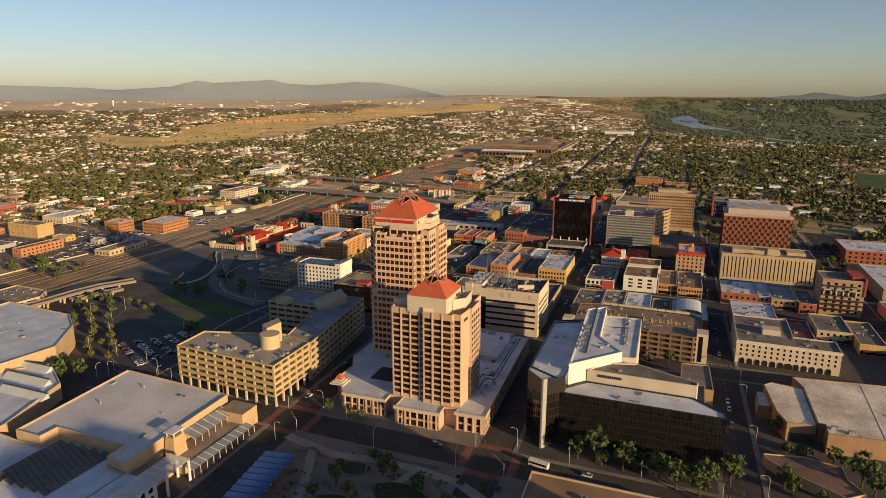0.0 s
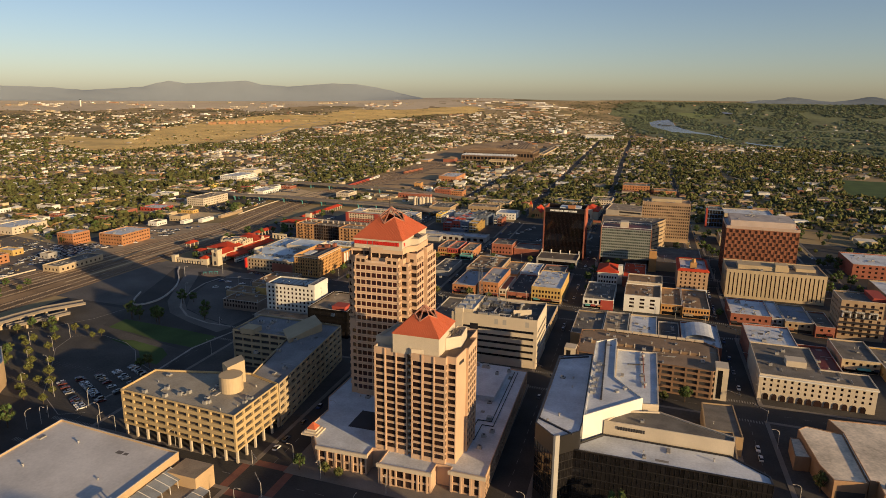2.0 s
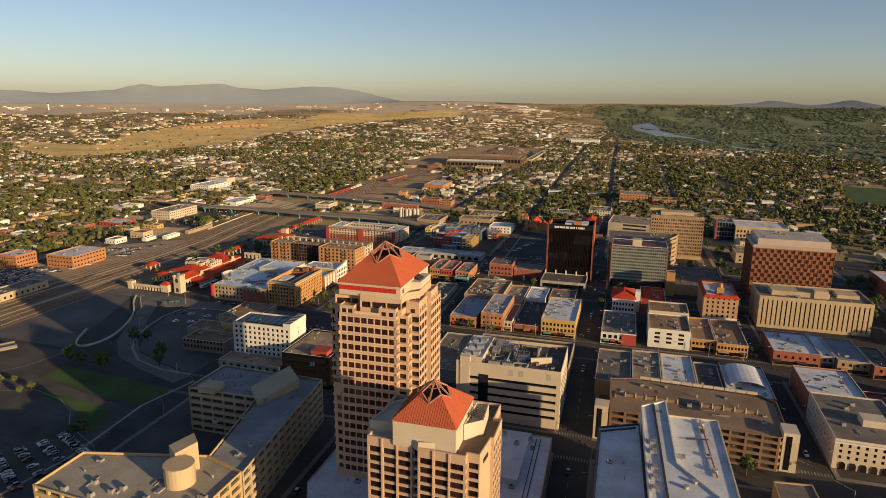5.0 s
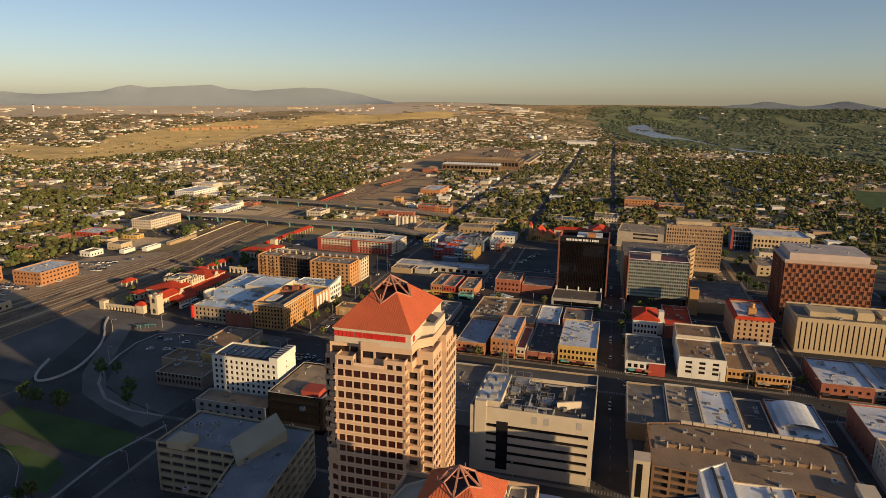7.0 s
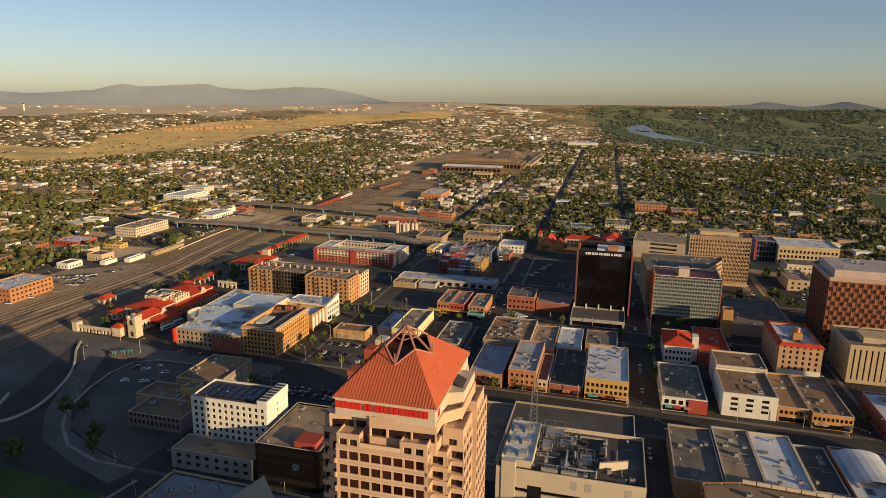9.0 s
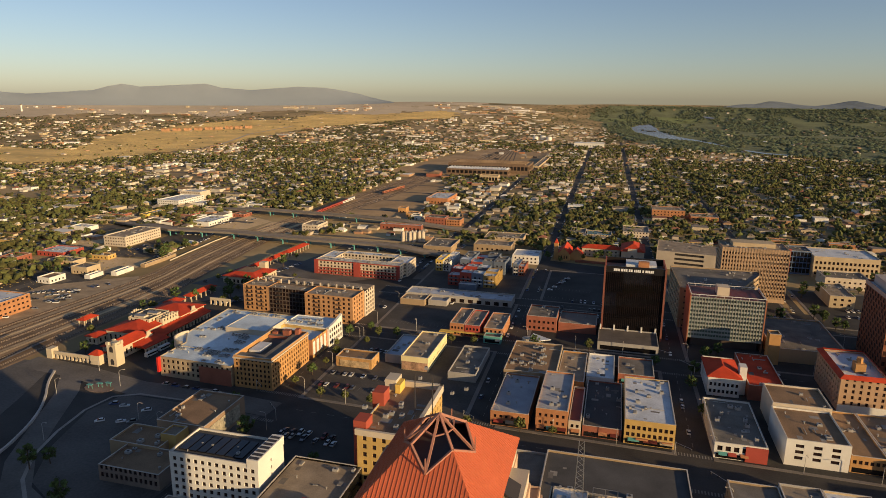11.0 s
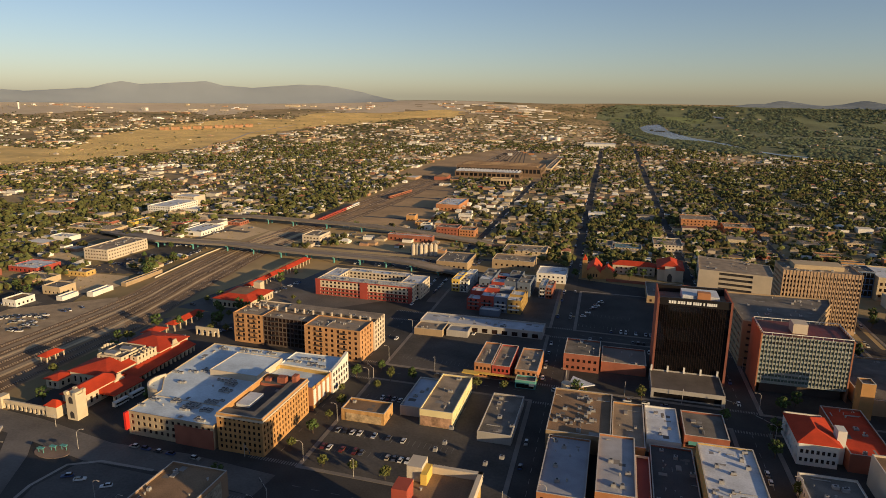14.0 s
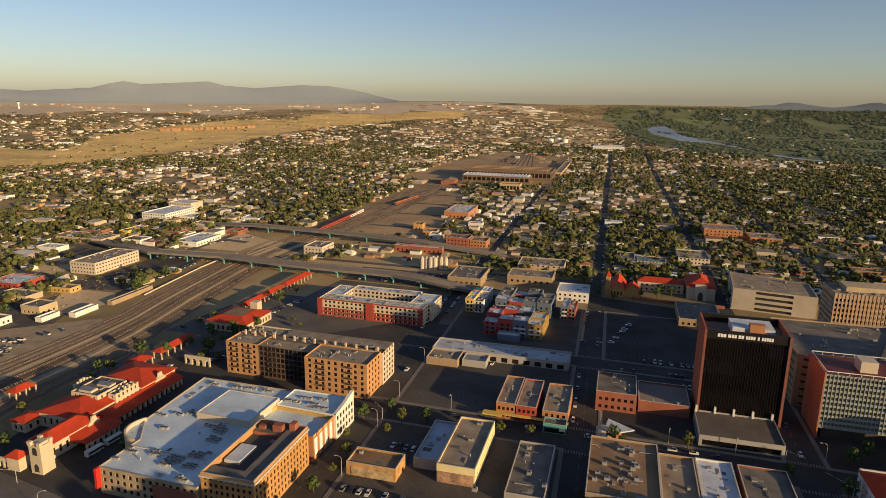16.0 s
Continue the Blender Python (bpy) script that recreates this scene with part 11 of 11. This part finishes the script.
# brick bands of the junctions beside the plaza
brick_band = mat("brick_crossing", (0.20, 0.085, 0.06), 0.9, 0.3, 0.2, 2)
for a, b in NS[1:3]:
    u, v = EW[0]
    for x0, x1, y0, y1 in ((a - 1, b + 1, u - 4.6, u - 0.6), (a - 1, b + 1, v + 0.6, v + 4.6), (a - 5.2, a - 1.2, u, v), (b + 1.2, b + 5.2, u, v)):
        g = Geo()
        g.poly([(sx(x0, y0), y0, 0.07), (sx(x1, y0), y0, 0.07), (sx(x1, y1), y1, 0.07), (sx(x0, y1), y1, 0.07)])
        solid("brick_crossing", g, brick_band, "worn red brick band across the junction", "crosswalk", "structure")

# paths, low walls and shrubs of the plaza
g = Geo()
strip([(-168, 228), (-140, 222), (-110, 226), (-80, 222), (-66, 214)], 5, 0.26, g, 4)
strip([(-150, 222), (-140, 200), (-132, 180), (-128, 160)], 4, 0.25, g, 4)
strip([(-100, 224), (-106, 205), (-108, 185), (-100, 165)], 3.5, 0.25, g, 4)
strip([(-66, 214), (-70, 195), (-80, 172)], 3.5, 0.25, g, 4)
solid("path", g, mat("plaza_concrete", (0.34, 0.28, 0.22), 0.9, 0.3, 0.1, 1.5), "pale concrete paths across the plaza", "path", "structure")
for pts in ([(-158, 218), (-150, 223), (-142, 218)], [(-128, 231), (-110, 228), (-92, 229)], [(-122, 222), (-119, 214)], [(-90, 218), (-72, 208), (-66, 198)], [(-100, 214), (-88, 208)], [(-140, 196), (-132, 203), (-124, 198)]):
    g = Geo()
    for (x0, y0), (x1, y1) in zip(pts, pts[1:]):
        d = math.hypot(x1 - x0, y1 - y0)
        nx, ny = (y1 - y0) / d * 0.3, -(x1 - x0) / d * 0.3
        g.prism([(x0 + nx, y0 + ny), (x1 + nx, y1 + ny), (x1 - nx, y1 - ny), (x0 - nx, y0 - ny)], 0.2, 1.2)
    solid("garden_wall", g, CONCRETE, "low pale concrete wall in the plaza", "wall")
x, y = rg.uniform(-160, -62, 260), rg.uniform(160, 226, 260)
ok = patchy(x, y, 0.06) > 0.05
x, y = x[ok], y[ok]
forest("plaza_shrubs", x, y, rg.uniform(0.8, 2.4, len(x)), 3, LEAF, "low dark green shrubs of the plaza beds")
